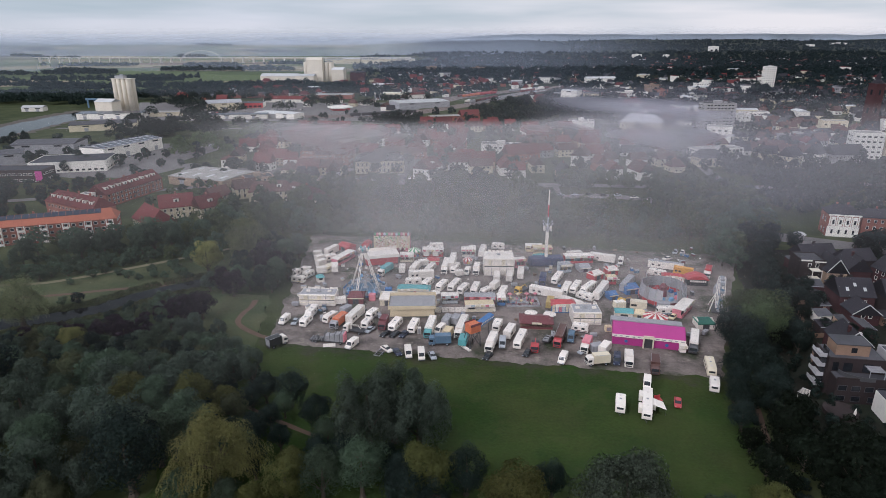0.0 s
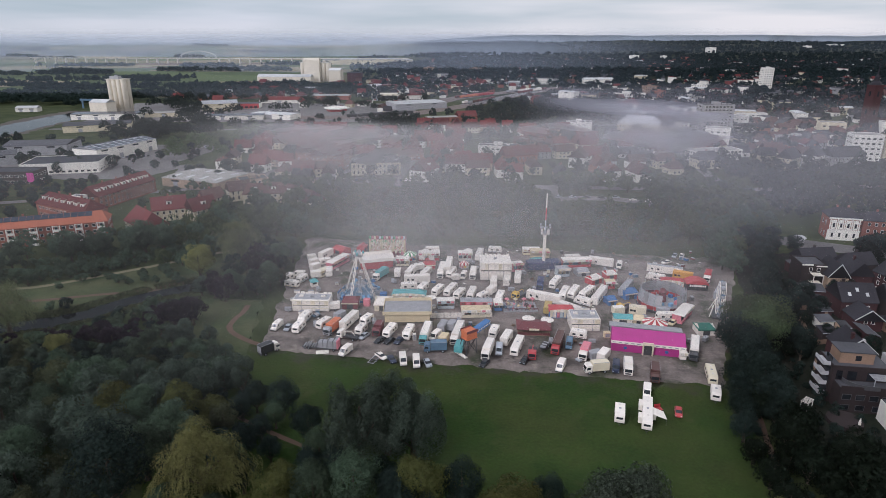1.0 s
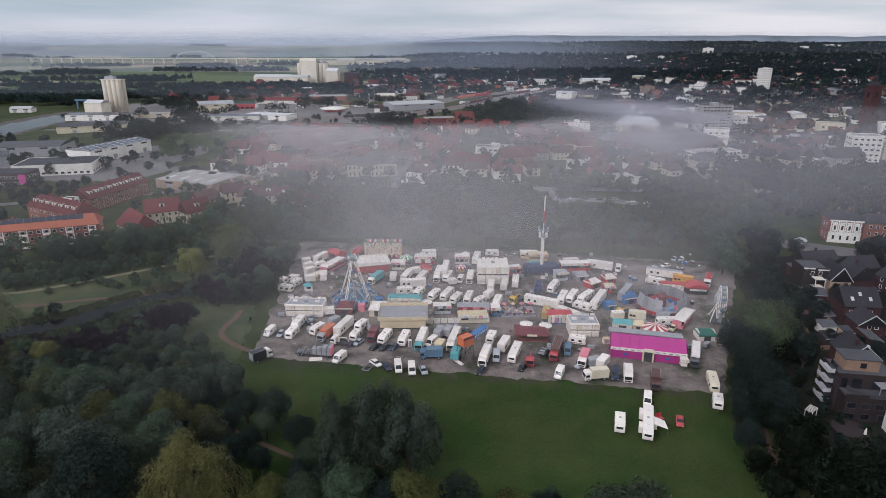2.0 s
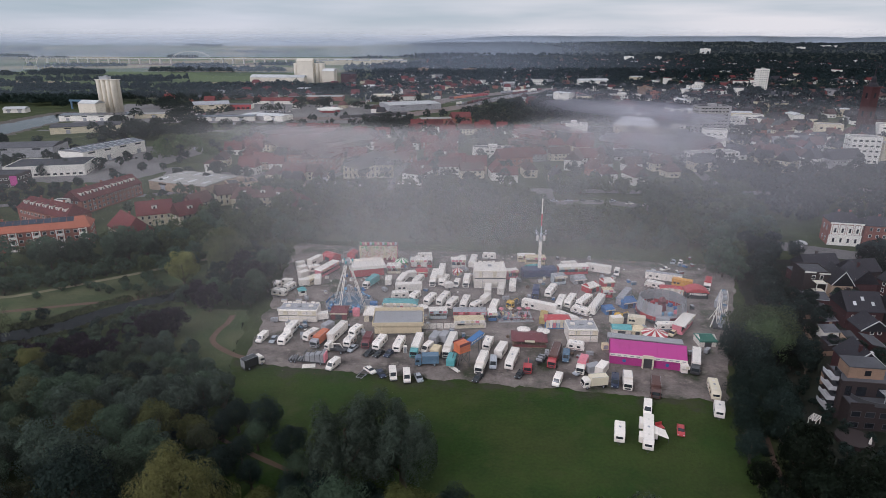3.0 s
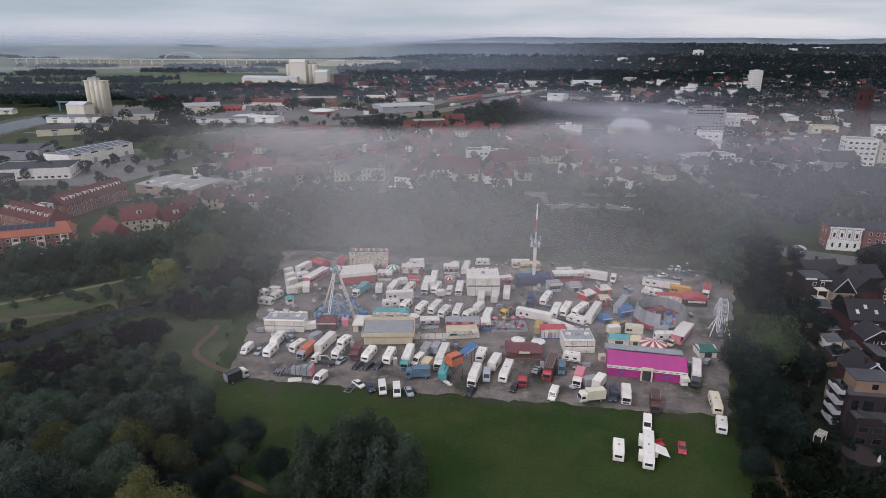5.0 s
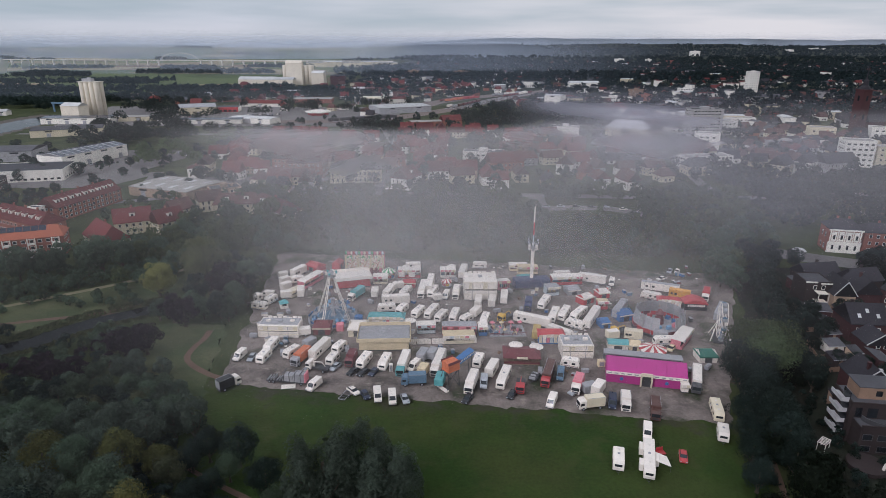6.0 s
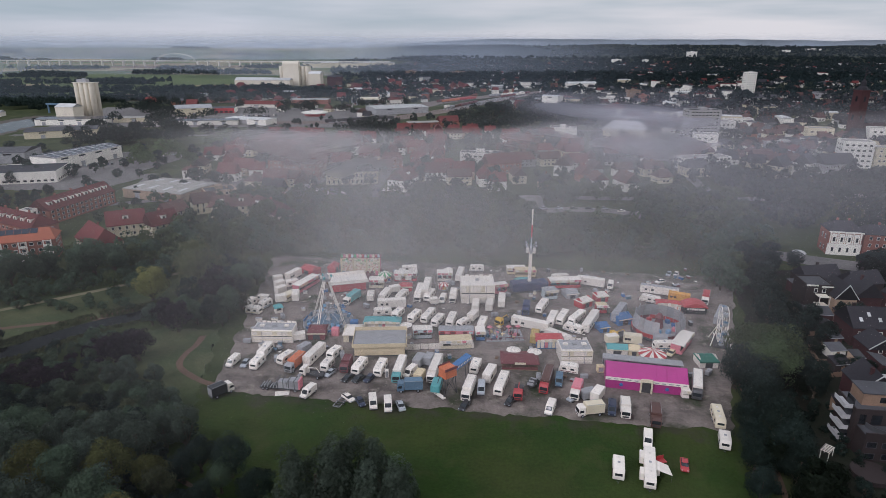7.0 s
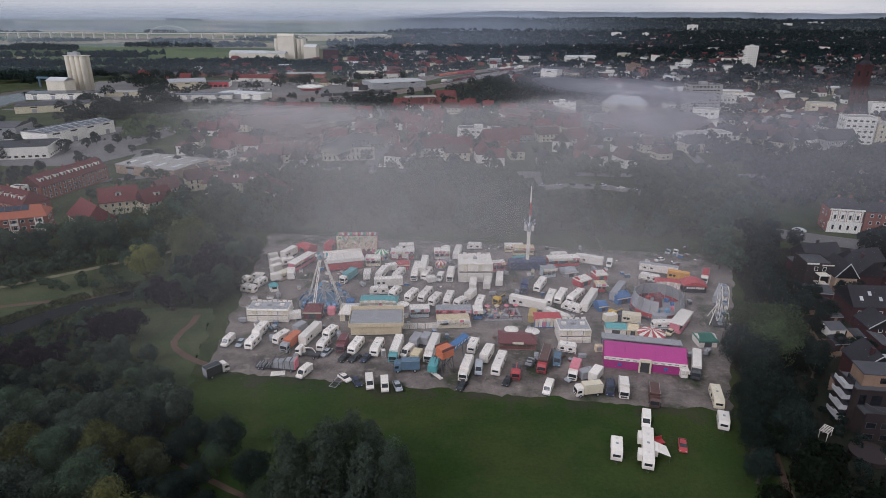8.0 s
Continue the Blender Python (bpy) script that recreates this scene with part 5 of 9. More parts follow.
def lean_to(x, y, rot, L, W, H, wall, roof, label):
    """A low outbuilding whose roof slopes one way, with a pale gutter along the front."""
    t = thing("outbuilding", x, y, 0, rot, label, "shed", "outbuildings in the gardens")
    h, w = L / 2, W / 2
    part("wall", Shape().add([(-h, -w, 0), (h, -w, 0), (h, w, 0), (-h, w, 0), (-h, -w, H), (h, -w, H), (h, w, H + 0.9), (-h, w, H + 0.9)], [(3, 2, 1, 0), (0, 1, 5, 4), (1, 2, 6, 5), (2, 3, 7, 6), (3, 0, 4, 7), (4, 5, 6, 7)]), wall, t)
    part("roof", Shape().add([(-h - .2, -w - .3, H + .02), (h + .2, -w - .3, H + .02), (h + .2, w + .2, H + 1.0), (-h - .2, w + .2, H + 1.0), (-h - .2, -w - .3, H + .16), (h + .2, -w - .3, H + .16), (h + .2, w + .2, H + 1.14), (-h - .2, w + .2, H + 1.14)],
         [(3, 2, 1, 0), (0, 1, 5, 4), (1, 2, 6, 5), (2, 3, 7, 6), (3, 0, 4, 7), (4, 5, 6, 7)]), roof, t)
    part("gutter", Shape().box(-h - 0.2, h + 0.2, -w - 0.42, -w - 0.31, H - 0.05, H + 0.14), GREY, t)
    part("door", Shape().box(-0.5, 0.5, -w - 0.05, -w + 0.02, 0, 2.0), TIMBER, t)
    return t


# the stepped urban villa: dark brick core, timber penthouse, curved terraces
villa_dark = thing("urban_villa", 104.5, 145.5, 0, -8, "dark brick urban villa with stepped roof terraces and white balconies", "building")
part("core_wall", Shape().box(-7, 7, -2.0, 6.5, 0, 10.2).box(-7, 7, -2.0, -1.7, 10.2, 10.7).box(-7, -6.7, -1.7, 6.5, 10.2, 10.7), PLASTER_DARK, villa_dark)
part("core_roof", Shape().box(-6.68, 7.0, -1.68, 6.4, 10.2, 10.32), FELT, villa_dark)
pent = part("penthouse", Shape().box(-4.6, 3.6, 0.6, 6.0, 10.32, 13.4), TIMBER, villa_dark, "buff timber-clad penthouse storey")
part("penthouse_roof", Shape().box(-4.9, 3.9, 0.3, 6.3, 13.4, 13.65), FELT, pent)
part("penthouse_window", Shape().box(-0.9, 0.5, 0.5, 0.64, 11.2, 12.6), WINDOW_DARK, pent)
part("lower_wing", Shape().box(-6.2, 6.8, -6.4, -2.0, 0, 6.6).box(-6.2, 6.8, -6.4, -6.1, 6.6, 7.4), PLASTER_DARK, villa_dark)
part("terrace_deck", Shape().box(-6.0, 6.6, -6.1, -2.02, 6.6, 6.72), FELT, villa_dark)
rim = Shape()
for k in range(12):
    a0, a1 = math.pi * (1.05 + 0.55 * k / 12), math.pi * (1.05 + 0.55 * (k + 1) / 12)
    rim.add([(1.0 + math.cos(a) * q, -2.0 + math.sin(a) * q * 0.8, z) for a in (a0, a1) for q in (5.6, 5.85) for z in (6.72, 7.9)], [(0, 4, 5, 1), (2, 3, 7, 6), (1, 5, 7, 3)])
part("curved_balustrade", rim, IRON, villa_dark, "curved grey balustrade round the roof terrace")
for k in range(7):
    part("pergola_beam", Shape().box(1.6, 5.4, -5.4 + k * 0.5, -5.28 + k * 0.5, 9.0, 9.2), GREY, villa_dark)
for u in (1.7, 5.3):
    part("pergola_post", Shape().box(u - 0.08, u + 0.08, -5.4, -5.24, 6.72, 9.0), GREY, villa_dark)
for u, z, w in ((-5.2, 7.0, 1.4), (-2.2, 7.0, 2.2), (2.6, 7.0, 2.4)):
    part("glass_door", Shape().box(u - w / 2, u + w / 2, -2.08, -1.96, z, z + 2.4), WINDOW_DARK, villa_dark)
for u, z in ((-4.6, 3.6), (-1.4, 3.6), (1.8, 3.6), (4.8, 3.6), (-4.6, 0.6), (-1.0, 0.6), (3.0, 0.6)):
    part("window", WIN["dark"], None, villa_dark, "", pose(u, -6.4, z))
for k in range(4):
    b = part("balcony", Shape().rbox(-8.8, -7.0, -0.6, 4.4, 1.4 + 2.85 * k, 1.65 + 2.85 * k, 0.1), BALCONY_SHADE, villa_dark, "pale grey balcony with a solid parapet")
    part("parapet", Shape().box(-8.82, -8.68, -0.6, 4.4, 1.65 + 2.85 * k, 2.5 + 2.85 * k).box(-8.68, -7.0, -0.62, -0.48, 1.65 + 2.85 * k, 2.5 + 2.85 * k), BALCONY_SHADE, b)
    part("balcony_door", Shape().box(-7.06, -6.96, -0.8, 2.4, 1.7 + 2.85 * k, 3.9 + 2.85 * k), WINDOW_DARK, b)
block(117.5, 143, -8, 11, 12, 11.5, RENDER_GREY, "grey rendered urban villa with roof terraces", 3, 4.4, "grey", FELT, "f", plant_room=False)
white_wing = thing("white_wing", 109.0, 132.5, 0, -8, "white rendered stepped house with a round window", "house")
part("wall", Shape().box(-4, 5, -3.6, 4, 0, 5.6).box(0.5, 5, -1.0, 4, 5.6, 9.4), RENDER_WHITE, white_wing)
part("roof", Shape().box(-3.8, 0.4, -3.4, 3.8, 5.6, 5.75).box(0.3, 5.2, -1.2, 4.2, 9.4, 9.65), FELT, white_wing)
part("round_window", Shape().turn([(0.8, 0.0), (0.7, 0.12)], 16), WINDOW_DARK, white_wing, "", pose(2.4, -0.98, 7.6, 90, 0, 0))
part("balcony", Shape().box(-3.8, 3.0, -5.4, -3.6, 2.7, 2.9).box(-3.8, 3.0, -5.5, -5.38, 2.9, 3.8).box(-3.9, -3.78, -5.4, -3.6, 2.9, 3.8), RENDER_WHITE, white_wing)
for u in (-2.2, 0.4):
    part("window", WIN["grey"], None, white_wing, "", pose(u, -3.6, 3.2))
terrace = thing("garden_terrace", 96.5, 135.0, 0, -8, "curved paved garden terrace with a low dark wall", "terrace")
part("deck", Shape().turn([(3.9, 0), (3.9, 0.5), (3.8, 0.6)], 24), FELT, terrace)
part("rim", Shape().turn([(4.05, 0.0), (4.05, 1.1), (3.9, 1.1)], 24), PLASTER_DARK, terrace)
shade = thing("parasol", 98.4, 132.4, 0.6, 0, "closed white parasol on a terrace", "parasol")
part("pole", Shape().tube((0, 0, 0), (0, 0, 1.4), 0.05), IRON, shade)
part("canopy", Shape().turn([(0.32, 0.7), (0.28, 1.5), (0.05, 2.5)], 8), WHITE, shade)
arbour = thing("arbour", 90.6, 141.5, 0, 40, "small white slatted garden arbour", "arbour")
for k in range(6):
    part("slat", Shape().box(-1.6 + k * 0.6, -1.45 + k * 0.6, -1.0, 1.0, 2.2, 2.35), WHITE, arbour)
for sx in (-1.5, 1.5):
    part("post", Shape().box(sx - 0.07, sx + 0.07, -0.9, -0.76, 0, 2.2).box(sx - 0.07, sx + 0.07, 0.76, 0.9, 0, 2.2), WHITE, arbour)

# the dark row of gabled houses behind the gardens
t = house(114.5, 164.0, 83, 9.5, 8.6, 6.6, 3.8, CHURCH_BRICK, TILE_DARK, "dark gabled town house with pale verge boards", 1, 0, 0, 20, chimneys=0, sides="")
verge(t, 9.5, 8.6, 6.6, 3.8, -1, PALE_ROOF)
chimney(t, -2.0, 1.2, 10.2, CHURCH_BRICK)
part("roof_window", Shape().box(-1.5, -0.6, -2.9, -2.1, 8.0, 8.9), PALE_ROOF, t)
t = house(137.0, 200.5, -5, 11.5, 11.0, 6.4, 4.6, CHURCH_BRICK, TILE_DARK, "dark brick house with small roof windows", 1, 0, 0, 20, chimneys=0, sides="")
roof_windows(t, 10.0, 11.0, 6.4, 4.6, 3, PALE_ROOF)
chimney(t, -3.6, 0.4, 11.0, PLASTER_DARK)
some_windows(t, -5.5, ((-3.5, 3.4), (2.6, 3.4)))
t = house(134.6, 189.6, 85, 8.0, 8.4, 4.0, 3.2, CHURCH_BRICK, TILE_DARK, "low brick wing with a white-edged gable", 1, 0, 0, 20, chimneys=0, sides="")
verge(t, 8.0, 8.4, 4.0, 3.2, -1, PALE_ROOF)
for u in (-1.1, 1.1):
    part("window", WIN[1.2, 1.5], None, t, "", pose(-4.0, u, 2.6, 0, 0, -90))
t = house(150.5, 196.5, -5, 12, 11, 7.2, 4.8, PLASTER_DARK, TILE_DARK, "dark clinker house with a broad dark roof", 1, 0, 0, 20, chimneys=1, sides="")
roof_windows(t, 11.0, 11.0, 7.2, 4.8, 2, GREY)
lean_to(121.9, 189.4, 4, 5.0, 3.4, 2.4, RENDER_WHITE, FELT, "small white garden shed with a sloping roof")
lean_to(125.6, 185.0, 4, 3.0, 3.4, 2.3, BRICK_PALE, FELT, "small buff brick garden shed with a sloping roof")
t = block(137.2, 228.5, -6, 9, 10, 8.6, PLASTER_DARK, "dark flat-roofed house with white roof edges", 0, 2.6, (1.2, 1.5), FELT, "", plant_room=False)
part("roof_edge", Shape().box(-4.55, -0.6, -5.25, -5.0, 8.6, 9.1).box(0.6, 4.55, -5.25, -5.0, 8.2, 8.6), RENDER_WHITE, t)
some_windows(t, -5.0, ((-1.2, 6.2), (1.6, 6.2)))
frame_b = thing("steel_balcony", 136.2, 220.8, 0, -6, "white steel balcony frame behind a dark house", "balcony")
for u in (-1.7, 1.7):
    part("post", Shape().box(u - 0.1, u + 0.1, -2.2, -2.0, 0, 6.6), WHITE, frame_b)
for zz in (3.1, 6.3):
    part("rail", Shape().box(-1.8, 1.8, -2.2, -2.05, zz, zz + 0.3), WHITE, frame_b)
    part("slab", Shape().box(-1.8, 1.8, -2.05, 1.4, zz - 0.2, zz), CONCRETE, frame_b)
t = house(144.0, 224.0, 84, 11, 7.0, 6.2, 4.6, BRICK_PALE, TILE_DARK, "narrow buff gabled house beside gardens", 1, 0, 0, 20, chimneys=0, sides="")
verge(t, 11, 7.0, 6.2, 4.6, -1, PALE_ROOF)
t = house(152.5, 225.0, 84, 12, 8.4, 6.6, 4.6, CHURCH_BRICK, TILE_DARK, "dark brick gabled house beside gardens", 1, 0, 0, 20, chimneys=1, sides="")
house(150, 247, 8, 15, 9, 4.2, 3.6, PLASTER_DARK, TILE_DARK, "low dark-roofed house beside the park trees", 1, 0, 0, 20, chimneys=1, sides="")
house(163, 240, 10, 12, 9, 4.6, 3.6, PLASTER_DARK, TILE_DARK, "low dark-roofed house beside the park trees", 1, 0, 0, 20, chimneys=1, sides="")
t = house(163, 214, 96, 15, 10, 8.0, 4.4, CHURCH_BRICK, TILE_DARK, "brick gabled house with white windows", 3, 0, 0, 2.9, sides="gb")
house(148, 180, 96, 14, 10, 7.4, 4.4, CHURCH_BRICK, TILE_DARK, "brick gabled house with a dark roof", 1, 0, 0, 20, chimneys=1, sides="")
house(138, 157, 96, 14, 10, 8.0, 4.4, PLASTER_DARK, TILE_DARK, "dark house with a dark roof", 2, 0, 0, 4.0)
DARK_LEAN = "low dark outbuilding with a sloping roof behind the houses"
for k, (lx, ly, lr, ll, lw, lh) in enumerate(((128.5, 206, 80, 6, 4, 2.8), (131.0, 213, -10, 7, 5, 3.6), (139.5, 212.5, -8, 6, 4, 3.2), (145.5, 211.5, 84, 7, 5, 3.4), (126.5, 197.5, 4, 4, 3, 2.4), (142.5, 187.0, 0, 6, 4, 3.0), (118.0, 181.0, 6, 5, 3.5, 2.5),
                                              (129.5, 180.0, 84, 8, 4, 3.0), (105.6, 158.6, -6, 6, 3.4, 3.4), (151.0, 236.0, 6, 7, 4, 3.0), (140.0, 240.0, 12, 8, 5, 3.2), (128.0, 219.0, 70, 5, 3, 2.4))):
    lean_to(lx, ly, lr, ll, lw, lh, (PLASTER_DARK, CHURCH_BRICK, TIMBER)[k % 3], (TILE_DARK, FELT, TILE_DARK)[k % 3], DARK_LEAN)


def garden_fence(x, y, rot, n):
    t = thing("garden_fence", x, y, 0, rot, "dark weathered board fence between gardens", "fence", "garden fences")
    for k in range(n):
        part("board", FENCE_BOARD, None, t, "", pose(k * 1.8, 0, 0))


FENCE_BOARD = Shape().box(-0.88, 0.88, -0.04, 0.04, 0.1, 1.7).box(-0.9, -0.8, -0.08, 0.08, 0, 1.85).mesh("board", TIMBER)
for gx, gy, gr, gn in ((112, 176, 8, 6), (114, 183.5, 6, 5), (117, 193, 4, 6), (120, 202, 2, 6), (123, 211, 0, 5), (112, 176, 76, 9)):
    garden_fence(gx, gy, gr, gn)
pav = thing("garden_pavilion", 161, 278, 0, 10, "small pale round garden pavilion roof", "pavilion")
part("wall", Shape().turn([(2.2, 0), (2.2, 2.2)], 12), RENDER_GREY, pav)
part("roof", Shape().turn([(3.0, 2.2), (2.2, 2.9), (0.3, 3.3)], 12), PALE_ROOF, pav)

# town houses that stand out through the mist
house(-55, 430, 6, 34, 18, 9.0, 4.6, RENDER_CREAM, TILE_DARK, "broad cream hall with a dark hipped roof", 2, 8.0, 0, 3.0, (1.1, 2.2), 1, "fgh", "assembly_hall", category="hall")
house(-84, 443, 84, 14, 12, 11.0, 6.5, BRICK, TILE_RED, "tall red brick gabled house with white trim", 3, 0, 0, 3.0)
house(-98, 446, 84, 14, 11, 10.0, 6.5, BRICK, TILE_RED, "tall red brick gabled house with white trim", 3, 0, 0, 3.0)
house(-112, 462, 84, 14, 11, 10.0, 6.0, BRICK, TILE_BROWN, "tall red brick gabled house with white trim", 3, 0, 0, 3.0)
house(-20, 410, 64, 18, 13, 7.5, 6.0, RENDER_WHITE, TILE_RED, "white gabled villa with a steep red roof", 2, 0, 1, 3.0)
block(-124, 371, 30, 17, 12, 9.0, BRICK_PALE, "buff brick corner building with rows of windows", 3, 3.0, (1.6, 1.4))
house(-167, 441, 8, 10, 8, 6.5, 1.6, RENDER_WHITE, TILE_BROWN, "small white cube-shaped villa with a low roof", 2, 3.0, 0, 3.0)
block(36, 500, -8, 32, 12, 8, RENDER_WHITE, "long white curved-roof school building", 2, 4.0, (2.4, 1.5))
house(48, 462, 20, 26, 13, 8, 6.0, BRICK, TILE_RED, "long brick house with a broad red roof", 2, 0, 0, 3.0)
house(92, 455, 70, 15, 12, 8, 6.0, RENDER_WHITE, TILE_BROWN, "white gabled house with a brown roof", 2, 0, 0, 3.0)

# ---- rows of town houses
LANDMARKS = [(-55, 430, 22), (-84, 443, 8), (-98, 446, 8), (-112, 462, 8), (-20, 410, 10), (-124, 371, 10), (-167, 441, 8), (36, 500, 18), (48, 462, 14), (92, 455, 10), (183, 617, 30), (258, 624, 28), (314, 483, 26), (350, 476, 24), (128, 640, 20), (196, 480, 26), (184, 452, 14), (242, 448, 13), (262, 452, 12), (289, 462, 18), (428, 660, 36), (-161, 394, 30), (-87, 341, 20), (-110, 350, 16), (565, 1160, 24), (-306, 1360, 90)]
BUILT = []


def clear_of(x, y, gap):
    return all((x - a) ** 2 + (y - b) ** 2 > (gap + c) ** 2 for a, b, c in LANDMARKS) and all((x - a) ** 2 + (y - b) ** 2 > gap * gap for a, b in BUILT)


WALLS = (BRICK, BRICK, RENDER_WHITE, RENDER_CREAM, BRICK_PALE, RENDER_GREY)
ROOFS = (TILE_RED, TILE_RED, TILE_BROWN, TILE_BROWN, TILE_DARK)
WORDS = {BRICK: "brick", RENDER_WHITE: "white rendered", RENDER_CREAM: "cream rendered", BRICK_PALE: "buff brick", RENDER_GREY: "grey rendered",
         TILE_RED: "red tiled roof", TILE_BROWN: "brown tiled roof", TILE_DARK: "dark tiled roof"}
kinds = []
for i in range(14):
    w, r = rnd.choice(WALLS), rnd.choice(ROOFS)
    L, W = rnd.uniform(10, 17), rnd.uniform(8.5, 11)
    kinds.append(dict(L=L, W=W, eave=rnd.choice((4.6, 6.0, 7.2)), rise=rnd.uniform(4.2, 6.0), wall=w, roof=r, hip=rnd.choice((0, 0, 0, 2.5)), dormers=0,
                      label="gabled town house, " + WORDS[w] + " walls, " + WORDS[r]))
first = {}


def town_house(x, y, rot):
    k = rnd.choice([q for q, c in enumerate(kinds) if x < 140 or c["roof"] is not TILE_RED])
    if k not in first:
        c = kinds[k]
        first[k] = house(x, y, rot, c["L"], c["W"], c["eave"], c["rise"], c["wall"], c["roof"], c["label"], 2 if c["eave"] > 5 else 1, c["hip"], c["dormers"], 3.2, (1.6, 1.4), 1, "fgh", group="town houses", joined=True)
    else:
        copy_thing(first[k], pose(x, y, land_z(x, y), 0, 0, rot))
    BUILT.append((x, y))


def on_road(x, y):
    return abs(x + 35 + (y - 392) * 0.07) < 8 or abs(x - 176 - (y - 380) * 0.12) < 8 or abs(y - 660 - x * 0.12) < 7


for row in range(19):
    y = 402 + row * 20.0
    for col in range(34):
        x = -150 + col * 17.0 + rnd.uniform(-4, 4)
        yy = y + rnd.uniform(-4, 4) + 10 * math.sin(x / 90.0)
        if rnd.random() < (0.56 if x < 120 else 0.34) and not (x < 190 and yy > 645) and not (x > 185 and yy < 446) and clear_of(x, yy, 12.5) and not on_road(x, yy):
            town_house(x, yy, rnd.choice((0, 0, 90, 180)) + 12 * math.sin(x / 120.0) + rnd.uniform(-6, 6))
for i in range(60):
    x, y = rnd.uniform(-110, 30), rnd.uniform(395, 520)
    if clear_of(x, y, 12) and not on_road(x, y):
        town_house(x, y, rnd.choice((0, 90)) + rnd.uniform(-12, 12))
for i in range(60):
    x, y = rnd.uniform(-178, -95), rnd.uniform(415, 560)
    if clear_of(x, y, 13) and y > 434 - (x + 120) * 0.55 - 12:
        town_house(x, y, rnd.choice((0, 90)) + rnd.uniform(-14, 14))
for (bx, by, L) in ((60, 520, 30), (300, 560, 26), (360, 600, 22), (400, 540, 22), (330, 700, 30), (236, 560, 20), (420, 600, 24), (376, 560, 18), (290, 650, 24)):
    if clear_of(bx, by, 6):
        block(bx, by, rnd.uniform(-20, 20), L, 14, rnd.choice((8, 11, 14)), rnd.choice((RENDER_WHITE, RENDER_GREY, RENDER_CREAM)), "long flat-roofed town building veiled in mist", 3, 5.0, (2.4, 1.5), FELT_PALE, "f", plant_room=False)

# ---- goods wagons on the sidings beyond the town
RAILS = [Vector(p) for p in ((-210, 738), (-125, 745), (-50, 782), (20, 880), (72, 985), (154, 1130))] + [Vector(p) for p in ((180, 1190), (100, 1105), (40, 1040), (-5, 975), (-40, 880))]
SHOPS = [Vector(p) for p in ((-288, 845), (-152, 812), (-251, 916), (-101, 984), (-51, 852), (-308, 822), (-188, 970), (-14, 706), (14, 716), (-237, 1106), (-222, 742), (-196, 728), (-268, 726), (-348, 748))]


def low_ground(x, y):
    """True on the open, low ground before the railway and the larger shops."""
    p = Vector((x, y))
    d = p.normalized()
    for far in (0.0, 25.0, 50.0, 75.0):
        q = p + d * far
        if far < 60 and any((q - c).length < 19 for c in SHOPS):
            return True
        for a, b in zip(RAILS, RAILS[1:]):
            u = near((q - a).dot(b - a) / (b - a).length_squared, 0, 1)
            if (q - a.lerp(b, u)).length < 17:
                return True
    return False


def wagon(x, y, rot, paint):
    t = thing("goods_wagon", x, y, 0, rot, tone_word(paint) + " goods wagon standing on a siding", "wagon", "goods wagons")
    part("body", Shape().rbox(-6.5, 6.5, -1.4, 1.4, 1.1, 4.0, 0.2), paint, t)
    part("underframe", Shape().box(-6.3, 6.3, -1.2, 1.2, 0.75, 1.1), IRON, t)
    for u in (-4.2, 4.2):
        part("bogie", Shape().box(u - 1.2, u + 1.2, -1.0, 1.0, 0.1, 0.75), IRON, t)


def tone_word(paint):
    return {RED: "red", WHITE: "white", MAROON: "dark red", GREY: "grey", ORANGE: "orange", IRON: "dark grey", BLACKISH: "black"}.get(paint, "brown")


BALLAST = surf("track_ballast", (0.17, 0.135, 0.12), 0.9, 6, 0.25, 0.7, 0.2)
strip("siding", [(-210, 738), (-125, 745), (-50, 782), (20, 880), (72, 985), (154, 1130), (230, 1250)], 30, 0.09, BALLAST, "ballasted railway tracks at the edge of town", "railway", 2.0)
strip("siding", [(-40, 880), (-5, 975), (40, 1040), (100, 1105), (180, 1190)], 34, 0.10, BALLAST, "broad ballasted goods sidings at the edge of town", "railway", 2.0)


def train(x0, y0, x1, y1, count, paints):
    a = math.degrees(math.atan2(y1 - y0, x1 - x0))
    for k in range(count):
        u = (k + 0.5) / count
        wagon(x0 + (x1 - x0) * u, y0 + (y1 - y0) * u, a, rnd.choice(paints))


def tracks(x0, y0, x1, y1, offs):
    """Pairs of rails lying side by side along one line."""
    d = Vector((x1 - x0, y1 - y0)).normalized()
    n = Vector((-d.y, d.x))
    for o in offs:
        s = Shape()
        for g in (-0.75, 0.75):
            a, b = Vector((x0, y0)) + n * (o + g), Vector((x1, y1)) + n * (o + g)
            s.tube((a.x, a.y, 0.22), (b.x, b.y, 0.22), 0.14, None, 4)
        tagged(new("rails", s.mesh("rails", SILVER)), "pair of bright steel rails on ballast", "rails", "", "structure")


tracks(-125, 745, -50, 782, (-6, -1, 4, 9))
tracks(20, 880, 72, 985, (-9, -4, 1, 6, 11))
tracks(72, 985, 154, 1130, (-9, -4, 1, 6, 11))
train(-128, 742, -50, 778, 6, (IRON, BLACKISH))
train(-100, 760, -58, 782, 3, (IRON, GREY))
train(2, 985, 60, 1056, 6, (RED, RED, MAROON))
train(10, 985, 66, 1050, 6, (RED, ORANGE, RED))
train(90, 1085, 160, 1160, 6, (WHITE, WHITE, GREY))
train(108, 1068, 170, 1160, 6, (WHITE, MAROON))
train(20, 895, 64, 985, 6, (BROWN, GREY, MAROON))
wagon(16, 905, 62, WHITE)
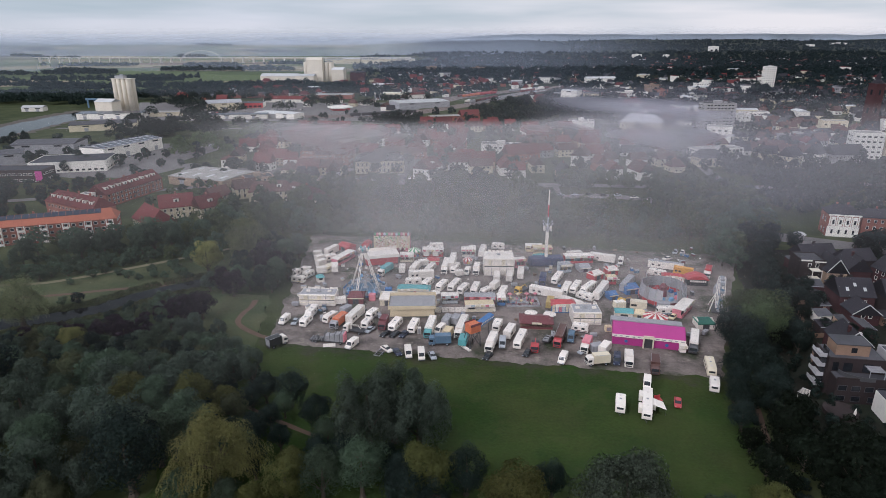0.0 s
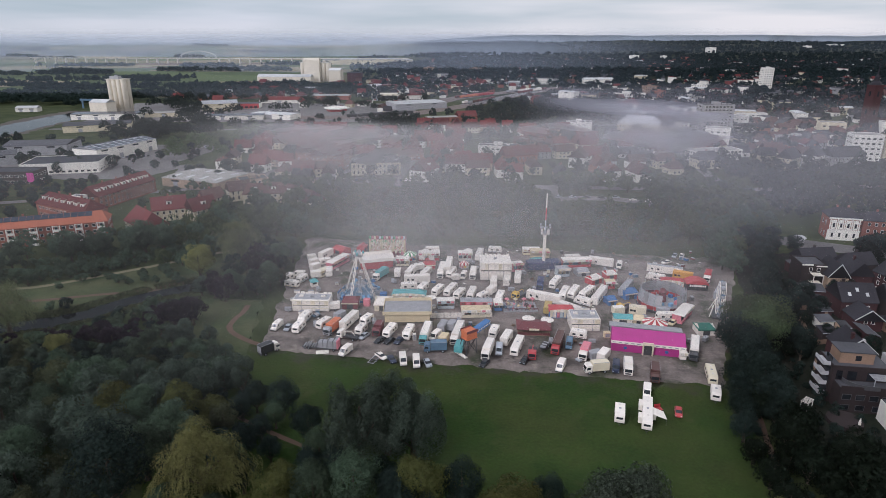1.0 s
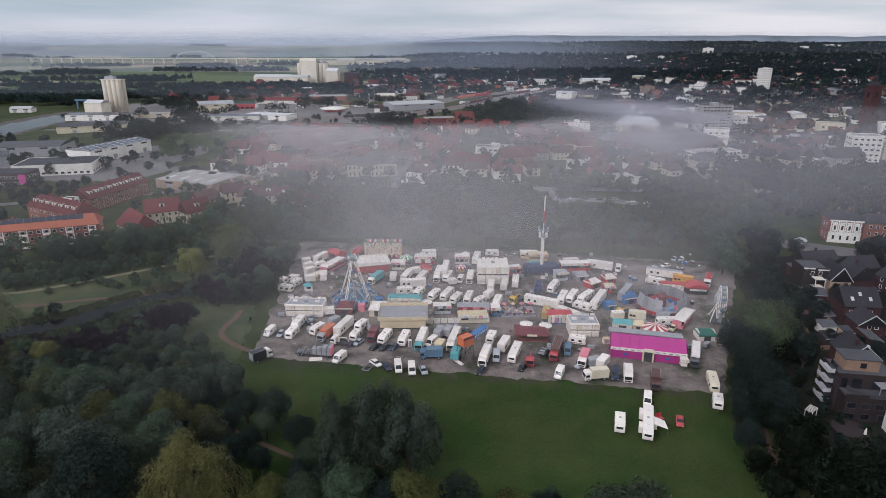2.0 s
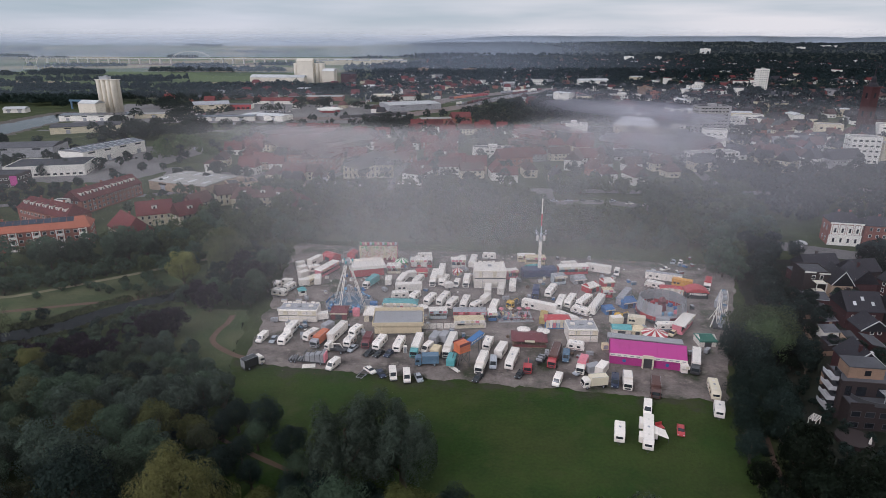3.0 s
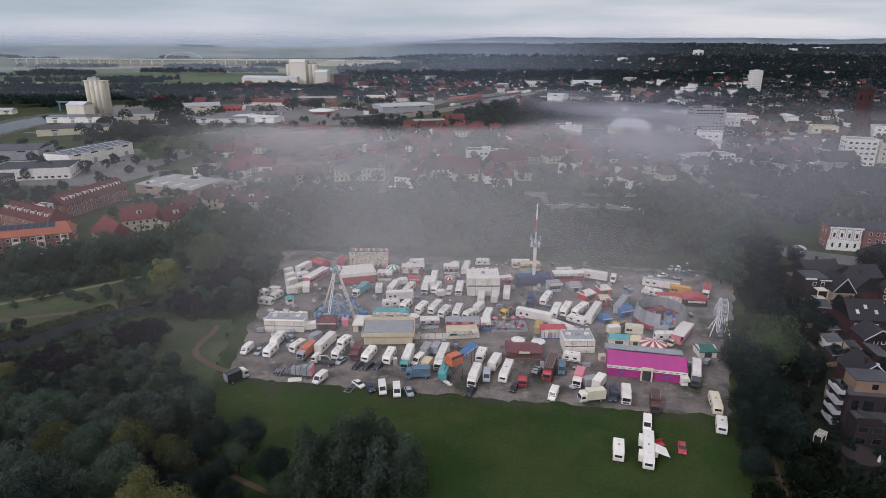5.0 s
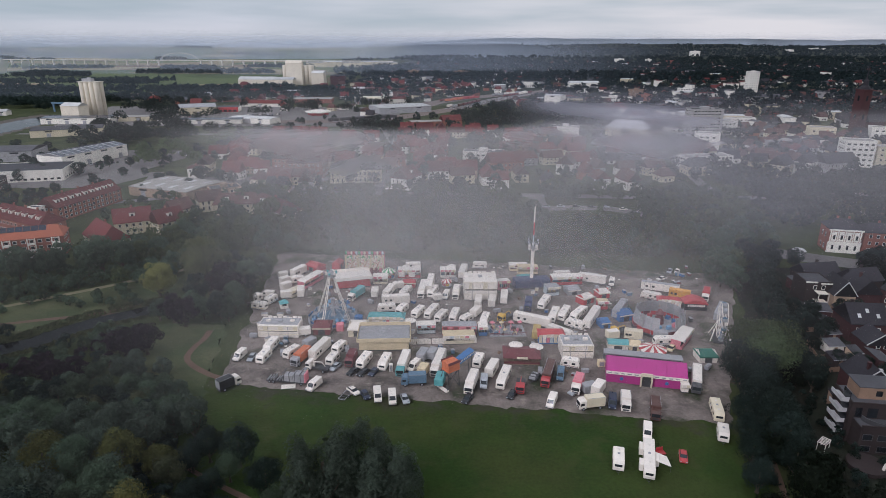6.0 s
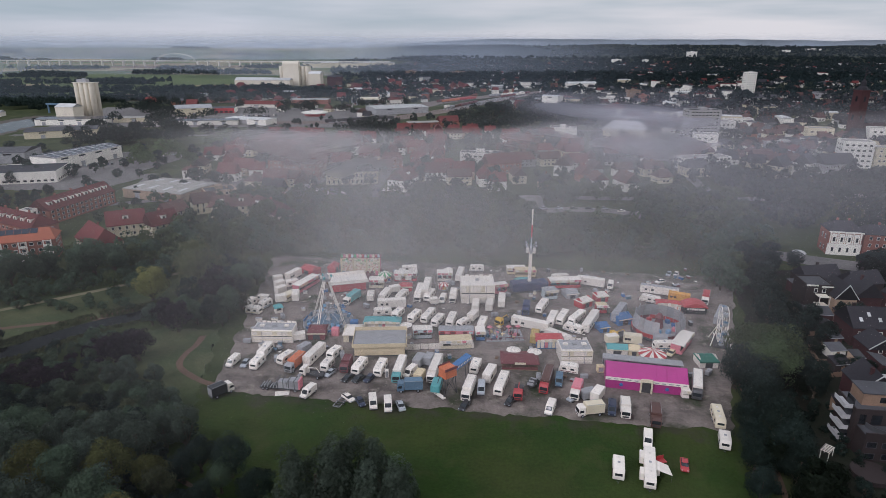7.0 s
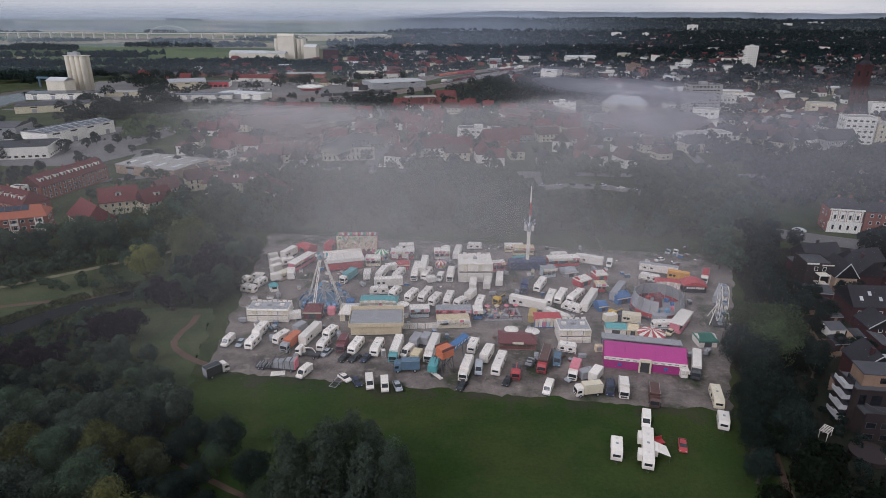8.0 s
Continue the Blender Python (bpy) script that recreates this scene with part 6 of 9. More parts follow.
for u in range(14):
    BUILT.append((-125 + u * 23, 745 + u * 36))
    BUILT.append((-40 + u * 16, 880 + u * 24))

# ---- shops that stand out in the estate
t = thing("supermarket", -288, 845, 0, 8, "low supermarket with a bright red front", "shop")
part("wall", Shape().box(-26, 26, -14, 14, 0, 6), RENDER_WHITE, t)
part("red_front", Shape().box(-26.2, 26.2, -14.5, -14, 0.5, 6.6), RED, t)
part("roof", Shape().box(-25.5, 25.5, -13.8, 13.8, 6, 6.25), FELT, t)
for k in range(8):
    part("window", Shape().box(-22 + k * 6, -18 + k * 6, -14.62, -14.5, 1.0, 3.4), WINDOW_DARK, t)
t = thing("drive_in_restaurant", -152, 812, 0, 0, "white hexagonal restaurant with a red base", "restaurant")
part("base", Shape().turn([(13, 0), (13, 3.2)], 6), RED, t)
part("roof", Shape().turn([(17, 3.2), (16.5, 4.6), (4, 6.2)], 6), RENDER_WHITE, t)
LANDMARKS += [(-288, 845, 30), (-152, 812, 20)]

# ---- sheds and shops of the commercial estate, and the quarters beyond
def estate_shed(x, y, rot, L, W, H, rise, wall, roof, label, bays=2):
    hall(x, y, rot, L, W, H, rise, wall, roof, label, bays, False, "shed", "shed")
    BUILT.append((x, y))


estate_shed(-237, 1106, 3, 45, 26, 7, 1.0, RENDER_WHITE, PALE_ROOF, "white commercial shed with a pale shallow roof")
estate_shed(-188, 970, 2, 56, 30, 6, 0.8, BRICK, FELT_PALE, "red brick shed with a cream flat roof")
estate_shed(-251, 916, -3, 60, 20, 4.5, 4.0, RENDER_WHITE, TILE_RED, "low white shop with a broad red roof")
estate_shed(-308, 822, 24, 44, 30, 9, 3.2, RENDER_CREAM, GREY, "cream gabled hall with a blue-grey roof")
estate_shed(-73, 1082, 0, 44, 16, 6, 0.8, RENDER_WHITE, PALE_ROOF, "long white shop with a flat roof")
estate_shed(-51, 852, 24, 72, 44, 7.5, 0.8, GREY, PALE_ROOF, "large grey flat-roofed hall beside the railway", 4)
estate_shed(-14, 706, 14, 34, 14, 5.5, 0.8, BRICK, FELT_PALE, "long low brick shed with a cream roof beside the railway")
estate_shed(14, 716, 14, 22, 18, 6.0, 5.0, BRICK, TILE_RED, "brick hall with a broad red hipped roof")
estate_shed(-205, 1322, 0, 30, 20, 20, 2.0, CHURCH_BRICK, TILE_DARK, "tall dark brick works beside the granary")
estate_shed(-348, 748, 12, 70, 14, 5, 0.8, RENDER_CREAM, FELT_PALE, "long cream low building with rows of windows", 6)
estate_shed(-268, 726, 5, 92, 18, 5, 0.8, RENDER_WHITE, SOLAR, "long low shed with a dark blue roof", 6)
estate_shed(-222, 742, -18, 34, 26, 5, 0.6, RENDER_GREY, PALE_ROOF, "pale grey flat-roofed workshop in the estate")
estate_shed(-196, 728, -22, 26, 20, 6, 0.6, RENDER_WHITE, PALE_ROOF, "small white flat-roofed workshop in the estate")
estate_shed(-368, 640, 24, 62, 34, 6.5, 1.4, RENDER_CREAM, FELT, "wide cream warehouse with a grey roof", 4)
estate_shed(-330, 985, 6, 46, 20, 6, 1.0, BRICK, TILE_BROWN, "low brick shed with a brown roof")
estate_shed(-210, 1040, 0, 36, 20, 5, 1.0, BRICK, GREY, "low brick shed with a grey roof")
estate_shed(-140, 1180, 4, 40, 20, 6, 1.2, RENDER_WHITE, PALE_ROOF, "white shed with a pale roof at the edge of town")
estate_shed(-20, 1180, -8, 48, 20, 6, 1.0, RENDER_CREAM, FELT, "cream shed with a dark flat roof")
estate_shed(165, 908, -32, 24, 20, 17, 1.0, RENDER_WHITE, PALE_ROOF, "tall white windowless hall")
estate_shed(291, 1290, 6, 60, 18, 10, 3.0, RENDER_WHITE, PALE_ROOF, "white factory with an angular pale roof")
estate_shed(136, 985, 4, 28, 12, 5, 0.6, RENDER_WHITE, FELT, "long white low building")
for k in range(5):
    estate_shed(-420 + k * 62, 2215 - 8 * (k % 2), 2, 60, 70, 14 + 3 * (k % 2), 2.0, RENDER_CREAM, PALE_ROOF if k % 2 else FELT_PALE, "vast pale factory hall of many bays beyond the town", 4)
block(325, 1058, 4, 21, 14, 14, TIMBER, "buff brick apartment block with a flat roof", 4, 3.4)
block(326, 1010, 2, 17, 14, 10, BRICK, "red brick apartment block with a flat roof", 3, 3.4)
block(270, 990, 3, 56, 14, 8, RENDER_WHITE, "long white flat-roofed school", 2, 4.0, (2.4, 1.5), None, "fg")
block(412, 1072, 0, 21, 14, 15, RENDER_WHITE, "white office block with large windows", 5, 4.0, (2.4, 1.5), None, "fg")
block(356, 958, -10, 30, 20, 7, RENDER_WHITE, "low white building with a glazed front", 1, 4.0, (2.4, 1.5), None, "fg")
block(-65, 1668, 0, 30, 14, 15, TIMBER, "orange-brown apartment block among trees", 5, 3.4)
block(58, 1725, 0, 38, 14, 11, TIMBER, "long buff apartment block among trees", 4, 3.4)
t = thing("canopy_shop", -101, 984, 0, 4, "shop with a deep cream canopy over dark glazing", "shop")
part("wall", Shape().box(-27, 27, -8, 12, 0, 5.0), GREY, t)
part("canopy", Shape().box(-28, 28, -14, 13, 5.0, 7.4, 0, 0.3), CREAM, t)
for k in range(8):
    part("window", Shape().box(-25 + k * 6.6, -20 + k * 6.6, -8.1, -7.95, 0.6, 4.4), WINDOW_DARK, t)
    part("post", Shape().box(-26 + k * 7.4, -25.6 + k * 7.4, -13.6, -13.2, 0, 5.0), IRON, t)
t = thing("water_tower", -360, 3059, 0, 0, "distant white water tower with a round head", "water tower")
part("shaft", Shape().turn([(3.0, 0), (2.2, 34)], 10), CONCRETE, t)
part("head", Shape().turn([(2.5, 32), (7.0, 38), (7.5, 43), (3.0, 47)], 12), CONCRETE, t)
LANDMARKS += [(-101, 984, 32), (270, 990, 34), (325, 1058, 16), (326, 1010, 14), (412, 1072, 16), (356, 958, 22), (-51, 852, 44), (-14, 706, 34)]
for i in range(150):
    x, y = rnd.uniform(-420, 130), rnd.uniform(850, 1400)
    if clear_of(x, y, 21) and not low_ground(x, y):
        w, r = rnd.choice((RENDER_WHITE, RENDER_CREAM, BRICK, BRICK)), rnd.choice((PALE_ROOF, FELT, TILE_RED, TILE_BROWN, TILE_BROWN))
        if rnd.random() < 0.35:
            estate_shed(x, y, rnd.choice((0, 90)) + rnd.uniform(-15, 15), rnd.uniform(16, 30), rnd.uniform(10, 16), rnd.uniform(4, 6), rnd.uniform(1, 3), w, r, "low commercial shed with a shallow roof")
        else:
            town_house(x, y, rnd.choice((0, 90)) + rnd.uniform(-15, 15))


DISTANT = Shape()
DISTANT_MATS = [BRICK, RENDER_WHITE, RENDER_CREAM, RENDER_GREY, TILE_RED, TILE_BROWN, TILE_DARK, PALE_ROOF, FELT, WINDOW_DARK]


def far_house(x, y, rot, big):
    L, W, e = (rnd.uniform(16, 34), rnd.uniform(10, 13), rnd.uniform(8, 13)) if big else (rnd.uniform(9, 15), rnd.uniform(7.5, 10), rnd.uniform(3.5, 7))
    w, r = rnd.choice((BRICK, RENDER_WHITE, RENDER_WHITE, RENDER_WHITE, RENDER_CREAM, RENDER_GREY)), rnd.choice((TILE_RED, TILE_BROWN, TILE_BROWN, TILE_DARK, TILE_DARK, FELT, TILE_DARK) if not big else (PALE_ROOF, FELT, TILE_RED))
    rise = 1.0 if big else rnd.uniform(3.5, 5.5)
    m = pose(x, y, land_z(x, y) - 0.3, 0, 0, rot)
    bands = Shape()
    for k in range(2 if e > 6 else 1):
        for i in range(int(L / 4)):
            u = (i - (int(L / 4) - 1) / 2) * 4
            bands.box(u - 1, u + 1, -W / 2 - 0.08, -W / 2 + 0.05, 1.2 + 3 * k, 2.6 + 3 * k)
    for s, mm in ((gable_walls(L, W, e, rise), w), (gable_roof(L, W, e, rise), r), (bands, WINDOW_DARK)):
        DISTANT.add([m @ Vector(p) for p in s.v], s.f, DISTANT_MATS.index(mm))


for i in range(420):
    x, y = rnd.uniform(110, 520), rnd.uniform(446, 780)
    if not (x < 190 and y > 645) and clear_of(x, y, 10) and not on_road(x, y):
        far_house(x, y, rnd.choice((0, 90)) + rnd.uniform(-20, 20), rnd.random() < 0.08)
        BUILT.append((x, y))
for i in range(1300):
    y = 780 + 1750 * rnd.random() ** 1.5
    x = rnd.uniform(-0.12, 0.78) * y
    if not (-60 < x < 190 and y < 905) and clear_of(x, y, 13) and not low_ground(x, y):
        far_house(x, y, rnd.choice((0, 90)) + rnd.uniform(-20, 20), rnd.random() < 0.07)
        BUILT.append((x, y))
tagged(new("distant_houses", DISTANT.mesh("distant_houses", *DISTANT_MATS)), "distant houses with red and dark roofs among trees", "houses", "", "stuff")
for (x, y, L, H) in ((1190, 3000, 44, 22), (700, 2500, 34, 18), (820, 2520, 20, 16), (2050, 3500, 90, 12), (1820, 3350, 40, 12)):
    block(x, y, 5, L, 16, H, RENDER_WHITE, "distant white high-rise above the woods", 0, name="high_rise", plant_room=True)

def wind_turbine(x, y, hub):
    t = thing("wind_turbine", x, y, land_z(x, y) - 1, 0, "distant white wind turbine standing still on the ridge", "turbine", "wind turbines")
    top = hub - land_z(x, y)
    part("tower", Shape().tube((0, 0, 0), (0, 0, top), 2.6, 1.6, 8), RENDER_WHITE, t)
    rotor = part("rotor", Shape().rbox(-2.0, 2.0, -3.5, 3.0, top - 1.8, top + 1.8, 0.4), RENDER_WHITE, t)
    for k in range(3):
        a = radians(90 + 120 * k)
        part("blade", Shape().tube((0, -4, top), (math.cos(a) * 26, -4, top + math.sin(a) * 26), 1.3, 0.4, 5), RENDER_WHITE, rotor)


wind_turbine(1519, 4600, 118)
wind_turbine(1563, 4620, 116)


# ---- woods: round the outer quarters, on the hills, hedges on the plain
def woods(name, count, size, per, material, label, place, seed):
    rs = np.random.RandomState(seed)
    P, N, S = [], [], []
    for k in range(count):
        x, y = place(rs)
        z = land_z(x, y)
        h = rs.uniform(8, 15)
        r = h * rs.uniform(0.4, 0.6)
        e = rs.normal(size=(per, 3))
        e[:, 2] = np.abs(e[:, 2]) * 0.9 + 0.1
        e /= np.linalg.norm(e, axis=1, keepdims=True)
        p = e * np.array([r, r, h * 0.62]) * rs.uniform(0.75, 1.1, (per, 1))
        p += np.array([x, y, z + h * 0.36])
        P.append(p), N.append(e + rs.normal(size=e.shape) * 0.35), S.append(size * rs.uniform(0.6, 1.3, per) * h / 11)
    me = leaf_mesh(name, np.concatenate(P), np.concatenate(N), np.concatenate(S), 0.8, rs, material)
    return tagged(new(name, me), label, "wood", "", "stuff")


def quarter(rs):
    while True:
        y = 760 + 1400 * rs.uniform() ** 1.2
        x = rs.uniform(-0.16, 0.80) * y
        if low_ground(x, y):
            continue
        if x > 0.14 * y or y > 1300 or noise.noise((x / 70.0, y / 70.0, 1.0)) > 0.12:
            return x, y


def hills(rs):
    y = 1500 + 2600 * rs.uniform() ** 1.25
    if rs.uniform() < 0.88:
        return rs.uniform(-0.02, 0.80) * y, y
    while True:
        y = 1600 + 2600 * rs.uniform()
        x = (0.03 - 0.13 * abs(rs.normal())) * y
        if noise.noise((x / 240.0, y / 420.0, 2.2)) > 0.10 + 0.3 * step(0.0, -500.0, x):
            return x, y


def hedges(rs):
    k = rs.randint(0, 26)
    q = np.random.RandomState(900 + k)
    y = 1000 + 3300 * q.uniform() ** 1.4
    x = -q.uniform(0.2, 0.8) * y
    a, run = q.uniform(-0.5, 0.5), q.uniform(120, 420)
    t = rs.uniform(-0.5, 0.5)
    return x + math.cos(a) * run * t + rs.normal() * 5, y + math.sin(a) * run * t + rs.normal() * 5


def estate(rs):
    while True:
        x, y = rs.uniform(-520, 60), rs.uniform(560, 1250)
        if clear_of(x, y, 12) and not low_ground(x, y) and not (x < -360 and y < 830) and noise.noise((x / 70, y / 70, 0.5)) > -0.1:
            return x, y


woods("quarter_trees", 2700, 3.4, 28, LEAF_FAR_BLUE, "dark garden and street trees of the outer quarters", quarter, 5)
def far_bank(rs):
    y = rs.uniform(870, 1010)
    return rs.uniform(-780, -470) + (y - 870) * -0.2, y


def belt(rs):
    u = rs.uniform()
    return -300 + 62 * u + rs.normal() * 5, 576 + 16 * u + abs(rs.normal()) * 14


def grounds(rs):
    while True:
        x, y = rs.uniform(-235, -110), rs.uniform(440, 640)
        if noise.noise((x / 30.0, y / 30.0, 6.0)) > 0.05 and all((x - a) ** 2 + (y - b) ** 2 > 15 ** 2 for a, b in BUILT):
            return x, y


woods("grounds_trees", 24, 1.4, 180, LEAF_PARK, "green tree clumps between town yards", grounds, 22)
woods("tree_belt", 26, 1.5, 240, LEAF_DARK, "dark dense tree belt behind the warehouse", belt, 21)
woods("river_wood", 330, 2.4, 60, LEAF_DARK, "dark wood on the far bank of the broad river", far_bank, 10)
woods("hill_woods", 9000, 5.6, 20, LEAF_FAR_BLUE, "dark continuous woods over the distant hills", hills, 6)
woods("field_hedges", 2400, 5.0, 24, LEAF_DARK, "dark hedges and copses between flat fields", hedges, 8)
def railside(rs):
    while True:
        x, y = rs.uniform(-70, 200), rs.uniform(655, 905)
        if clear_of(x, y, 9) and not low_ground(x, y):
            return x, y


woods("railside_trees", 150, 1.7, 110, LEAF_DARK, "dark trees along the railway", railside, 23)
woods("estate_trees", 560, 1.7, 130, LEAF_DARK, "dark tree rows between commercial sheds", estate, 9)


# ---------------------------------------------------------------- vehicles of the fair
def tone(mat):
    return mat.name.replace("_paint", "").replace("_tarpaulin", "").replace("_canvas", "").replace("_sheet", "").replace("_steel", " steel").replace("_cladding", "").replace("_", " ")


wheel_shape = {}


def wheels(t, xs, track, r, w=0.24):
    if (r, w) not in wheel_shape:
        s = Shape()
        n = 12
        for y0, y1, q, slot in ((-w / 2, w / 2, r, 0), (-w / 2 - 0.01, w / 2 + 0.01, r * 0.55, 1)):
            s.rings([[(q * math.cos(2 * math.pi * i / n), y, q * math.sin(2 * math.pi * i / n)) for i in range(n)] for y in (y1, y0)], slot)
        wheel_shape[r, w] = s.mesh("wheel", RUBBER, SILVER)
    for x in xs:
        for sy in (-1, 1):
            part("wheel", wheel_shape[r, w], None, t, "", pose(x, sy * (track / 2 - w / 2), r))


def caravan(x, y, rot, L=6.0, slideouts=False):
    L, W, H = L * 1.08, 2.45, 2.75
    k = rnd.random()
    t = thing("caravan", x, y, 0.05, rot, "white living caravan of the showmen parked on gravel" if not slideouts else "large white living trailer with slide-out bays on the lawn", "caravan", "caravans")
    h = L / 2
    prof = [(-h, 0.5), (h * 0.98, 0.5), (h, 1.1), (h - 0.25, 2.1), (h - 0.7, H), (-h + 0.5, H), (-h + 0.05, 2.2)]
    part("body", Shape().side(prof, -W / 2, W / 2, 0.08), CREAM if k < 0.10 and L > 7.4 and not slideouts else WHITE, t)
    part("stripe", Shape().box(-h * 0.9, h * 0.9, -W / 2 - 0.015, W / 2 + 0.015, 0.78, 0.9 + 0.15 * rnd.random()), rnd.choice((GREY, BLUEGREY, MAROON, SAND, GREY)), t)
    part("front_window", Shape().box(h - 0.33, h - 0.08, -0.8, 0.8, 1.35, 1.95), GLASS_TINT, t)
    part("rear_window", Shape().box(-h - 0.01, -h + 0.12, -0.75, 0.75, 1.35, 1.95), GLASS_TINT, t)
    n = max(2, int(L / 2.3))
    for i in range(n):
        u = (i - (n - 1) / 2) * L * 0.72 / n * 1.15
        for sy in (-1, 1):
            if (i + (sy > 0)) % 4 != 3:
                part("side_window", Shape().box(u - 0.5, u + 0.5, sy * (W / 2) - 0.02, sy * (W / 2) + 0.02, 1.35, 1.95), GLASS_TINT, t)
    part("door", Shape().box(-h * 0.35 - 0.33, -h * 0.35 + 0.33, -W / 2 - 0.025, -W / 2 + 0.02, 0.55, 2.35), WHITE, t)
    for i in range(2 if L < 7 else 3):
        u = -h * 0.5 + i * h * 0.5 + rnd.uniform(-0.2, 0.2)
        part("roof_hatch", Shape().box(u - 0.3, u + 0.3, -0.3, 0.3, H - 0.02, H + 0.12, 0, 0.06), GREY if i % 2 else WHITE, t)
    part("drawbar", Shape().tube((h - 0.2, -0.5, 0.5), (h + 0.9, 0, 0.5), 0.05).tube((h - 0.2, 0.5, 0.5), (h + 0.9, 0, 0.5), 0.05).tube((h + 0.7, 0, 0.0), (h + 0.7, 0, 0.6), 0.04), IRON, t)
    part("underframe", Shape().box(-h * 0.92, h * 0.92, -W / 2 + 0.2, W / 2 - 0.2, 0.36, 0.5), IRON, t)
    wheels(t, (-0.45, 0.35) if L > 6.5 else (-0.1,), W, 0.33, 0.2)
    if slideouts:
        for u, sy, ll in ((h * 0.45, -1, 2.4), (-h * 0.5, -1, 2.8), (h * 0.05, 1, 2.6)):
            part("slide_out", Shape().rbox(u - ll / 2, u + ll / 2, min(sy * W / 2, sy * (W / 2 + 0.9)), max(sy * W / 2, sy * (W / 2 + 0.9)), 0.7, 2.35, 0.05), WHITE, t)
        part("awning", Shape().add([(-1.5, W / 2, 2.4), (1.8, W / 2, 2.4), (2.3, W / 2 + 3.4, 1.9), (-1.0, W / 2 + 2.6, 1.95), (-1.5, W / 2, 2.34), (1.8, W / 2, 2.34), (2.3, W / 2 + 3.4, 1.84), (-1.0, W / 2 + 2.6, 1.89)], [(0, 1, 2, 3), (7, 6, 5, 4), (0, 4, 5, 1), (1, 5, 6, 2), (2, 6, 7, 3), (3, 7, 4, 0)]), WHITE, t)
        part("awning_pole", Shape().tube((2.2, W / 2 + 3.3, -0.05), (2.2, W / 2 + 3.3, 1.86), 0.04).tube((-0.95, W / 2 + 2.5, -0.05), (-0.95, W / 2 + 2.5, 1.9), 0.04), IRON, t)
    return t


def van(x, y, rot, paint):
    t = thing("van", x, y, 0.05, rot, tone(paint) + " delivery van parked in the yard", "van", "vans")
    h, W = 2.65, 1.98
    prof = [(-h, 0.35), (h, 0.35), (h, 0.95), (h - 0.75, 1.25), (h - 1.45, 2.25), (h - 1.8, 2.38), (-h + 0.1, 2.38), (-h, 2.2)]
    part("body", Shape().side(prof, -W / 2, W / 2, 0.09), paint, t)
    part("windscreen", Shape().add([(h - 0.80, -0.82, 1.29), (h - 0.80, 0.82, 1.29), (h - 1.40, 0.76, 2.16), (h - 1.40, -0.76, 2.16), (h - 0.77, -0.82, 1.31), (h - 0.77, 0.82, 1.31), (h - 1.37, 0.76, 2.18), (h - 1.37, -0.76, 2.18)], [(4, 5, 6, 7), (0, 1, 5, 4), (1, 2, 6, 5), (2, 3, 7, 6), (3, 0, 4, 7)]), GLASS_TINT, t)
    for sy in (-1, 1):
        a, b = sorted((sy * (W / 2 - 0.04), sy * (W / 2 + 0.012)))
        part("side_window", Shape().box(h - 2.3, h - 1.45, a, b, 1.35, 1.95), GLASS_TINT, t)
        part("headlight", Shape().box(h - 0.12, h + 0.015, sy * 0.72 - 0.18, sy * 0.72 + 0.18, 0.72, 0.92), GLASSY, t)
        part("rear_window", Shape().box(-h - 0.012, -h + 0.05, sy * 0.45 - 0.36, sy * 0.45 + 0.36, 1.35, 1.95), GLASS_TINT, t)
    part("front_bumper", Shape().box(h - 0.1, h + 0.06, -0.95, 0.95, 0.3, 0.55), IRON, t)
    part("rear_bumper", Shape().box(-h - 0.06, -h + 0.1, -0.95, 0.95, 0.3, 0.5), IRON, t)
    wheels(t, (-1.65, 1.75), W + 0.04, 0.34)
    return t


def car(x, y, rot, paint):
    t = thing("car", x, y, 0.05, rot, tone(paint) + " passenger car parked on gravel", "car", "parked cars")
    W = 1.78
    low = [(-2.15, 0.3), (2.15, 0.3), (2.2, 0.6), (2.0, 0.78), (1.0, 0.93), (-1.7, 0.98), (-2.15, 0.92)]
    part("body", Shape().side(low, -W / 2, W / 2, 0.1), paint, t)
    top = [(1.05, 0.92), (0.35, 1.38), (-1.15, 1.42), (-1.95, 0.96)]
    part("glasshouse", Shape().side([top[3], top[0], top[1], top[2]], -0.78, 0.78, 0.12), GLASS_TINT, t)
    part("roof", Shape().side([(-1.15, 1.38), (0.38, 1.36), (0.25, 1.43), (-1.05, 1.47)], -0.66, 0.66, 0.03), paint, t)
    for sy in (-1, 1):
        part("headlight", Shape().box(2.08, 2.2, sy * 0.62 - 0.16, sy * 0.62 + 0.16, 0.6, 0.74), GLASSY, t)
        part("tail_light", Shape().box(-2.17, -2.1, sy * 0.62 - 0.16, sy * 0.62 + 0.16, 0.66, 0.82), RED, t)
    wheels(t, (-1.3, 1.35), W, 0.31, 0.2)
    return t


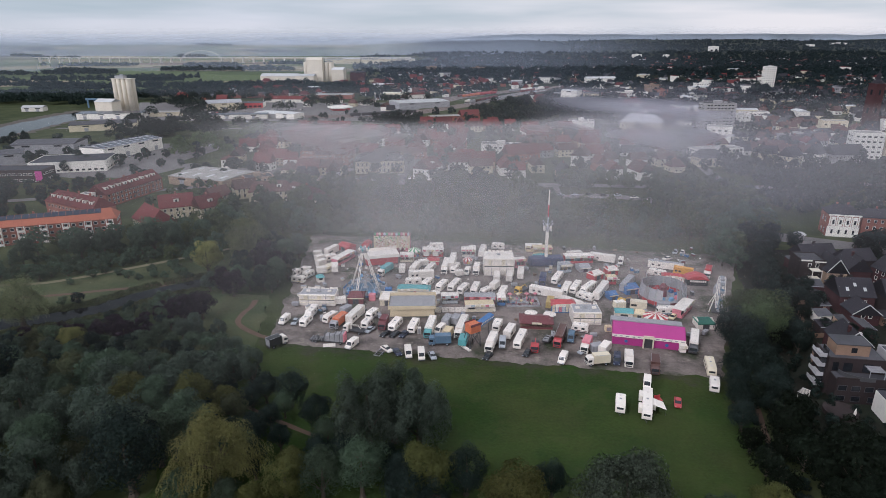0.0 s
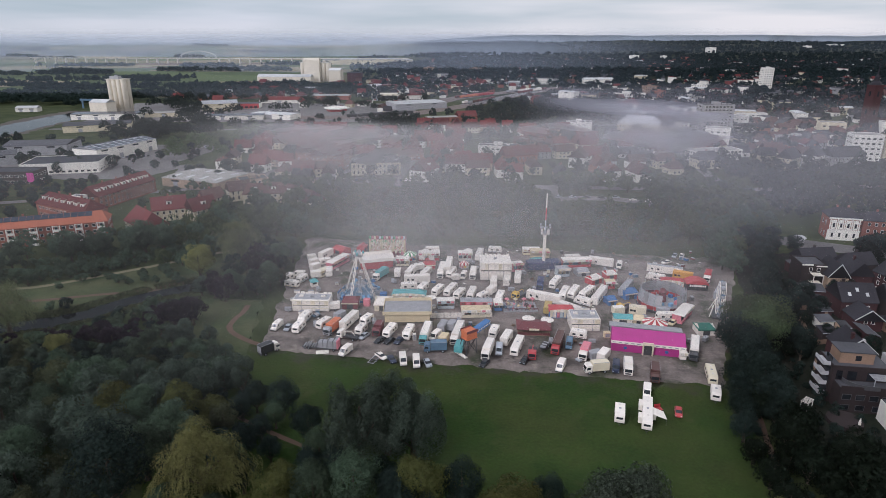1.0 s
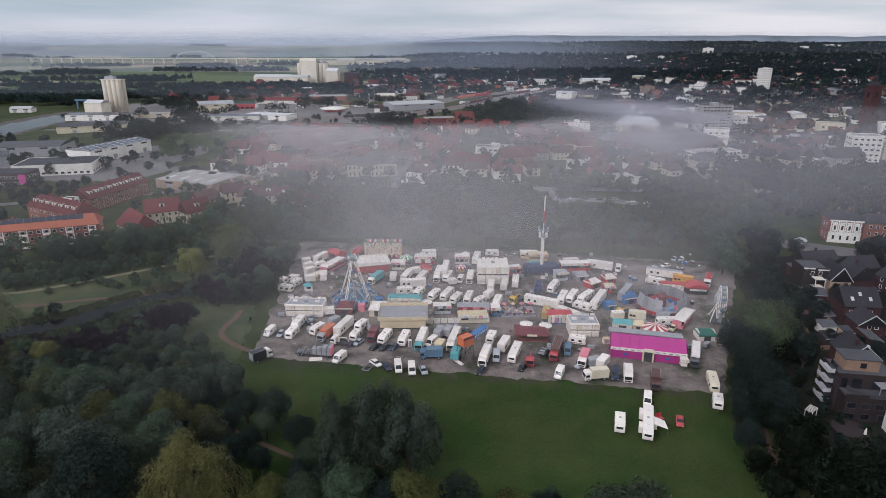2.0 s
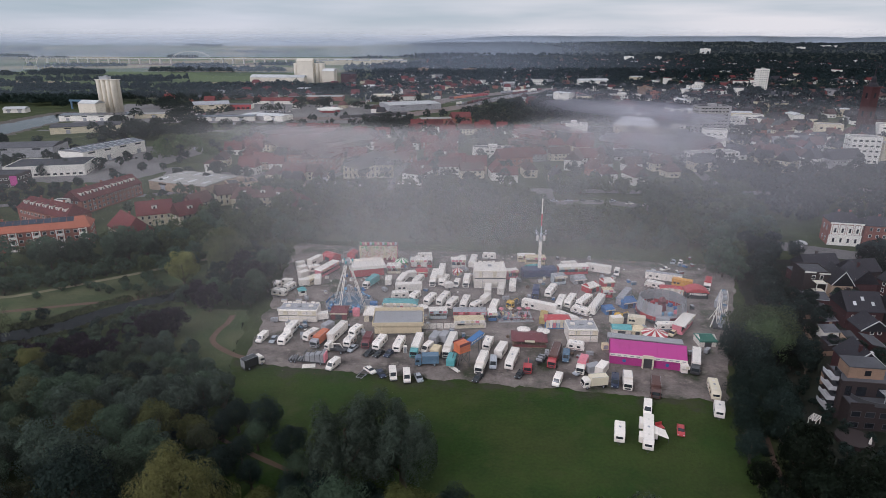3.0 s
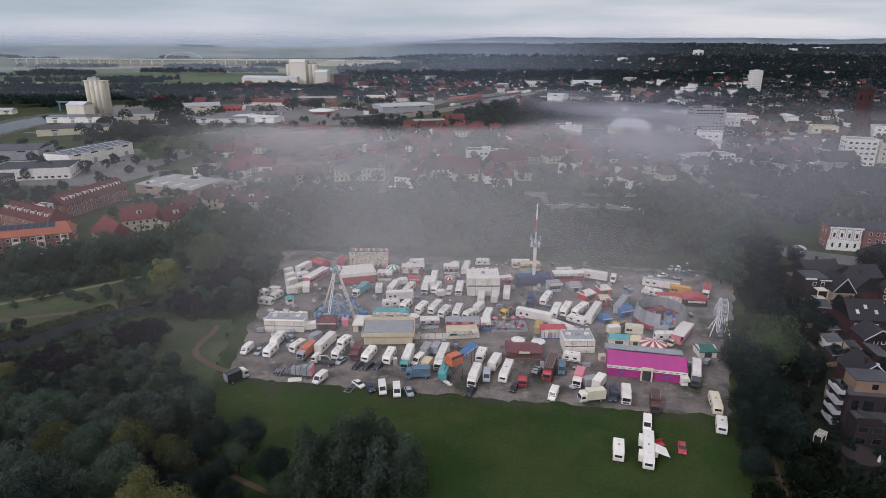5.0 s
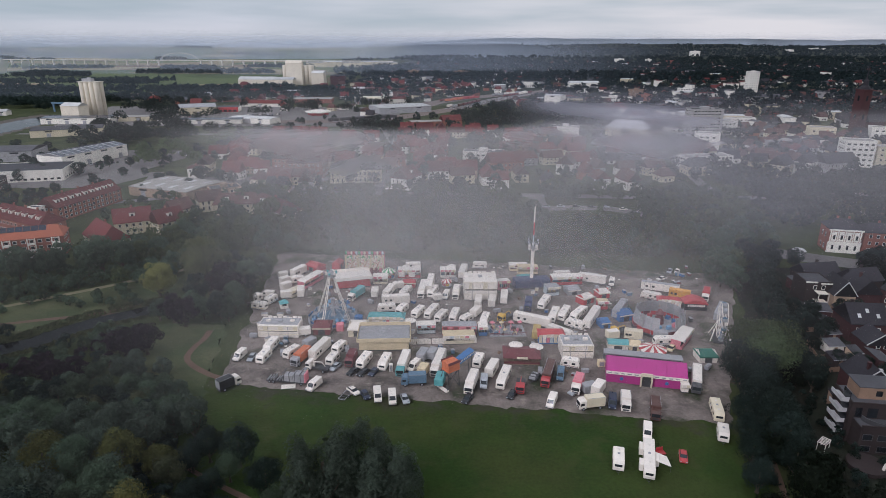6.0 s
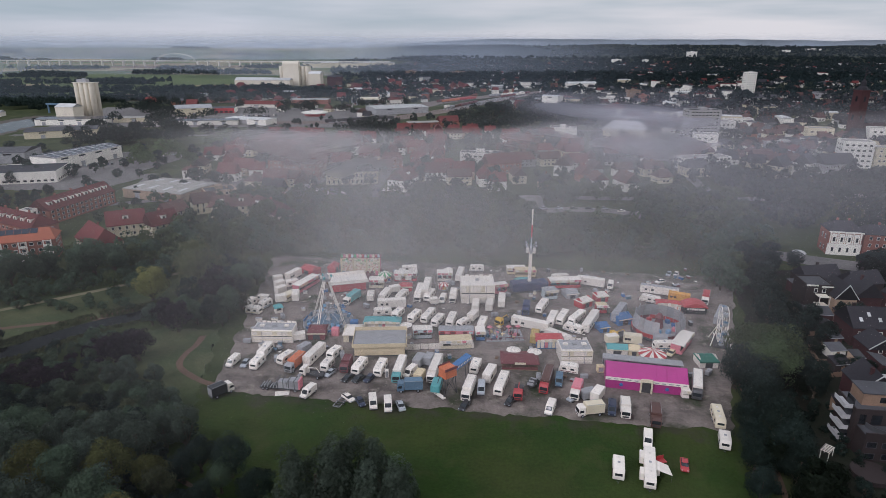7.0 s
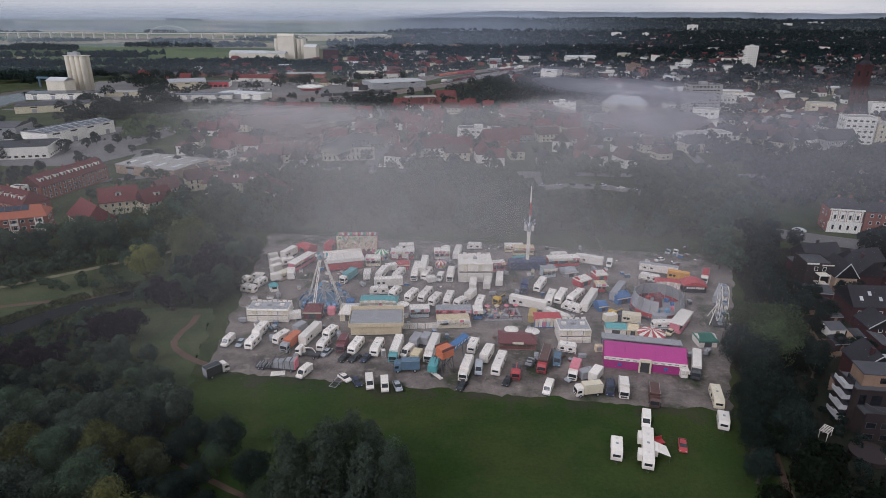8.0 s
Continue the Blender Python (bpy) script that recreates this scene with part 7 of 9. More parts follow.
def cab_parts(t, x, paint, W=2.4, H=2.9):
    """A forward-control lorry cab whose front is at x."""
    prof = [(x - 1.9, 0.55), (x, 0.55), (x, 1.35), (x - 0.18, 2.35), (x - 0.55, H), (x - 1.9, H)]
    c = part("cab", Shape().side(prof, -W / 2, W / 2, 0.08), paint, t)
    part("windscreen", Shape().add([(x + 0.01, -1.02, 1.42), (x + 0.01, 1.02, 1.42), (x - 0.15, 1.0, 2.28), (x - 0.15, -1.0, 2.28), (x - 0.1, -1.02, 1.42), (x - 0.1, 1.02, 1.42), (x - 0.27, 1.0, 2.28), (x - 0.27, -1.0, 2.28)], [(0, 1, 2, 3), (4, 7, 6, 5), (0, 4, 5, 1), (1, 5, 6, 2), (2, 6, 7, 3), (3, 7, 4, 0)]), GLASS_TINT, c)
    for sy in (-1, 1):
        a, b = sorted((sy * (W / 2 - 0.05), sy * (W / 2 + 0.012)))
        part("side_window", Shape().box(x - 1.35, x - 0.4, a, b, 1.5, 2.2), GLASS_TINT, c)
        part("mirror", Shape().box(x - 0.35, x - 0.2, min(sy * W / 2, sy * (W / 2 + 0.3)), max(sy * W / 2, sy * (W / 2 + 0.3)), 1.6, 2.1), IRON, c)
    part("grille", Shape().box(x - 0.03, x + 0.03, -0.8, 0.8, 0.75, 1.2), IRON, c)


def truck(x, y, rot, L, load, paint):
    bed = load is IRON
    t = thing("truck", x, y, 0.05, rot, (tone(paint) + " lorry with an open dark flatbed") if bed else (tone(paint) + " lorry with a " + tone(load) + " box body"), "truck", "lorries")
    h = L / 2
    cab_parts(t, h, paint)
    part("chassis", Shape().box(-h + 0.1, h - 0.3, -0.45, 0.45, 0.5, 0.85).box(-h, -h + 0.12, -1.1, 1.1, 0.4, 0.6), IRON, t)
    if bed:
        part("flatbed", Shape().box(-h, h - 2.2, -1.2, 1.2, 0.95, 1.15).box(-h, h - 2.2, -1.22, -1.16, 1.15, 1.5).box(-h, h - 2.2, 1.16, 1.22, 1.15, 1.5), IRON, t)
        part("loading_crane", Shape().box(h - 2.6, h - 2.2, -0.3, 0.3, 1.15, 2.6).tube((h - 2.4, 0, 2.6), (-h * 0.4, 0, 2.9), 0.14, 0.1).tube((-h * 0.4, 0, 2.9), (-h * 0.7, 0, 1.6), 0.1), paint, t)
    else:
        part("cargo_box", Shape().rbox(-h, h - 2.05, -1.24, 1.24, 0.95, 3.45, 0.06), load, t)
        part("rear_doors", Shape().box(-h - 0.03, -h + 0.02, -1.15, -0.02, 1.05, 3.3).box(-h - 0.03, -h + 0.02, 0.02, 1.15, 1.05, 3.3), GREY, t)
        part("roof_rail", Shape().box(-h + 0.1, h - 2.2, -1.2, -1.12, 3.44, 3.5).box(-h + 0.1, h - 2.2, 1.12, 1.2, 3.44, 3.5), GREY, t)
    wheels(t, (h - 1.1, -h + 1.3) if L < 9 else (h - 1.1, -h + 2.5, -h + 1.3), 2.4, 0.48, 0.3)
    return t


def trailer(x, y, rot, L, H, paint, roof):
    t = thing("trailer", x, y, 0.05, rot, ("long " if L > 9 else "") + tone(paint) + " box trailer of the fair", "trailer", "fair trailers")
    h = L / 2
    if H < 2:
        part("load_bed", Shape().box(-h, h, -1.2, 1.2, 0.7, 0.9), paint, t)
        for k in range(5):
            u = -h + 0.5 + k * (L - 1) / 4
            part("load", Shape().rbox(u - 0.3, u + 0.3, -0.9, rnd.uniform(0.2, 0.9), 0.9, 0.9 + rnd.uniform(0.2, 0.7), 0.04), rnd.choice((GREY, IRON, BLUEGREY)), t)
    else:
        part("box", Shape().rbox(-h, h, -1.24, 1.24, 0.75, H, 0.07), paint, t)
        part("roof_sheet", Shape().box(-h + 0.1, h - 0.1, -1.12, 1.12, H, H + 0.04), roof, t)
        for k in range(max(2, int(L / 2.2))):
            u = -h + (k + 0.5) * L / max(2, int(L / 2.2))
            part("side_rib", Shape().box(u - 0.04, u + 0.04, -1.27, 1.27, 0.85, H - 0.12), roof, t)
        part("door", Shape().box(-h * 0.2 - 0.45, -h * 0.2 + 0.45, -1.29, -1.2, 0.8, 2.7), GREY, t)
        for u in (h * 0.35, h * 0.7):
            if L > 5:
                part("window", Shape().box(u - 0.45, u + 0.45, -1.285, 1.285, 1.7, 2.4), GLASS_TINT, t)
    part("drawbar", Shape().tube((h - 0.3, -0.6, 0.65), (h + 1.1, 0, 0.6), 0.06).tube((h - 0.3, 0.6, 0.65), (h + 1.1, 0, 0.6), 0.06).tube((h + 0.9, 0, 0), (h + 0.9, 0, 0.6), 0.05), IRON, t)
    wheels(t, (-h + 1.2, -h + 2.3) if L > 6 else (-0.2,), 2.4, 0.42, 0.28)
    return t


# ---------------------------------------------------------------- booths, tents and rides
def words_of(wall, roof):
    return tone(wall) + " sides and " + tone(roof) + " roof"


def stall(x, y, rot, L, W, H, wall, roof):
    t = thing("fair_stall", x, y, 0.05, rot, "fairground stall with " + words_of(wall, roof), "stall", "fair stalls")
    h, w = L / 2, W / 2
    part("back_wall", Shape().box(-h, h, w - 0.12, w, 0.2, H).box(-h, -h + 0.12, -w + 0.5, w - 0.12, 0.2, H).box(h - 0.12, h, -w + 0.5, w - 0.12, 0.2, H), wall, t)
    part("floor_deck", Shape().box(-h, h, -w, w, 0.0, 0.2), IRON, t)
    part("counter", Shape().box(-h + 0.15, h - 0.15, -w, -w + 0.5, 0.2, 1.15), wall, t)
    part("roof", Shape().box(-h - 0.2, h + 0.2, -w - 0.5, w + 0.15, H, H + 0.3, 0, 0.18), roof, t)
    part("fascia", Shape().box(-h - 0.15, h + 0.15, -w - 0.56, -w - 0.5, H - 0.55, H + 0.5), rnd.choice((wall, WHITE, roof)), t)
    n = max(2, int(L / 1.5))
    for i in range(n):
        u = -h + (i + 0.5) * L / n
        part("sign_panel", Shape().box(u - L / n * 0.38, u + L / n * 0.38, -w - 0.6, -w - 0.561, H - 0.4, H + 0.35), rnd.choice((CREAM, WHITE, PINK, SAND, MAROON, PINK, GLASSY)), t)
    for i in range(4):
        u = -h + 0.08 + i * (L - 0.16) / 3
        part("post", Shape().box(u - 0.05, u + 0.05, -w + 0.5, -w + 0.6, 1.15, H), WHITE, t)
    for i in range(3):
        u = -h + (i + 0.5) * L / 3
        part("goods", Shape().rbox(u - L / 9, u + L / 9, w - 0.7, w - 0.15, 0.2, 0.2 + H * 0.5, 0.05), rnd.choice((MAROON, BLUEGREY, SAND, PINK, BROWN, SAND)), t)
    return t


def tent(x, y, rot, L, W, H, wall, roof):
    t = thing("market_tent", x, y, 0.05, rot, "tent with " + words_of(wall, roof), "tent", "tents")
    h, w, e = L / 2, W / 2, H * 0.68
    part("canvas_wall", gable_walls(L, W, e, H - e), wall, t)
    part("canopy", gable_roof(L, W, e, H - e, 0.25, 0.06, min(h * 0.5, 1.6) if L < W * 1.6 else 0.0), roof, t)
    part("valance", Shape().box(-h - 0.28, h + 0.28, -w - 0.3, -w - 0.26, e - 0.45, e - 0.08), rnd.choice((WHITE, roof, CREAM)), t)
    part("opening", Shape().box(-h * 0.4, h * 0.4, -w - 0.03, -w + 0.02, 0.05, e - 0.5), IRON, t)
    return t


def pavilion(x, y, rot, L, W, H, wall, roof):
    """A big flat-roofed ride hall: rounded corners, deep cladding below the roof, open floor within."""
    t = thing("bumper_car_hall", x, y, 0.05, rot, "ride hall with " + words_of(wall, roof), "fair ride")
    h, w = L / 2, W / 2
    part("floor_deck", Shape().box(-h, h, -w, w, 0, 0.4), IRON, t)
    for sx in (-1, 0, 1):
        for sy in (-1, 1):
            part("column", Shape().box(sx * (h - 0.3) - 0.12, sx * (h - 0.3) + 0.12, sy * (w - 0.3) - 0.12, sy * (w - 0.3) + 0.12, 0.4, H - 0.5), WHITE, t)
    part("front_cladding", Shape().box(-h, h, -w - 0.12, -w, 0.4, H - 0.6), wall, t)
    part("end_cladding", Shape().box(-h - 0.12, -h, -w, w, 0.4, H - 0.6).box(h, h + 0.12, -w, w, 0.4, H - 0.6), wall, t)
    part("roof", Shape().rbox(-h - 0.6, h + 0.6, -w - 0.6, w + 0.6, H - 0.6, H - 0.1, 0.3), roof, t)
    part("parapet", Shape().box(-h - 0.65, h + 0.65, -w - 0.75, -w - 0.62, H - 0.9, H + 0.35).box(-h - 0.75, -h - 0.62, -w - 0.6, w + 0.6, H - 0.9, H + 0.2).box(h + 0.62, h + 0.75, -w - 0.6, w + 0.6, H - 0.9, H + 0.2).box(-h - 0.65, h + 0.65, w + 0.62, w + 0.75, H - 0.9, H + 0.9), wall if roof is GREY else roof, t)
    n = int(L / 2.2)
    for i in range(n):
        u = -h + (i + 0.5) * L / n
        part("cladding_panel", Shape().box(u - L / n * 0.46, u + L / n * 0.46, -w - 0.19, -w - 0.121, 0.7, H - 1.2), wall, t)
        part("roof_seam", Shape().box(u - 0.05, u + 0.05, -w - 0.3, w + 0.3, H - 0.1, H - 0.02), GREY, t)
    return t


def long_booth(x, y, rot, L, W, H, wall, roof):
    t = thing("game_booth", x, y, 0.05, rot, "closed game booth with " + words_of(wall, roof), "booth", "fair booths")
    h, w = L / 2, W / 2
    part("body", Shape().rbox(-h, h, -w, w, 0.15, H, 0.1), wall, t)
    part("roof", Shape().box(-h + 0.3, h - 0.3, -w + 0.9, w - 0.2, H, H + 0.1), roof, t)
    part("awning_flap", Shape().box(-h + 0.2, h - 0.2, -w - 0.14, -w - 0.02, H * 0.18, H * 0.5), WHITE, t)
    for z in (0.30, 0.60, 0.95):
        part("front_ledge", Shape().box(-h - 0.05, h + 0.05, -w - 0.24, -w - 0.02, H * z, H * z + 0.12), CREAM, t)
    for i in range(5):
        u = -h + 0.1 + i * (L - 0.2) / 4
        part("front_post", Shape().box(u - 0.08, u + 0.08, -w - 0.2, -w - 0.02, 0.2, H * 0.95), GREY if i % 2 else WHITE, t)
    # Solid dark strip above the flap, coloured like the shade in a gap.
    part("shadow_gap", Shape().box(-h + 0.2, h - 0.2, -w - 0.03, -w + 0.02, H * 0.52, H * 0.58), IRON, t)
    n = int(L / 1.6)
    for i in range(n):
        u = -h + (i + 0.5) * L / n
        part("crest", Shape().box(u - 0.7, u + 0.7, w - 0.3, w - 0.12, H, H + 0.35 + 0.5 * abs(math.sin(i * 1.9)), 0, 0.05), WHITE, t)
        part("front_panel", Shape().box(u - L / n * 0.45, u + L / n * 0.45, -w - 0.06, -w - 0.005, H * 0.62, H * 0.94), CREAM if i % 3 == 1 else WHITE, t)
    for i in range(3):
        u = -h * 0.6 + i * h * 0.6
        part("roof_case", Shape().rbox(u - 0.7, u + 0.7, -0.3, 0.9, H + 0.1, H + 0.6, 0.05), GREY if i % 2 else WHITE, t)
    return t


def ornate_booth(x, y, rot, L, W, H, wall, roof):
    """A booth with a coloured hipped roof and a scalloped, panelled front."""
    t = thing("ornate_booth", x, y, 0.05, rot, "ornate fair booth with " + words_of(wall, roof), "booth", "fair booths")
    h, w, e = L / 2, W / 2, H * 0.72
    part("body", Shape().box(-h, h, -w, w, 0.1, e), wall, t)
    part("roof", gable_roof(L, W, e, H - e, 0.4, 0.1, 1.6), roof, t)
    n = max(4, int(L / 1.1))
    for i in range(n):
        u = -h + (i + 0.5) * L / n
        k = 0.35 + 0.35 * math.sin(math.pi * (i + 0.5) / n)
        part("crest", Shape().box(u - L / n * 0.5, u + L / n * 0.5, -w - 0.5, -w - 0.42, e - 0.35, e + k, 0, 0.03), WHITE if i % 2 else CREAM, t)
        part("front_panel", Shape().box(u - L / n * 0.42, u + L / n * 0.42, -w - 0.07, -w - 0.005, 0.4, e - 0.5), rnd.choice((WHITE, CREAM, WHITE, PINK, GLASSY)), t)
    return t


def signed_booth(x, y, rot, L, W, H, wall, roof):
    t = thing("snack_booth", x, y, 0.05, rot, "snack booth with arched red roof and dark sign front", "booth", "fair booths")
    h, w = L / 2, W / 2
    part("body", Shape().box(-h, h, -w, w, 0.1, H * 0.75), wall, t)
    pts = [(-h - 0.3 + (L + 0.6) * i / 10, H * 0.75 + (H * 0.38) * math.sin(math.pi * i / 10)) for i in range(11)]
    prof = pts[::-1] + [(-h - 0.3, H * 0.70), (h + 0.3, H * 0.70)]
    part("arched_roof", Shape().side(prof, -w - 0.4, w + 0.2, 0.0), roof, t)
    sign = part("sign_board", Shape().box(-h * 0.85, h * 0.85, -w - 0.55, -w - 0.42, H * 0.42, H * 0.74), BLACKISH, t)
    for i in range(8):
        u = -h * 0.7 + i * h * 1.4 / 7
        part("sign_bar", Shape().box(u - 0.28, u + 0.28, -w - 0.59, -w - 0.551, H * 0.48, H * 0.68), WHITE, sign)
    return t


def beer_garden(x, y, rot, L, W, H, wall, roof):
    t = thing("beer_hut", x, y, 0.05, rot, "open wooden beer hut with a maroon pitched roof", "beer garden")
    h, w, e = L / 2, W / 2, H * 0.7
    part("floor_deck", Shape().box(-h, h, -w, w, 0, 0.2), TIMBER, t)
    part("roof", gable_roof(L, W, e, H - e, 0.4, 0.14, 2.0), roof, t)
    for i in range(5):
        u = -h + 0.2 + i * (L - 0.4) / 4
        for sy in (-1, 1):
            part("post", Shape().box(u - 0.09, u + 0.09, sy * (w - 0.2) - 0.09, sy * (w - 0.2) + 0.09, 0.2, e), TIMBER, t)
    part("railing", Shape().box(-h, h, -w, -w + 0.08, 0.9, 1.05).box(-h, h, -w, -w + 0.06, 0.25, 0.75), MAROON, t)
    part("bar_counter", Shape().box(-h * 0.7, h * 0.7, -0.4, 0.4, 0.2, 1.25), BROWN, t)
    part("back_wall", Shape().box(-h, h, w - 0.1, w, 0.2, e), wall, t)
    part("sign_board", Shape().box(-h * 0.3, h * 0.3, -w - 0.5, -w - 0.44, e - 0.2, e + 0.5), CREAM, t)
    return t


def open_ride(x, y, rot, L, W, H, wall, roof):
    """A low children's ride: a deck with a rail and many small coloured cars."""
    t = thing("children_ride", x, y, 0.05, rot, "low children's ride with many small coloured cars", "fair ride")
    h, w = L / 2, W / 2
    part("deck", Shape().rbox(-h, h, -w, w, 0, 0.45, 0.15), GREY, t)
    for sy in (-1, 1):
        rail = Shape()
        for k in range(9):
            u = -h + 0.1 + k * (L - 0.2) / 8
            rail.box(u - 0.05, u + 0.05, sy * (w - 0.08) - 0.05, sy * (w - 0.08) + 0.05, 0.45, 1.35)
        rail.box(-h, h, sy * (w - 0.08) - 0.03, sy * (w - 0.08) + 0.03, 1.25, 1.4).box(-h, h, sy * (w - 0.08) - 0.02, sy * (w - 0.08) + 0.02, 0.8, 0.9)
        part("railing", rail, MAROON, t)
    for i in range(46):
        u, v = rnd.uniform(-h + 0.8, h - 0.8), rnd.uniform(-w + 0.9, w - 0.9)
        q = rnd.uniform(0.22, 0.45)
        part("ride_car", Shape().rbox(-q * 1.6, q * 1.6, -q, q, 0.45, 0.75 + rnd.uniform(0, 0.8), 0.1).tube((0, 0, 0.6), (q, 0, 1.7 + q), 0.06, 0.04, 5), rnd.choice((GREY, MAROON, GREY, IRON, SAND, SILVER, PINK, BROWN, BLUEGREY)), t, "", pose(u, v, 0, 0, 0, rnd.uniform(0, 180)))
    for i in range(4):
        u = -h * 0.75 + i * h * 0.5
        part("light_mast", Shape().tube((u, 0, 0.5), (u, 0, 3.4), 0.07).turn([(0.05, 3.4), (0.9, 3.3), (0.05, 3.9)], 10, u, 0), rnd.choice((SAND, GREY, PINK)), t)
    return t


def stage_trailer(x, y, rot, L, W, H, wall, roof):
    t = thing("low_loader", x, y, 0.05, rot, "grey low-loader trailer stacked with ride parts", "trailer")
    h, w = L / 2, W / 2
    part("load_bed", Shape().box(-h, h, -1.3, 1.3, 0.6, 0.85), IRON, t)
    wheels(t, (-h + 1.0, -h + 2.1, h - 1.4), 2.6, 0.42, 0.28)
    part("container", Shape().rbox(-h * 0.1, h * 0.35, -1.1, 1.1, 0.85, 2.7, 0.05), GREY, t)
    part("container", Shape().rbox(h * 0.38, h * 0.92, -1.2, 1.2, 0.85, 3.3, 0.05), GREY, t)
    part("panel_stack", Shape().box(h * 0.93, h, -1.25, 1.25, 0.85, 3.5), PINK, t)
    for k in range(6):
        u = -h * 0.9 + k * h * 0.15
        part("stacked_frame", Shape().box(u - 0.1, u + 0.1, -1.2, 1.2, 0.85, 1.2 + 0.25 * (k % 3)), GREY, t)
    for k in range(4):
        u = -h * 0.1 + k * h * 0.28
        part("roof_beam", Shape().box(u - 0.08, u + 0.08, -1.5, 1.7, 3.3, 3.45), IRON, t)
        part("roof_post", Shape().box(u - 0.06, u + 0.06, -1.25, -1.13, 0.85, 3.3), IRON, t)
    return t


def kiosk(x, y, s, paint):
    t = thing("kiosk", x, y, 0.05, 25, "small white kiosk with a " + tone(paint) + " roof", "kiosk", "kiosks")
    h = s / 2
    part("body", Shape().box(-h, h, -h, h, 0, 2.1), WHITE, t)
    part("hatch", Shape().box(-h * 0.6, h * 0.6, -h - 0.03, -h + 0.02, 1.0, 1.8), WINDOW_DARK, t)
    part("roof", gable_roof(s, s, 2.1, 0.9, 0.3, 0.08, h), paint, t)


def parasol(x, y, r, paint, hgt):
    t = thing("parasol", x, y, 0.05, 0, "large white round parasol over tables", "parasol", "parasols")
    part("pole", Shape().tube((0, 0, 0), (0, 0, hgt), 0.05), IRON, t)
    part("canopy", Shape().turn([(r, hgt - 0.75), (r * 0.97, hgt - 0.6), (r * 0.5, hgt - 0.3), (0.06, hgt)], 10), paint, t)


def children_carousel(x, y, r, paint, other, hgt):
    t = thing("carousel", x, y, 0.05, 10, "small round carousel with a striped " + tone(paint) + " and white roof", "carousel", "carousels")
    part("platform", Shape().turn([(r, 0), (r, 0.3), (r - 0.1, 0.35)], 20), GREY, t)
    part("centre_post", Shape().turn([(r * 0.22, 0.35), (r * 0.22, hgt - 0.4)], 10), other, t)
    n = 16
    for i in range(n):
        a, b = 2 * math.pi * i / n, 2 * math.pi * (i + 1) / n
        ca, sa, cb, sb = math.cos(a), math.sin(a), math.cos(b), math.sin(b)
        e, top = hgt * 0.66, hgt
        s = Shape()
        s.add([(ca * r * 1.08, sa * r * 1.08, e - 0.4), (cb * r * 1.08, sb * r * 1.08, e - 0.4), (cb * r * 1.1, sb * r * 1.1, e), (ca * r * 1.1, sa * r * 1.1, e), (cb * 0.1, sb * 0.1, top), (ca * 0.1, sa * 0.1, top)], [(0, 1, 2, 3), (3, 2, 4, 5), (1, 0, 5, 4)])
        part("roof_gore", s, paint if i % 2 else other, t)
    for i in range(8):
        a = 2 * math.pi * i / 8
        part("mount", Shape().rbox(-0.5, 0.5, -0.25, 0.25, 0.36, 1.3, 0.1), rnd.choice((RED, YELLOW, BLUE, WHITE, PINK)), t, "", pose(math.cos(a) * r * 0.75, math.sin(a) * r * 0.75, 0, 0, 0, math.degrees(a) + 90))
        part("post", Shape().tube((math.cos(a) * r, math.sin(a) * r, 0.3), (math.cos(a) * r, math.sin(a) * r, hgt * 0.66 - 0.2), 0.05), WHITE, t)
    return t


def flatbed_frame(x, y, rot):
    t = thing("car_trailer", x, y, 0.03, rot, "empty grey car trailer on the grass", "trailer")
    part("frame", Shape().box(-2.3, 2.3, -1.0, -0.85, 0.45, 0.55).box(-2.3, 2.3, 0.85, 1.0, 0.45, 0.55).box(-2.3, -2.15, -0.85, 0.85, 0.45, 0.55).box(2.15, 2.3, -0.85, 0.85, 0.45, 0.55), GREY, t)
    for k in range(5):
        part("slat", Shape().box(-1.9 + k * 0.9, -1.6 + k * 0.9, -0.85, 0.85, 0.47, 0.53), IRON, t)
    part("drawbar", Shape().tube((2.3, 0, 0.5), (3.5, 0, 0.45), 0.05).tube((3.4, 0, 0), (3.4, 0, 0.45), 0.05), IRON, t)
    wheels(t, (-0.4, 0.4), 2.2, 0.3, 0.18)


def ground_board(x, y, rot):
    t = thing("folded_awning", x, y, 0.02, rot, "white folded panel lying on the grass edge", "panel")
    part("panel", Shape().box(-1.9, 1.9, -1.1, 1.1, 0.12, 0.2), WHITE, t)
    part("panel", Shape().box(-1.7, 1.7, -0.9, 0.9, 0.0, 0.12), GREY, t)


def portable_toilet(x, y):
    t = thing("portable_toilet", x, y, 0.05, 8, "white portable toilet cabin beside a caravan", "toilet cabin")
    part("cabin", Shape().rbox(-0.55, 0.55, -0.55, 0.55, 0, 2.2, 0.08), WHITE, t)
    part("door", Shape().box(-0.4, 0.4, -0.58, -0.54, 0.1, 1.95), GREY, t)


def crate_cabinet(x, y):
    t = thing("switch_cabinet", x, y, 0.05, 4, "sand-coloured power distribution cabinet with grey doors", "cabinet")
    part("case", Shape().rbox(-1.0, 1.0, -0.8, 0.8, 0.1, 2.0, 0.06), SAND, t)
    part("door", Shape().box(-0.7, 0.7, -0.83, -0.79, 0.4, 1.7), GREY, t)
    part("base", Shape().box(-0.9, 0.9, -0.7, 0.7, 0, 0.1), IRON, t)


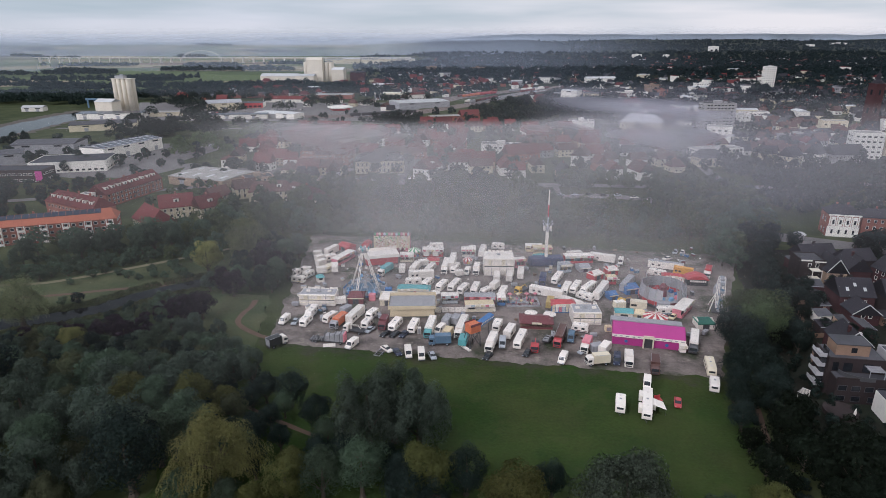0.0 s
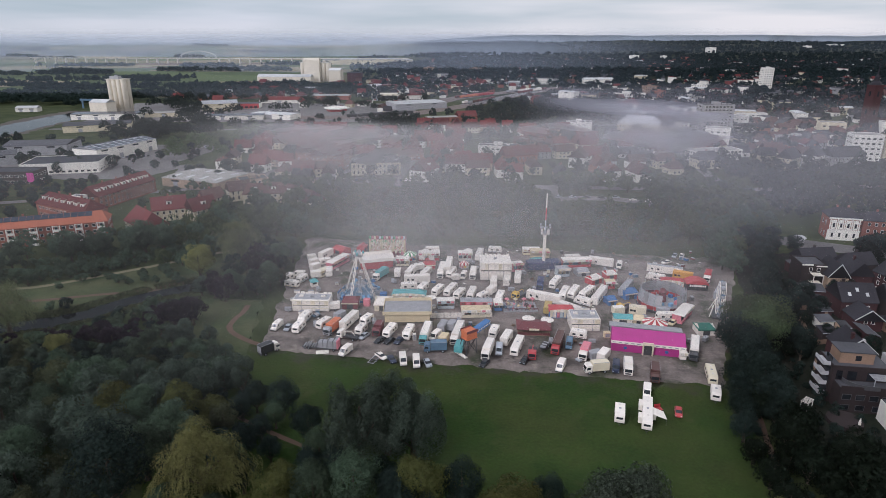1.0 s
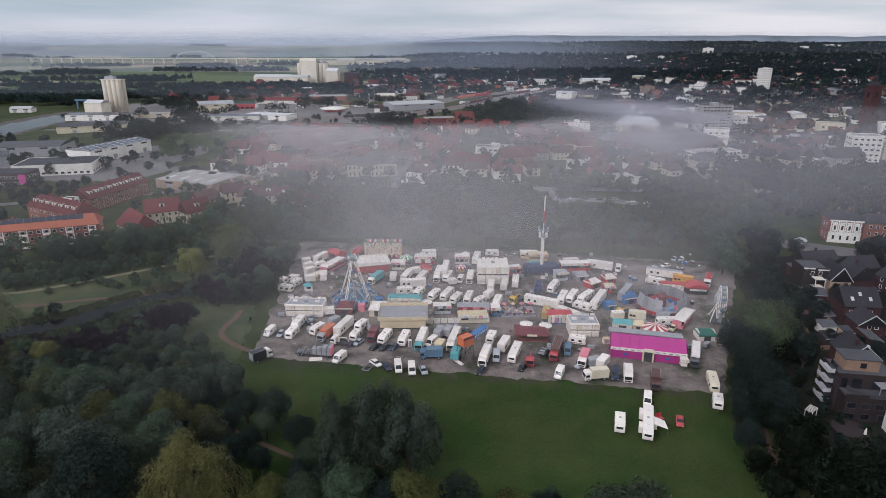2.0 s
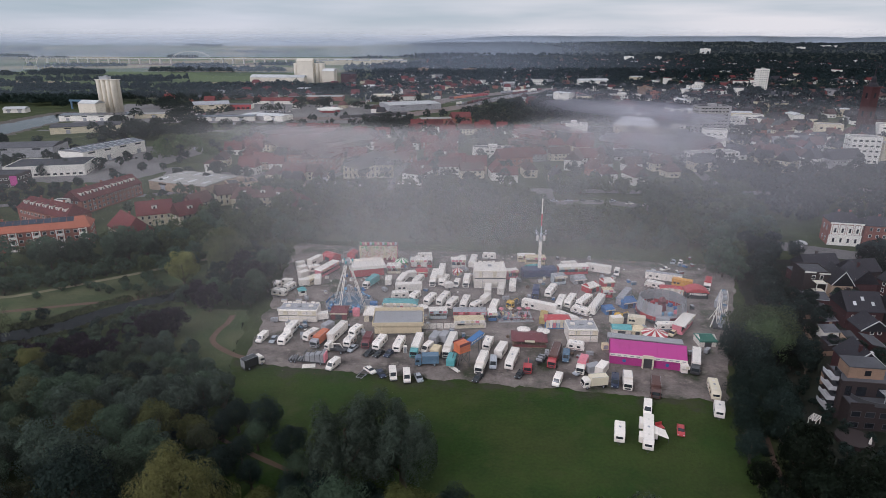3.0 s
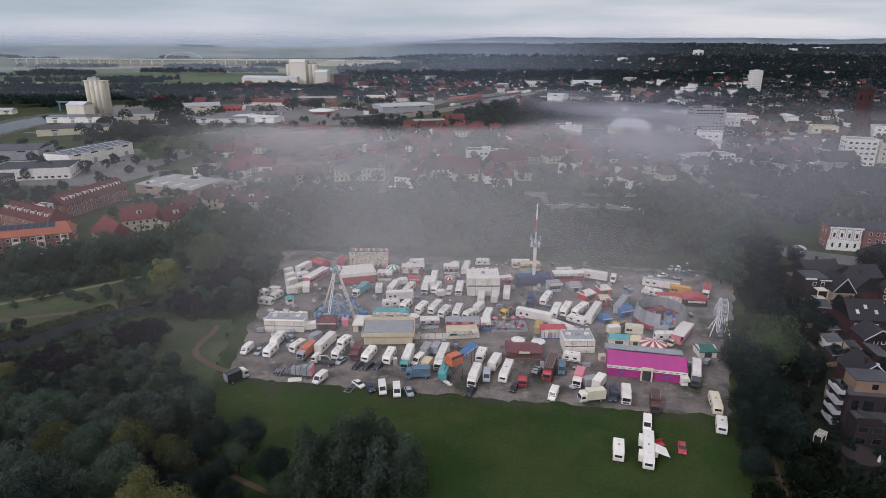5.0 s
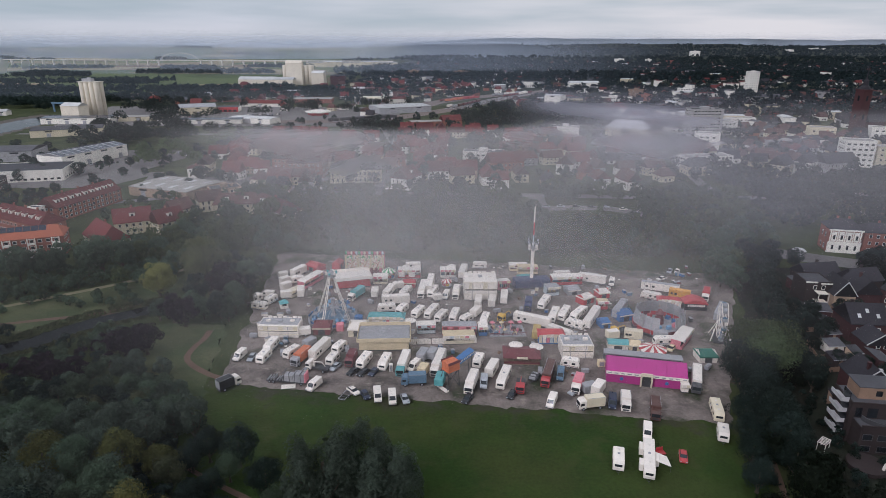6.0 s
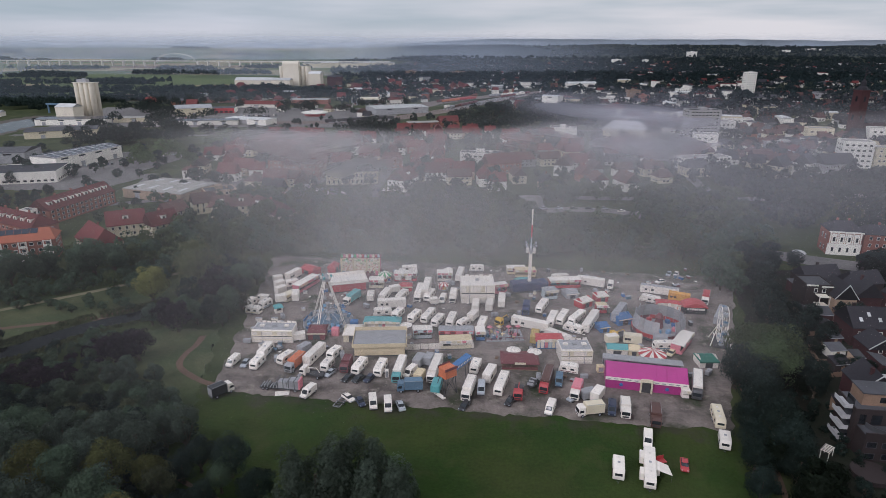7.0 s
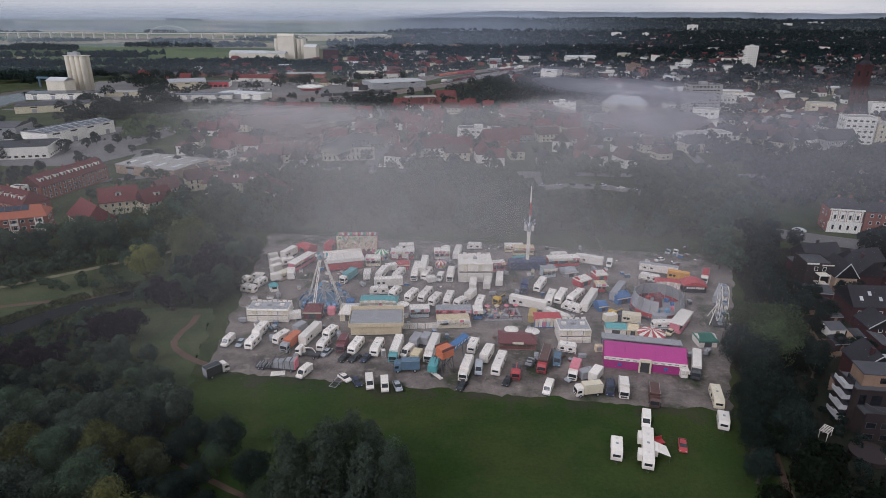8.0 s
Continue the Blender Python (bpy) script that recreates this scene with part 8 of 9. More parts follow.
def fence_panel(x, y, rot):
    t = thing("screen_panel", x, y, 0.05, rot, "white screening panel of a yard fence", "fence panel", "fence panels")
    part("panel", Shape().box(-1.1, 1.1, -0.03, 0.03, 0.1, 2.0), WHITE, t)
    part("foot", Shape().box(-1.1, -0.95, -0.35, 0.35, 0, 0.1).box(0.95, 1.1, -0.35, 0.35, 0, 0.1), IRON, t)


def side_tent(x, y):
    t = thing("camp_furniture", x, y, 0.02, 15, "red folding camp bench beside a living trailer", "bench")
    part("seat", Shape().box(-0.9, 0.9, -0.8, 0.8, 0.35, 0.5), RED, t)
    part("backrest", Shape().box(-0.9, 0.9, 0.7, 0.8, 0.5, 1.3), RED, t)
    for sx in (-0.8, 0.8):
        for sy in (-0.7, 0.7):
            part("leg", Shape().box(sx - 0.04, sx + 0.04, sy - 0.04, sy + 0.04, 0, 0.35), IRON, t)


# ---- the pink hall
t = thing("party_tent", 58.9, 173.4, 0.05, -12.5, "long magenta party tent with a white lettered stripe", "tent")
L, W, e, top = 21.2, 8.6, 3.5, 5.9
part("canvas_wall", gable_walls(L, W, e, top - e), MAGENTA, t)
part("canopy", gable_roof(L, W, e, top - e, 0.3, 0.08), MAGENTA, t)
stripe = part("valance", Shape().box(-L / 2 - 0.2, L / 2 + 0.2, -W / 2 - 0.42, -W / 2 - 0.32, e - 0.75, e + 0.12), WHITE, t, "white stripe with grey writing bars")
for i in range(12):
    u = L * (i / 11 - 0.5) * 0.93
    if abs(u) > 1.6:
        part("sign_bar", Shape().box(u - 0.5, u + 0.5, -W / 2 - 0.45, -W / 2 - 0.42, e - 0.5, e - 0.22), GREY, stripe)
porch = part("entrance", Shape().box(-1.6, -1.2, -W / 2 - 1.1, -W / 2 - 0.45, 0, 3.3).box(1.2, 1.6, -W / 2 - 1.1, -W / 2 - 0.45, 0, 3.3).box(-1.6, 1.6, -W / 2 - 1.1, -W / 2 - 0.45, 3.3, 4.1, 0, 0.1), CREAM, t, "cream entrance arch")
part("doorway", Shape().box(-1.2, 1.2, -W / 2 - 0.6, -W / 2 - 0.45, 0, 3.0), IRON, porch)
for u in (-6.5, 5.5):
    part("wall_emblem", Shape().turn([(0.55, 0.0), (0.5, 0.05)], 8), BLUE, t, "", pose(u, -W / 2 - 0.02, 1.3, 90, 0, 0))
for i in range(9):
    u = -L / 2 + i * L / 8
    part("roof_rib", Shape().add([(u - 0.05, -W / 2 - 0.2, e + 0.03), (u + 0.05, -W / 2 - 0.2, e + 0.03), (u + 0.05, 0, top + 0.12), (u - 0.05, 0, top + 0.12), (u - 0.05, -W / 2 - 0.2, e + 0.10), (u + 0.05, -W / 2 - 0.2, e + 0.10), (u + 0.05, 0, top + 0.2), (u - 0.05, 0, top + 0.2)], [(4, 5, 6, 7), (0, 1, 5, 4), (1, 2, 6, 5), (3, 0, 4, 7)]), MAGENTA, t)
t = thing("rear_canopy", 60.1, 179.6, 0.05, -12.5, "flat grey service canopy behind the magenta tent", "canopy")
part("roof", Shape().box(-11, 11, -1.6, 1.6, 3.9, 4.1, 0, 0.05), GREY, t)
for i in range(7):
    for v in (-1.4, 1.4):
        part("post", Shape().box(-10.8 + i * 3.6 - 0.06, -10.8 + i * 3.6 + 0.06, v - 0.06, v + 0.06, 0, 3.9), IRON, t)
part("back_wall", Shape().box(-11, 11, 1.46, 1.52, 0, 3.9), GREY, t)

# ---- the swing ride: four lattice legs to a crown, blue gondolas round the foot
t = thing("swing_ride", -35.0, 212, 0.05, 20, "tall white and blue swing ride with four splayed legs", "fair ride")
part("platform", Shape().turn([(8.6, 0), (8.6, 0.5), (8.2, 0.7)], 24), GREY, t)
part("upper_deck", Shape().turn([(5.2, 0.7), (5.2, 1.3), (4.8, 1.5)], 20), BLUEGREY, t)
for k in range(4):
    a = math.radians(45 + 90 * k)
    leg = Shape()
    foot, head = Vector((math.cos(a) * 6.4, math.sin(a) * 6.4, 0.6)), Vector((math.cos(a) * 0.8, math.sin(a) * 0.8, 16.2))
    side = Vector((-math.sin(a), math.cos(a), 0)) * 0.42
    leg.tube(foot + side, head + side * 0.5, 0.13).tube(foot - side, head - side * 0.5, 0.13)
    for j in range(10):
        f0, f1 = j / 10, (j + 1) / 10
        s0, s1 = (1 if j % 2 else -1), (-1 if j % 2 else 1)
        leg.tube(foot.lerp(head, f0) + side * s0 * (1 - f0 / 2), foot.lerp(head, f1) + side * s1 * (1 - f1 / 2), 0.06, None, 4)
    part("leg", leg, WHITE, t)
part("crown", Shape().turn([(0.6, 15.2), (1.5, 15.6), (1.6, 16.6), (0.7, 17.3), (0.2, 18.0)], 12), GREY, t)
for k in range(6):
    a = math.radians(60 * k)
    part("crown_lamp", Shape().turn([(0.3, 16.4), (0.36, 17.2), (0.1, 17.5)], 8, math.cos(a) * 1.7, math.sin(a) * 1.7), WHITE if k % 2 else TEAL, t)
part("slewing_column", Shape().turn([(1.1, 1.5), (0.6, 2.2), (0.5, 7.2), (0.9, 7.6)], 12), GREY, t)
for k in range(14):
    a = math.radians(360 / 14 * k + 8)
    zz = 1.3 + 1.5 * math.sin(a + 0.8)
    reach = 5.2 + 1.5 * (k % 2)
    arm = part("arm", Shape().tube((0.5, 0, 4.6), (reach * 0.6, 0, 3.6 + zz * 0.5), 0.1).tube((reach * 0.6, 0, 3.6 + zz * 0.5), (reach, 0, 1.7 + zz), 0.08), SILVER, t, "", pose(0, 0, 0, 0, 0, math.degrees(a)))
    for v in (-0.62, 0.62):
        part("gondola", Shape().rbox(-0.5, 0.5, -0.5, 0.5, 0.0, 0.55, 0.14).box(-0.5, -0.34, -0.48, 0.48, 0.5, 1.25, 0, 0.06), (SKYBLUE, BLUE, BLUEGREY, GREY, SKYBLUE, SILVER, BLUEGREY)[(k + (v > 0)) % 7], arm, "", pose(reach, v, 0.75 + zz, 0, 8, 0))
for k in range(9):
    a = math.radians(40 * k + 14)
    part("machine_case", Shape().rbox(-0.8, 0.8, -0.5, 0.5, 0.7, 1.5 + 0.5 * (k % 3), 0.08), (GREY, BLUEGREY, SILVER)[k % 3], t, "", pose(math.cos(a) * 6.4, math.sin(a) * 6.4, 0, 0, 0, 40 * k))
for k in range(12):
    a = math.radians(30 * k)
    part("fence_board", Shape().box(-1.9, 1.9, -0.05, 0.05, 0.7, 1.5), BLUE if k % 2 else GREY, t, "", pose(math.cos(a) * 8.2, math.sin(a) * 8.2, 0, 0, 0, math.degrees(a) + 90))
part("ticket_booth", Shape().rbox(-1.3, 1.3, -1.0, 1.0, 0, 3.0, 0.2), BLUE, t, "", pose(7.2, -6.6, 0, 0, 0, -20))
part("ticket_booth", Shape().rbox(-1.2, 1.2, -1.0, 1.0, 0, 2.6, 0.2), PINK, t, "", pose(0.4, -9.3, 0, 0, 0, -20))

# ---- the drop tower
t = thing("drop_tower", 36.6, 241.5, 0.05, 8, "slender white drop tower with a thin red and white mast", "fair ride")
part("base_trailer", Shape().rbox(-7.0, 7.0, -2.4, 2.4, 0.3, 3.4, 0.3), NAVY, t)
part("base_skirt", Shape().box(-7.8, 7.8, -3.2, 3.2, 0, 0.35), IRON, t)
col = Shape()
for sx, sy in ((-0.42, -0.42), (0.42, -0.42), (0.42, 0.42), (-0.42, 0.42)):
    col.tube((sx, sy, 1.0), (sx, sy, 16.0), 0.12)
col.box(-0.36, 0.36, -0.36, 0.36, 1.0, 16.0)
for j in range(15):
    col.box(-0.5, 0.5, -0.5, 0.5, 1.5 + j, 1.6 + j)
part("column", col, WHITE, t)
part("gondola", Shape().turn([(0.5, 15.2), (1.0, 15.4), (1.1, 16.0), (0.5, 16.3)], 12), GREY, t)
for k in range(6):
    a = math.radians(60 * k + 15)
    part("seat", Shape().rbox(-0.4, 0.4, -0.4, 0.4, 15.0, 17.0, 0.1), WHITE if k % 2 else GREY, t, "", pose(math.cos(a) * 1.5, math.sin(a) * 1.5, 0, 0, 0, 60 * k + 15))
for k in range(4):
    a = math.radians(90 * k + 30)
    part("spot_arm", Shape().tube((0, 0, 17.4), (math.cos(a) * 2.6, math.sin(a) * 2.6, 18.2), 0.08).turn([(0.3, 18.0), (0.35, 18.6)], 6, math.cos(a) * 2.6, math.sin(a) * 2.6), SILVER, t)
for z0, z1, mm in ((16.3, 20.8, GLASSY), (20.8, 25.8, RED), (25.8, 31.8, WHITE)):
    part("mast_section", Shape().box(-0.2, 0.2, -0.2, 0.2, z0, z1, 0, 0.04), mm, t)

# ---- the small ferris wheel, seen along its rim
t = thing("ferris_wheel", 90.8, 197.5, 0.05, 71, "small white ferris wheel with open gondolas", "fair ride")
R, Z = 5.6, 6.4
for sy in (-0.9, 0.9):
    rim = Shape()
    for k in range(24):
        a, b = 2 * math.pi * k / 24, 2 * math.pi * (k + 1) / 24
        rim.tube((math.cos(a) * R, sy, Z + math.sin(a) * R), (math.cos(b) * R, sy, Z + math.sin(b) * R), 0.10, None, 5)
    part("rim", rim, WHITE, t)
    for k in range(12):
        a = 2 * math.pi * k / 12
        part("spoke", Shape().tube((0, sy, Z), (math.cos(a) * R, sy, Z + math.sin(a) * R), 0.06, None, 4), WHITE, t)
    part("stand", Shape().tube((-3.2, sy * 3.4, 0), (0, sy * 1.3, Z), 0.16).tube((3.2, sy * 3.4, 0), (0, sy * 1.3, Z), 0.16).tube((-1.7, sy * 2.5, 2.9), (1.7, sy * 2.5, 2.9), 0.08), WHITE, t)
for k in range(12):
    a = 2 * math.pi * k / 12
    g = part("gondola", Shape().turn([(0.25, -1.3), (0.75, -1.0), (0.8, -0.55), (0.7, -0.5)], 8), (GREY, GREY, BLUEGREY, GREY)[k % 4], t, "", pose(math.cos(a) * R, 0, Z + math.sin(a) * R))
    part("canopy", Shape().turn([(0.85, 0.05), (0.1, 0.4)], 8), (GREY, SILVER, BLUEGREY)[k % 3], g)
part("boarding_deck", Shape().box(-4.0, 4.0, -2.2, 2.2, 0, 0.35), IRON, t)

# ---- the round ride with grey panels
t = thing("round_ride", 73.8, 205.5, 0.05, 0, "large round ride with grey canvas panels and red rim", "fair ride")
n, r = 20, 8.4
part("platform", Shape().turn([(r + 0.3, 0), (r + 0.3, 0.7), (r, 0.9)], 28), IRON, t)
for k in range(n):
    a, b = 2 * math.pi * (k + 0.03) / n, 2 * math.pi * (k + 0.97) / n
    def ringp(q, z, c):
        return (math.cos(c) * q, math.sin(c) * q, z)
    s = Shape()
    s.add([ringp(r, 0.7, a), ringp(r, 0.7, b), ringp(r + 0.15, 2.3, b), ringp(r + 0.15, 2.3, a), ringp(r - 0.15, 0.7, a), ringp(r - 0.15, 0.7, b), ringp(r, 2.3, b), ringp(r, 2.3, a)], [(0, 1, 2, 3), (5, 4, 7, 6), (3, 2, 6, 7), (1, 5, 6, 2), (4, 0, 3, 7)])
    part("rim_panel", s, RED if k % 5 else MAROON, t)
    if math.sin((a + b) / 2) > -0.98:
        s = Shape()
        s.add([ringp(r, 2.3, a), ringp(r, 2.3, b), ringp(r - 0.9, 6.4, b), ringp(r - 0.9, 6.4, a), ringp(r - 0.12, 2.3, a), ringp(r - 0.12, 2.3, b), ringp(r - 1.02, 6.4, b), ringp(r - 1.02, 6.4, a)], [(0, 1, 2, 3), (5, 4, 7, 6), (3, 2, 6, 7), (1, 5, 6, 2), (4, 0, 3, 7)])
        part("canvas_panel", s, (GREY, RENDER_GREY, GREY, RENDER_GREY, GREY)[k % 5] if k not in (14, 15) else SAND, t)
        part("panel_post", Shape().tube(ringp(r + 0.1, 0.7, a), ringp(r - 0.85, 6.9 + 0.5 * (k % 2), a), 0.09, 0.07, 5), SILVER, t)
part("turntable", Shape().turn([(6.6, 0.9), (6.6, 1.5), (6.0, 1.7)], 24), GREY, t)
part("centre_tower", Shape().turn([(1.6, 1.7), (1.2, 4.5), (1.5, 5.2), (0.6, 6.4)], 12), MAROON, t)
for k in range(10):
    a = math.radians(36 * k)
    part("ride_car", Shape().rbox(-0.8, 0.8, -0.6, 0.6, 1.7, 2.9, 0.2), rnd.choice((BLUE, RED, GREEN, GREY, PINK, SKYBLUE)), t, "", pose(math.cos(a) * 5.0, math.sin(a) * 5.0, 0, 0, 0, 36 * k + 90))

# ---- the painted music ride at the back
t = thing("music_ride", -29.5, 257.5, 0.05, 0, "music ride with a crowded multicoloured painted front", "fair ride")
part("platform", Shape().box(-8.2, 8.2, -3.6, 3.6, 0, 0.9), MAROON, t)
part("back_wall", Shape().box(-8.0, 8.0, 2.6, 3.2, 0.9, 7.2), PINK, t)
part("roof", Shape().box(-8.3, 8.3, -0.6, 3.3, 7.2, 7.5, 0, 0.2), MAROON, t)
MUTED = (PINK, CREAM, GLASSY, SAND, GREY, WHITE, GREEN, MAROON)
art = Shape()
for k in range(150):
    u, zz = rnd.uniform(-7.8, 7.8), rnd.uniform(5.9, 7.1)
    w, q = rnd.uniform(0.10, 0.34), rnd.uniform(0.10, 0.3)
    art.box(u - w, u + w, -1.0 - rnd.uniform(0.03, 0.3), -0.95, zz - q, zz + q, rnd.choice((0, 1, 1, 2, 3, 5, 6, 6, 7)), 0.05)
art.box(-8.0, 8.0, -0.95, -0.8, 0.9, 7.2, 1)
part("painted_front", art, MUTED, t, "cream front with a multicoloured painted frieze")
for u in (-5.2, 0.0, 5.2):
    rose = part("rosette", Shape().turn([(2.45, 0.0), (2.4, 0.16), (2.1, 0.22), (2.0, 0.1)], 24), CREAM, t, "round painted rosette of petals and scrolls", pose(u, -0.98, 3.5, 90, 0, 0))
    for ring, n, q, paints in ((1.7, 14, 0.30, (PINK, WHITE, MAROON, GREEN)), (1.05, 10, 0.26, (WHITE, PINK, SAND)), (0.45, 5, 0.2, (RED, WHITE))):
        for k in range(n):
            a = 2 * math.pi * (k + 0.3 * (n == 10)) / n
            part("petal", Shape().turn([(q, 0.10), (q * 0.8, 0.26), (0.04, 0.32)], 6), paints[k % len(paints)], rose, "", pose(math.cos(a) * ring, math.sin(a) * ring, 0))
for k in range(15):
    part("crest_light", Shape().turn([(0.34, 7.5), (0.5, 7.9), (0.36, 8.5), (0.1, 8.9)], 8, -7.4 + k * 1.06, -0.5), (GREEN, PINK, CREAM, RED, GLASSY)[k % 5], t)
for k in range(8):
    u = -6.6 + k * 1.9
    part("ride_car", Shape().rbox(u - 0.6, u + 0.6, -2.9, -1.8, 0.9, 2.2, 0.2), rnd.choice((MAROON, BLUEGREY, PINK, CREAM, GREY)), t)
for sx in (-7.6, -2.6, 2.6, 7.6):
    part("column", Shape().turn([(0.34, 0.9), (0.22, 1.5), (0.22, 6.4), (0.4, 7.2)], 10, sx, -1.3), SAND, t)

# ---- the slide: an orange hut on a lattice stand with a blue chute
t = thing("fun_slide", 5.0, 170.2, 0.05, 38, "orange hut and blue striped chute on a lattice stand", "fair ride")
stand = Shape()
for sx in (-2.6, 0.6):
    for sy in (-1.2, 1.2):
        stand.tube((sx * 1.35 - 0.4, sy * 1.7, 0), (sx, sy, 5.2), 0.11)
    stand.tube((sx * 1.35 - 0.4, -2.0, 0.1), (sx, 1.2, 5.0), 0.07).tube((sx * 1.35 - 0.4, 2.0, 0.1), (sx, -1.2, 5.0), 0.07)
for sy in (-1.2, 1.2):
    stand.tube((-3.9, sy * 1.7, 0.1), (0.6, sy, 5.0), 0.07).tube((0.4, sy * 1.7, 0.1), (-2.6, sy, 5.0), 0.07)
part("lattice_stand", stand, IRON, t)
part("hut", Shape().box(-3.0, 0.8, -1.5, 1.5, 5.2, 7.6).box(-3.1, 0.9, -1.6, 1.6, 5.0, 5.2), ORANGE, t)
part("rim_board", Shape().box(-3.2, 1.0, -1.65, -1.55, 7.2, 8.0).box(-3.2, 1.0, 1.55, 1.65, 7.2, 8.0), MAROON, t)
part("chute", Shape().add([(0.8, -1.1, 7.0), (0.8, 1.1, 7.0), (6.4, 1.1, 8.8), (6.4, -1.1, 8.8), (0.8, -1.1, 6.0), (0.8, 1.1, 6.0), (6.4, 1.1, 7.6), (6.4, -1.1, 7.6)], [(0, 3, 2, 1), (4, 5, 6, 7), (0, 4, 7, 3), (1, 2, 6, 5), (2, 3, 7, 6), (0, 1, 5, 4)]), BLUE, t)
for k in range(5):
    u = 1.4 + k * 1.05
    part("chute_stripe", Shape().add([(u, -1.13, 6.55 + 0.3 * k), (u + 0.5, -1.13, 6.7 + 0.3 * k), (u + 0.9, -1.13, 7.35 + 0.3 * k), (u + 0.4, -1.13, 7.2 + 0.3 * k), (u, -1.10, 6.55 + 0.3 * k), (u + 0.5, -1.10, 6.7 + 0.3 * k), (u + 0.9, -1.10, 7.35 + 0.3 * k), (u + 0.4, -1.10, 7.2 + 0.3 * k)], [(0, 1, 2, 3), (0, 4, 5, 1), (1, 5, 6, 2), (2, 6, 7, 3), (3, 7, 4, 0)]), WHITE, t)
part("prop", Shape().tube((5.8, -1.0, 0), (5.6, -0.8, 7.4), 0.1).tube((6.6, 1.2, 0), (5.6, 0.8, 7.4), 0.1), IRON, t)
part("foot_plate", Shape().box(-4.6, -3.6, -2.4, 2.4, 0, 0.35), WHITE, t)

# ---- everything parked and pitched on the yard
# west corner of the yard
caravan(-65.6, 226.6, -119, 4.8)
caravan(-59.8, 225.4, -114, 4.9)
caravan(-62.4, 220.0, 164, 5.1)
van(-62.5, 231.1, 168, WHITE)
trailer(-61.1, 249.1, -150, 3.5, 2.8, WHITE, WHITE)
trailer(-59.1, 243.8, -134, 4.0, 2.8, WHITE, WHITE)
trailer(-57.1, 237.1, -132, 4.0, 3.2, WHITE, WHITE)
trailer(-55.2, 229.5, -157, 4.0, 3.0, WHITE, WHITE)
trailer(-55.7, 252.6, -116, 7.7, 3.5, WHITE, WHITE)
caravan(-54.5, 244.8, -154, 4.8)
trailer(-50.3, 231.7, -82, 5.4, 3.2, WHITE, WHITE)
stall(-52.8, 231.9, 53, 5.8, 3, 2.6, CREAM, CREAM)
stall(-48.9, 244.0, 65, 12.5, 3.5, 3.0, PINK, WHITE)
tent(-50.2, 259.6, -38, 6.6, 5, 3.2, RED, RED)
tent(-41.4, 262.0, 80, 5.0, 3.2, 3.4, RED, RED)
kiosk(-54.2, 221.4, 2.6, TEAL)
long_booth(-50.2, 200.9, -2, 12.9, 6, 4.2, WHITE, GREY)
trailer(-42.4, 199.6, -165, 4.0, 2.8, WHITE, WHITE)
tent(-37.0, 203.0, -0, 5.4, 6, 3.6, MAROON, MAROON)
tent(-25.3, 201.9, -0, 5.7, 7, 4.0, CREAM, WHITE)
# row behind the swing ride
pavilion(-32.7, 242.6, 15, 12.8, 7, 4.4, RED, WHITE)
children_carousel(-19.1, 250.7, 2.6, GREEN, WHITE, 4.2)
stall(-21.9, 244.5, -0, 5.6, 4, 3.2, CREAM, WHITE)
truck(-29.5, 229.9, -115, 8.7, TEAL, WHITE)
trailer(-22.9, 231.5, -89, 5.3, 2.8, WHITE, WHITE)
trailer(-17.7, 232.9, -104, 8.3, 3.0, WHITE, WHITE)
caravan(-11.5, 232.5, -109, 7.3)
tent(-10.5, 241.4, -0, 4.7, 3.5, 3.0, RED, RED)
trailer(-14.6, 238.5, -160, 4.0, 2.8, WHITE, WHITE)
stall(-11.0, 251.5, -0, 8.9, 4, 3.2, RED, WHITE)
trailer(-9.8, 259.6, -174, 6.0, 3.0, WHITE, WHITE)
trailer(-13.2, 252.9, -102, 7.7, 3.0, WHITE, WHITE)
trailer(-8.9, 252.9, -106, 7.9, 3.0, WHITE, WHITE)
truck(-5.3, 234.1, -96, 12.0, WHITE, WHITE)
trailer(-2.5, 238.2, -95, 13.0, 4.0, WHITE, WHITE)
trailer(-14.7, 224.4, -172, 10.0, 3.5, WHITE, WHITE)
caravan(-17.5, 218.2, -171, 6.0)
caravan(-12.0, 217.0, -113, 5.6)
caravan(-6.3, 214.7, -114, 6.5)
caravan(-1.6, 215.2, -111, 8.3)
caravan(1.7, 211.5, -115, 6.3)
caravan(6.2, 212.0, -103, 7.7)
caravan(-1.4, 233.0, -106, 7.2)
trailer(0.3, 227.4, -163, 3.0, 2.6, WHITE, WHITE)
van(3.5, 230.2, -103, WHITE)
stall(4.5, 251.4, -0, 6.0, 4, 3.4, WHITE, WHITE)
trailer(6.0, 257.4, -130, 3.0, 2.6, WHITE, WHITE)
children_carousel(3.9, 241.9, 2.0, RED, WHITE, 3.0)
truck(7.3, 231.1, -97, 8.0, WHITE, WHITE)
trailer(10.6, 253.5, -100, 10.3, 3.0, WHITE, WHITE)
long_booth(16.1, 232.5, -0, 12.1, 9, 7.2, WHITE, WHITE)
trailer(15.0, 222.8, -97, 6.9, 3.0, WHITE, WHITE)
trailer(20.0, 223.5, -100, 6.5, 3.0, WHITE, WHITE)
trailer(24.7, 227.5, -98, 8.8, 2.8, WHITE, WHITE)
stall(25.2, 238.3, 13, 4.9, 3, 3.6, PINK, WHITE)
caravan(17.8, 260.9, 173, 5.6)
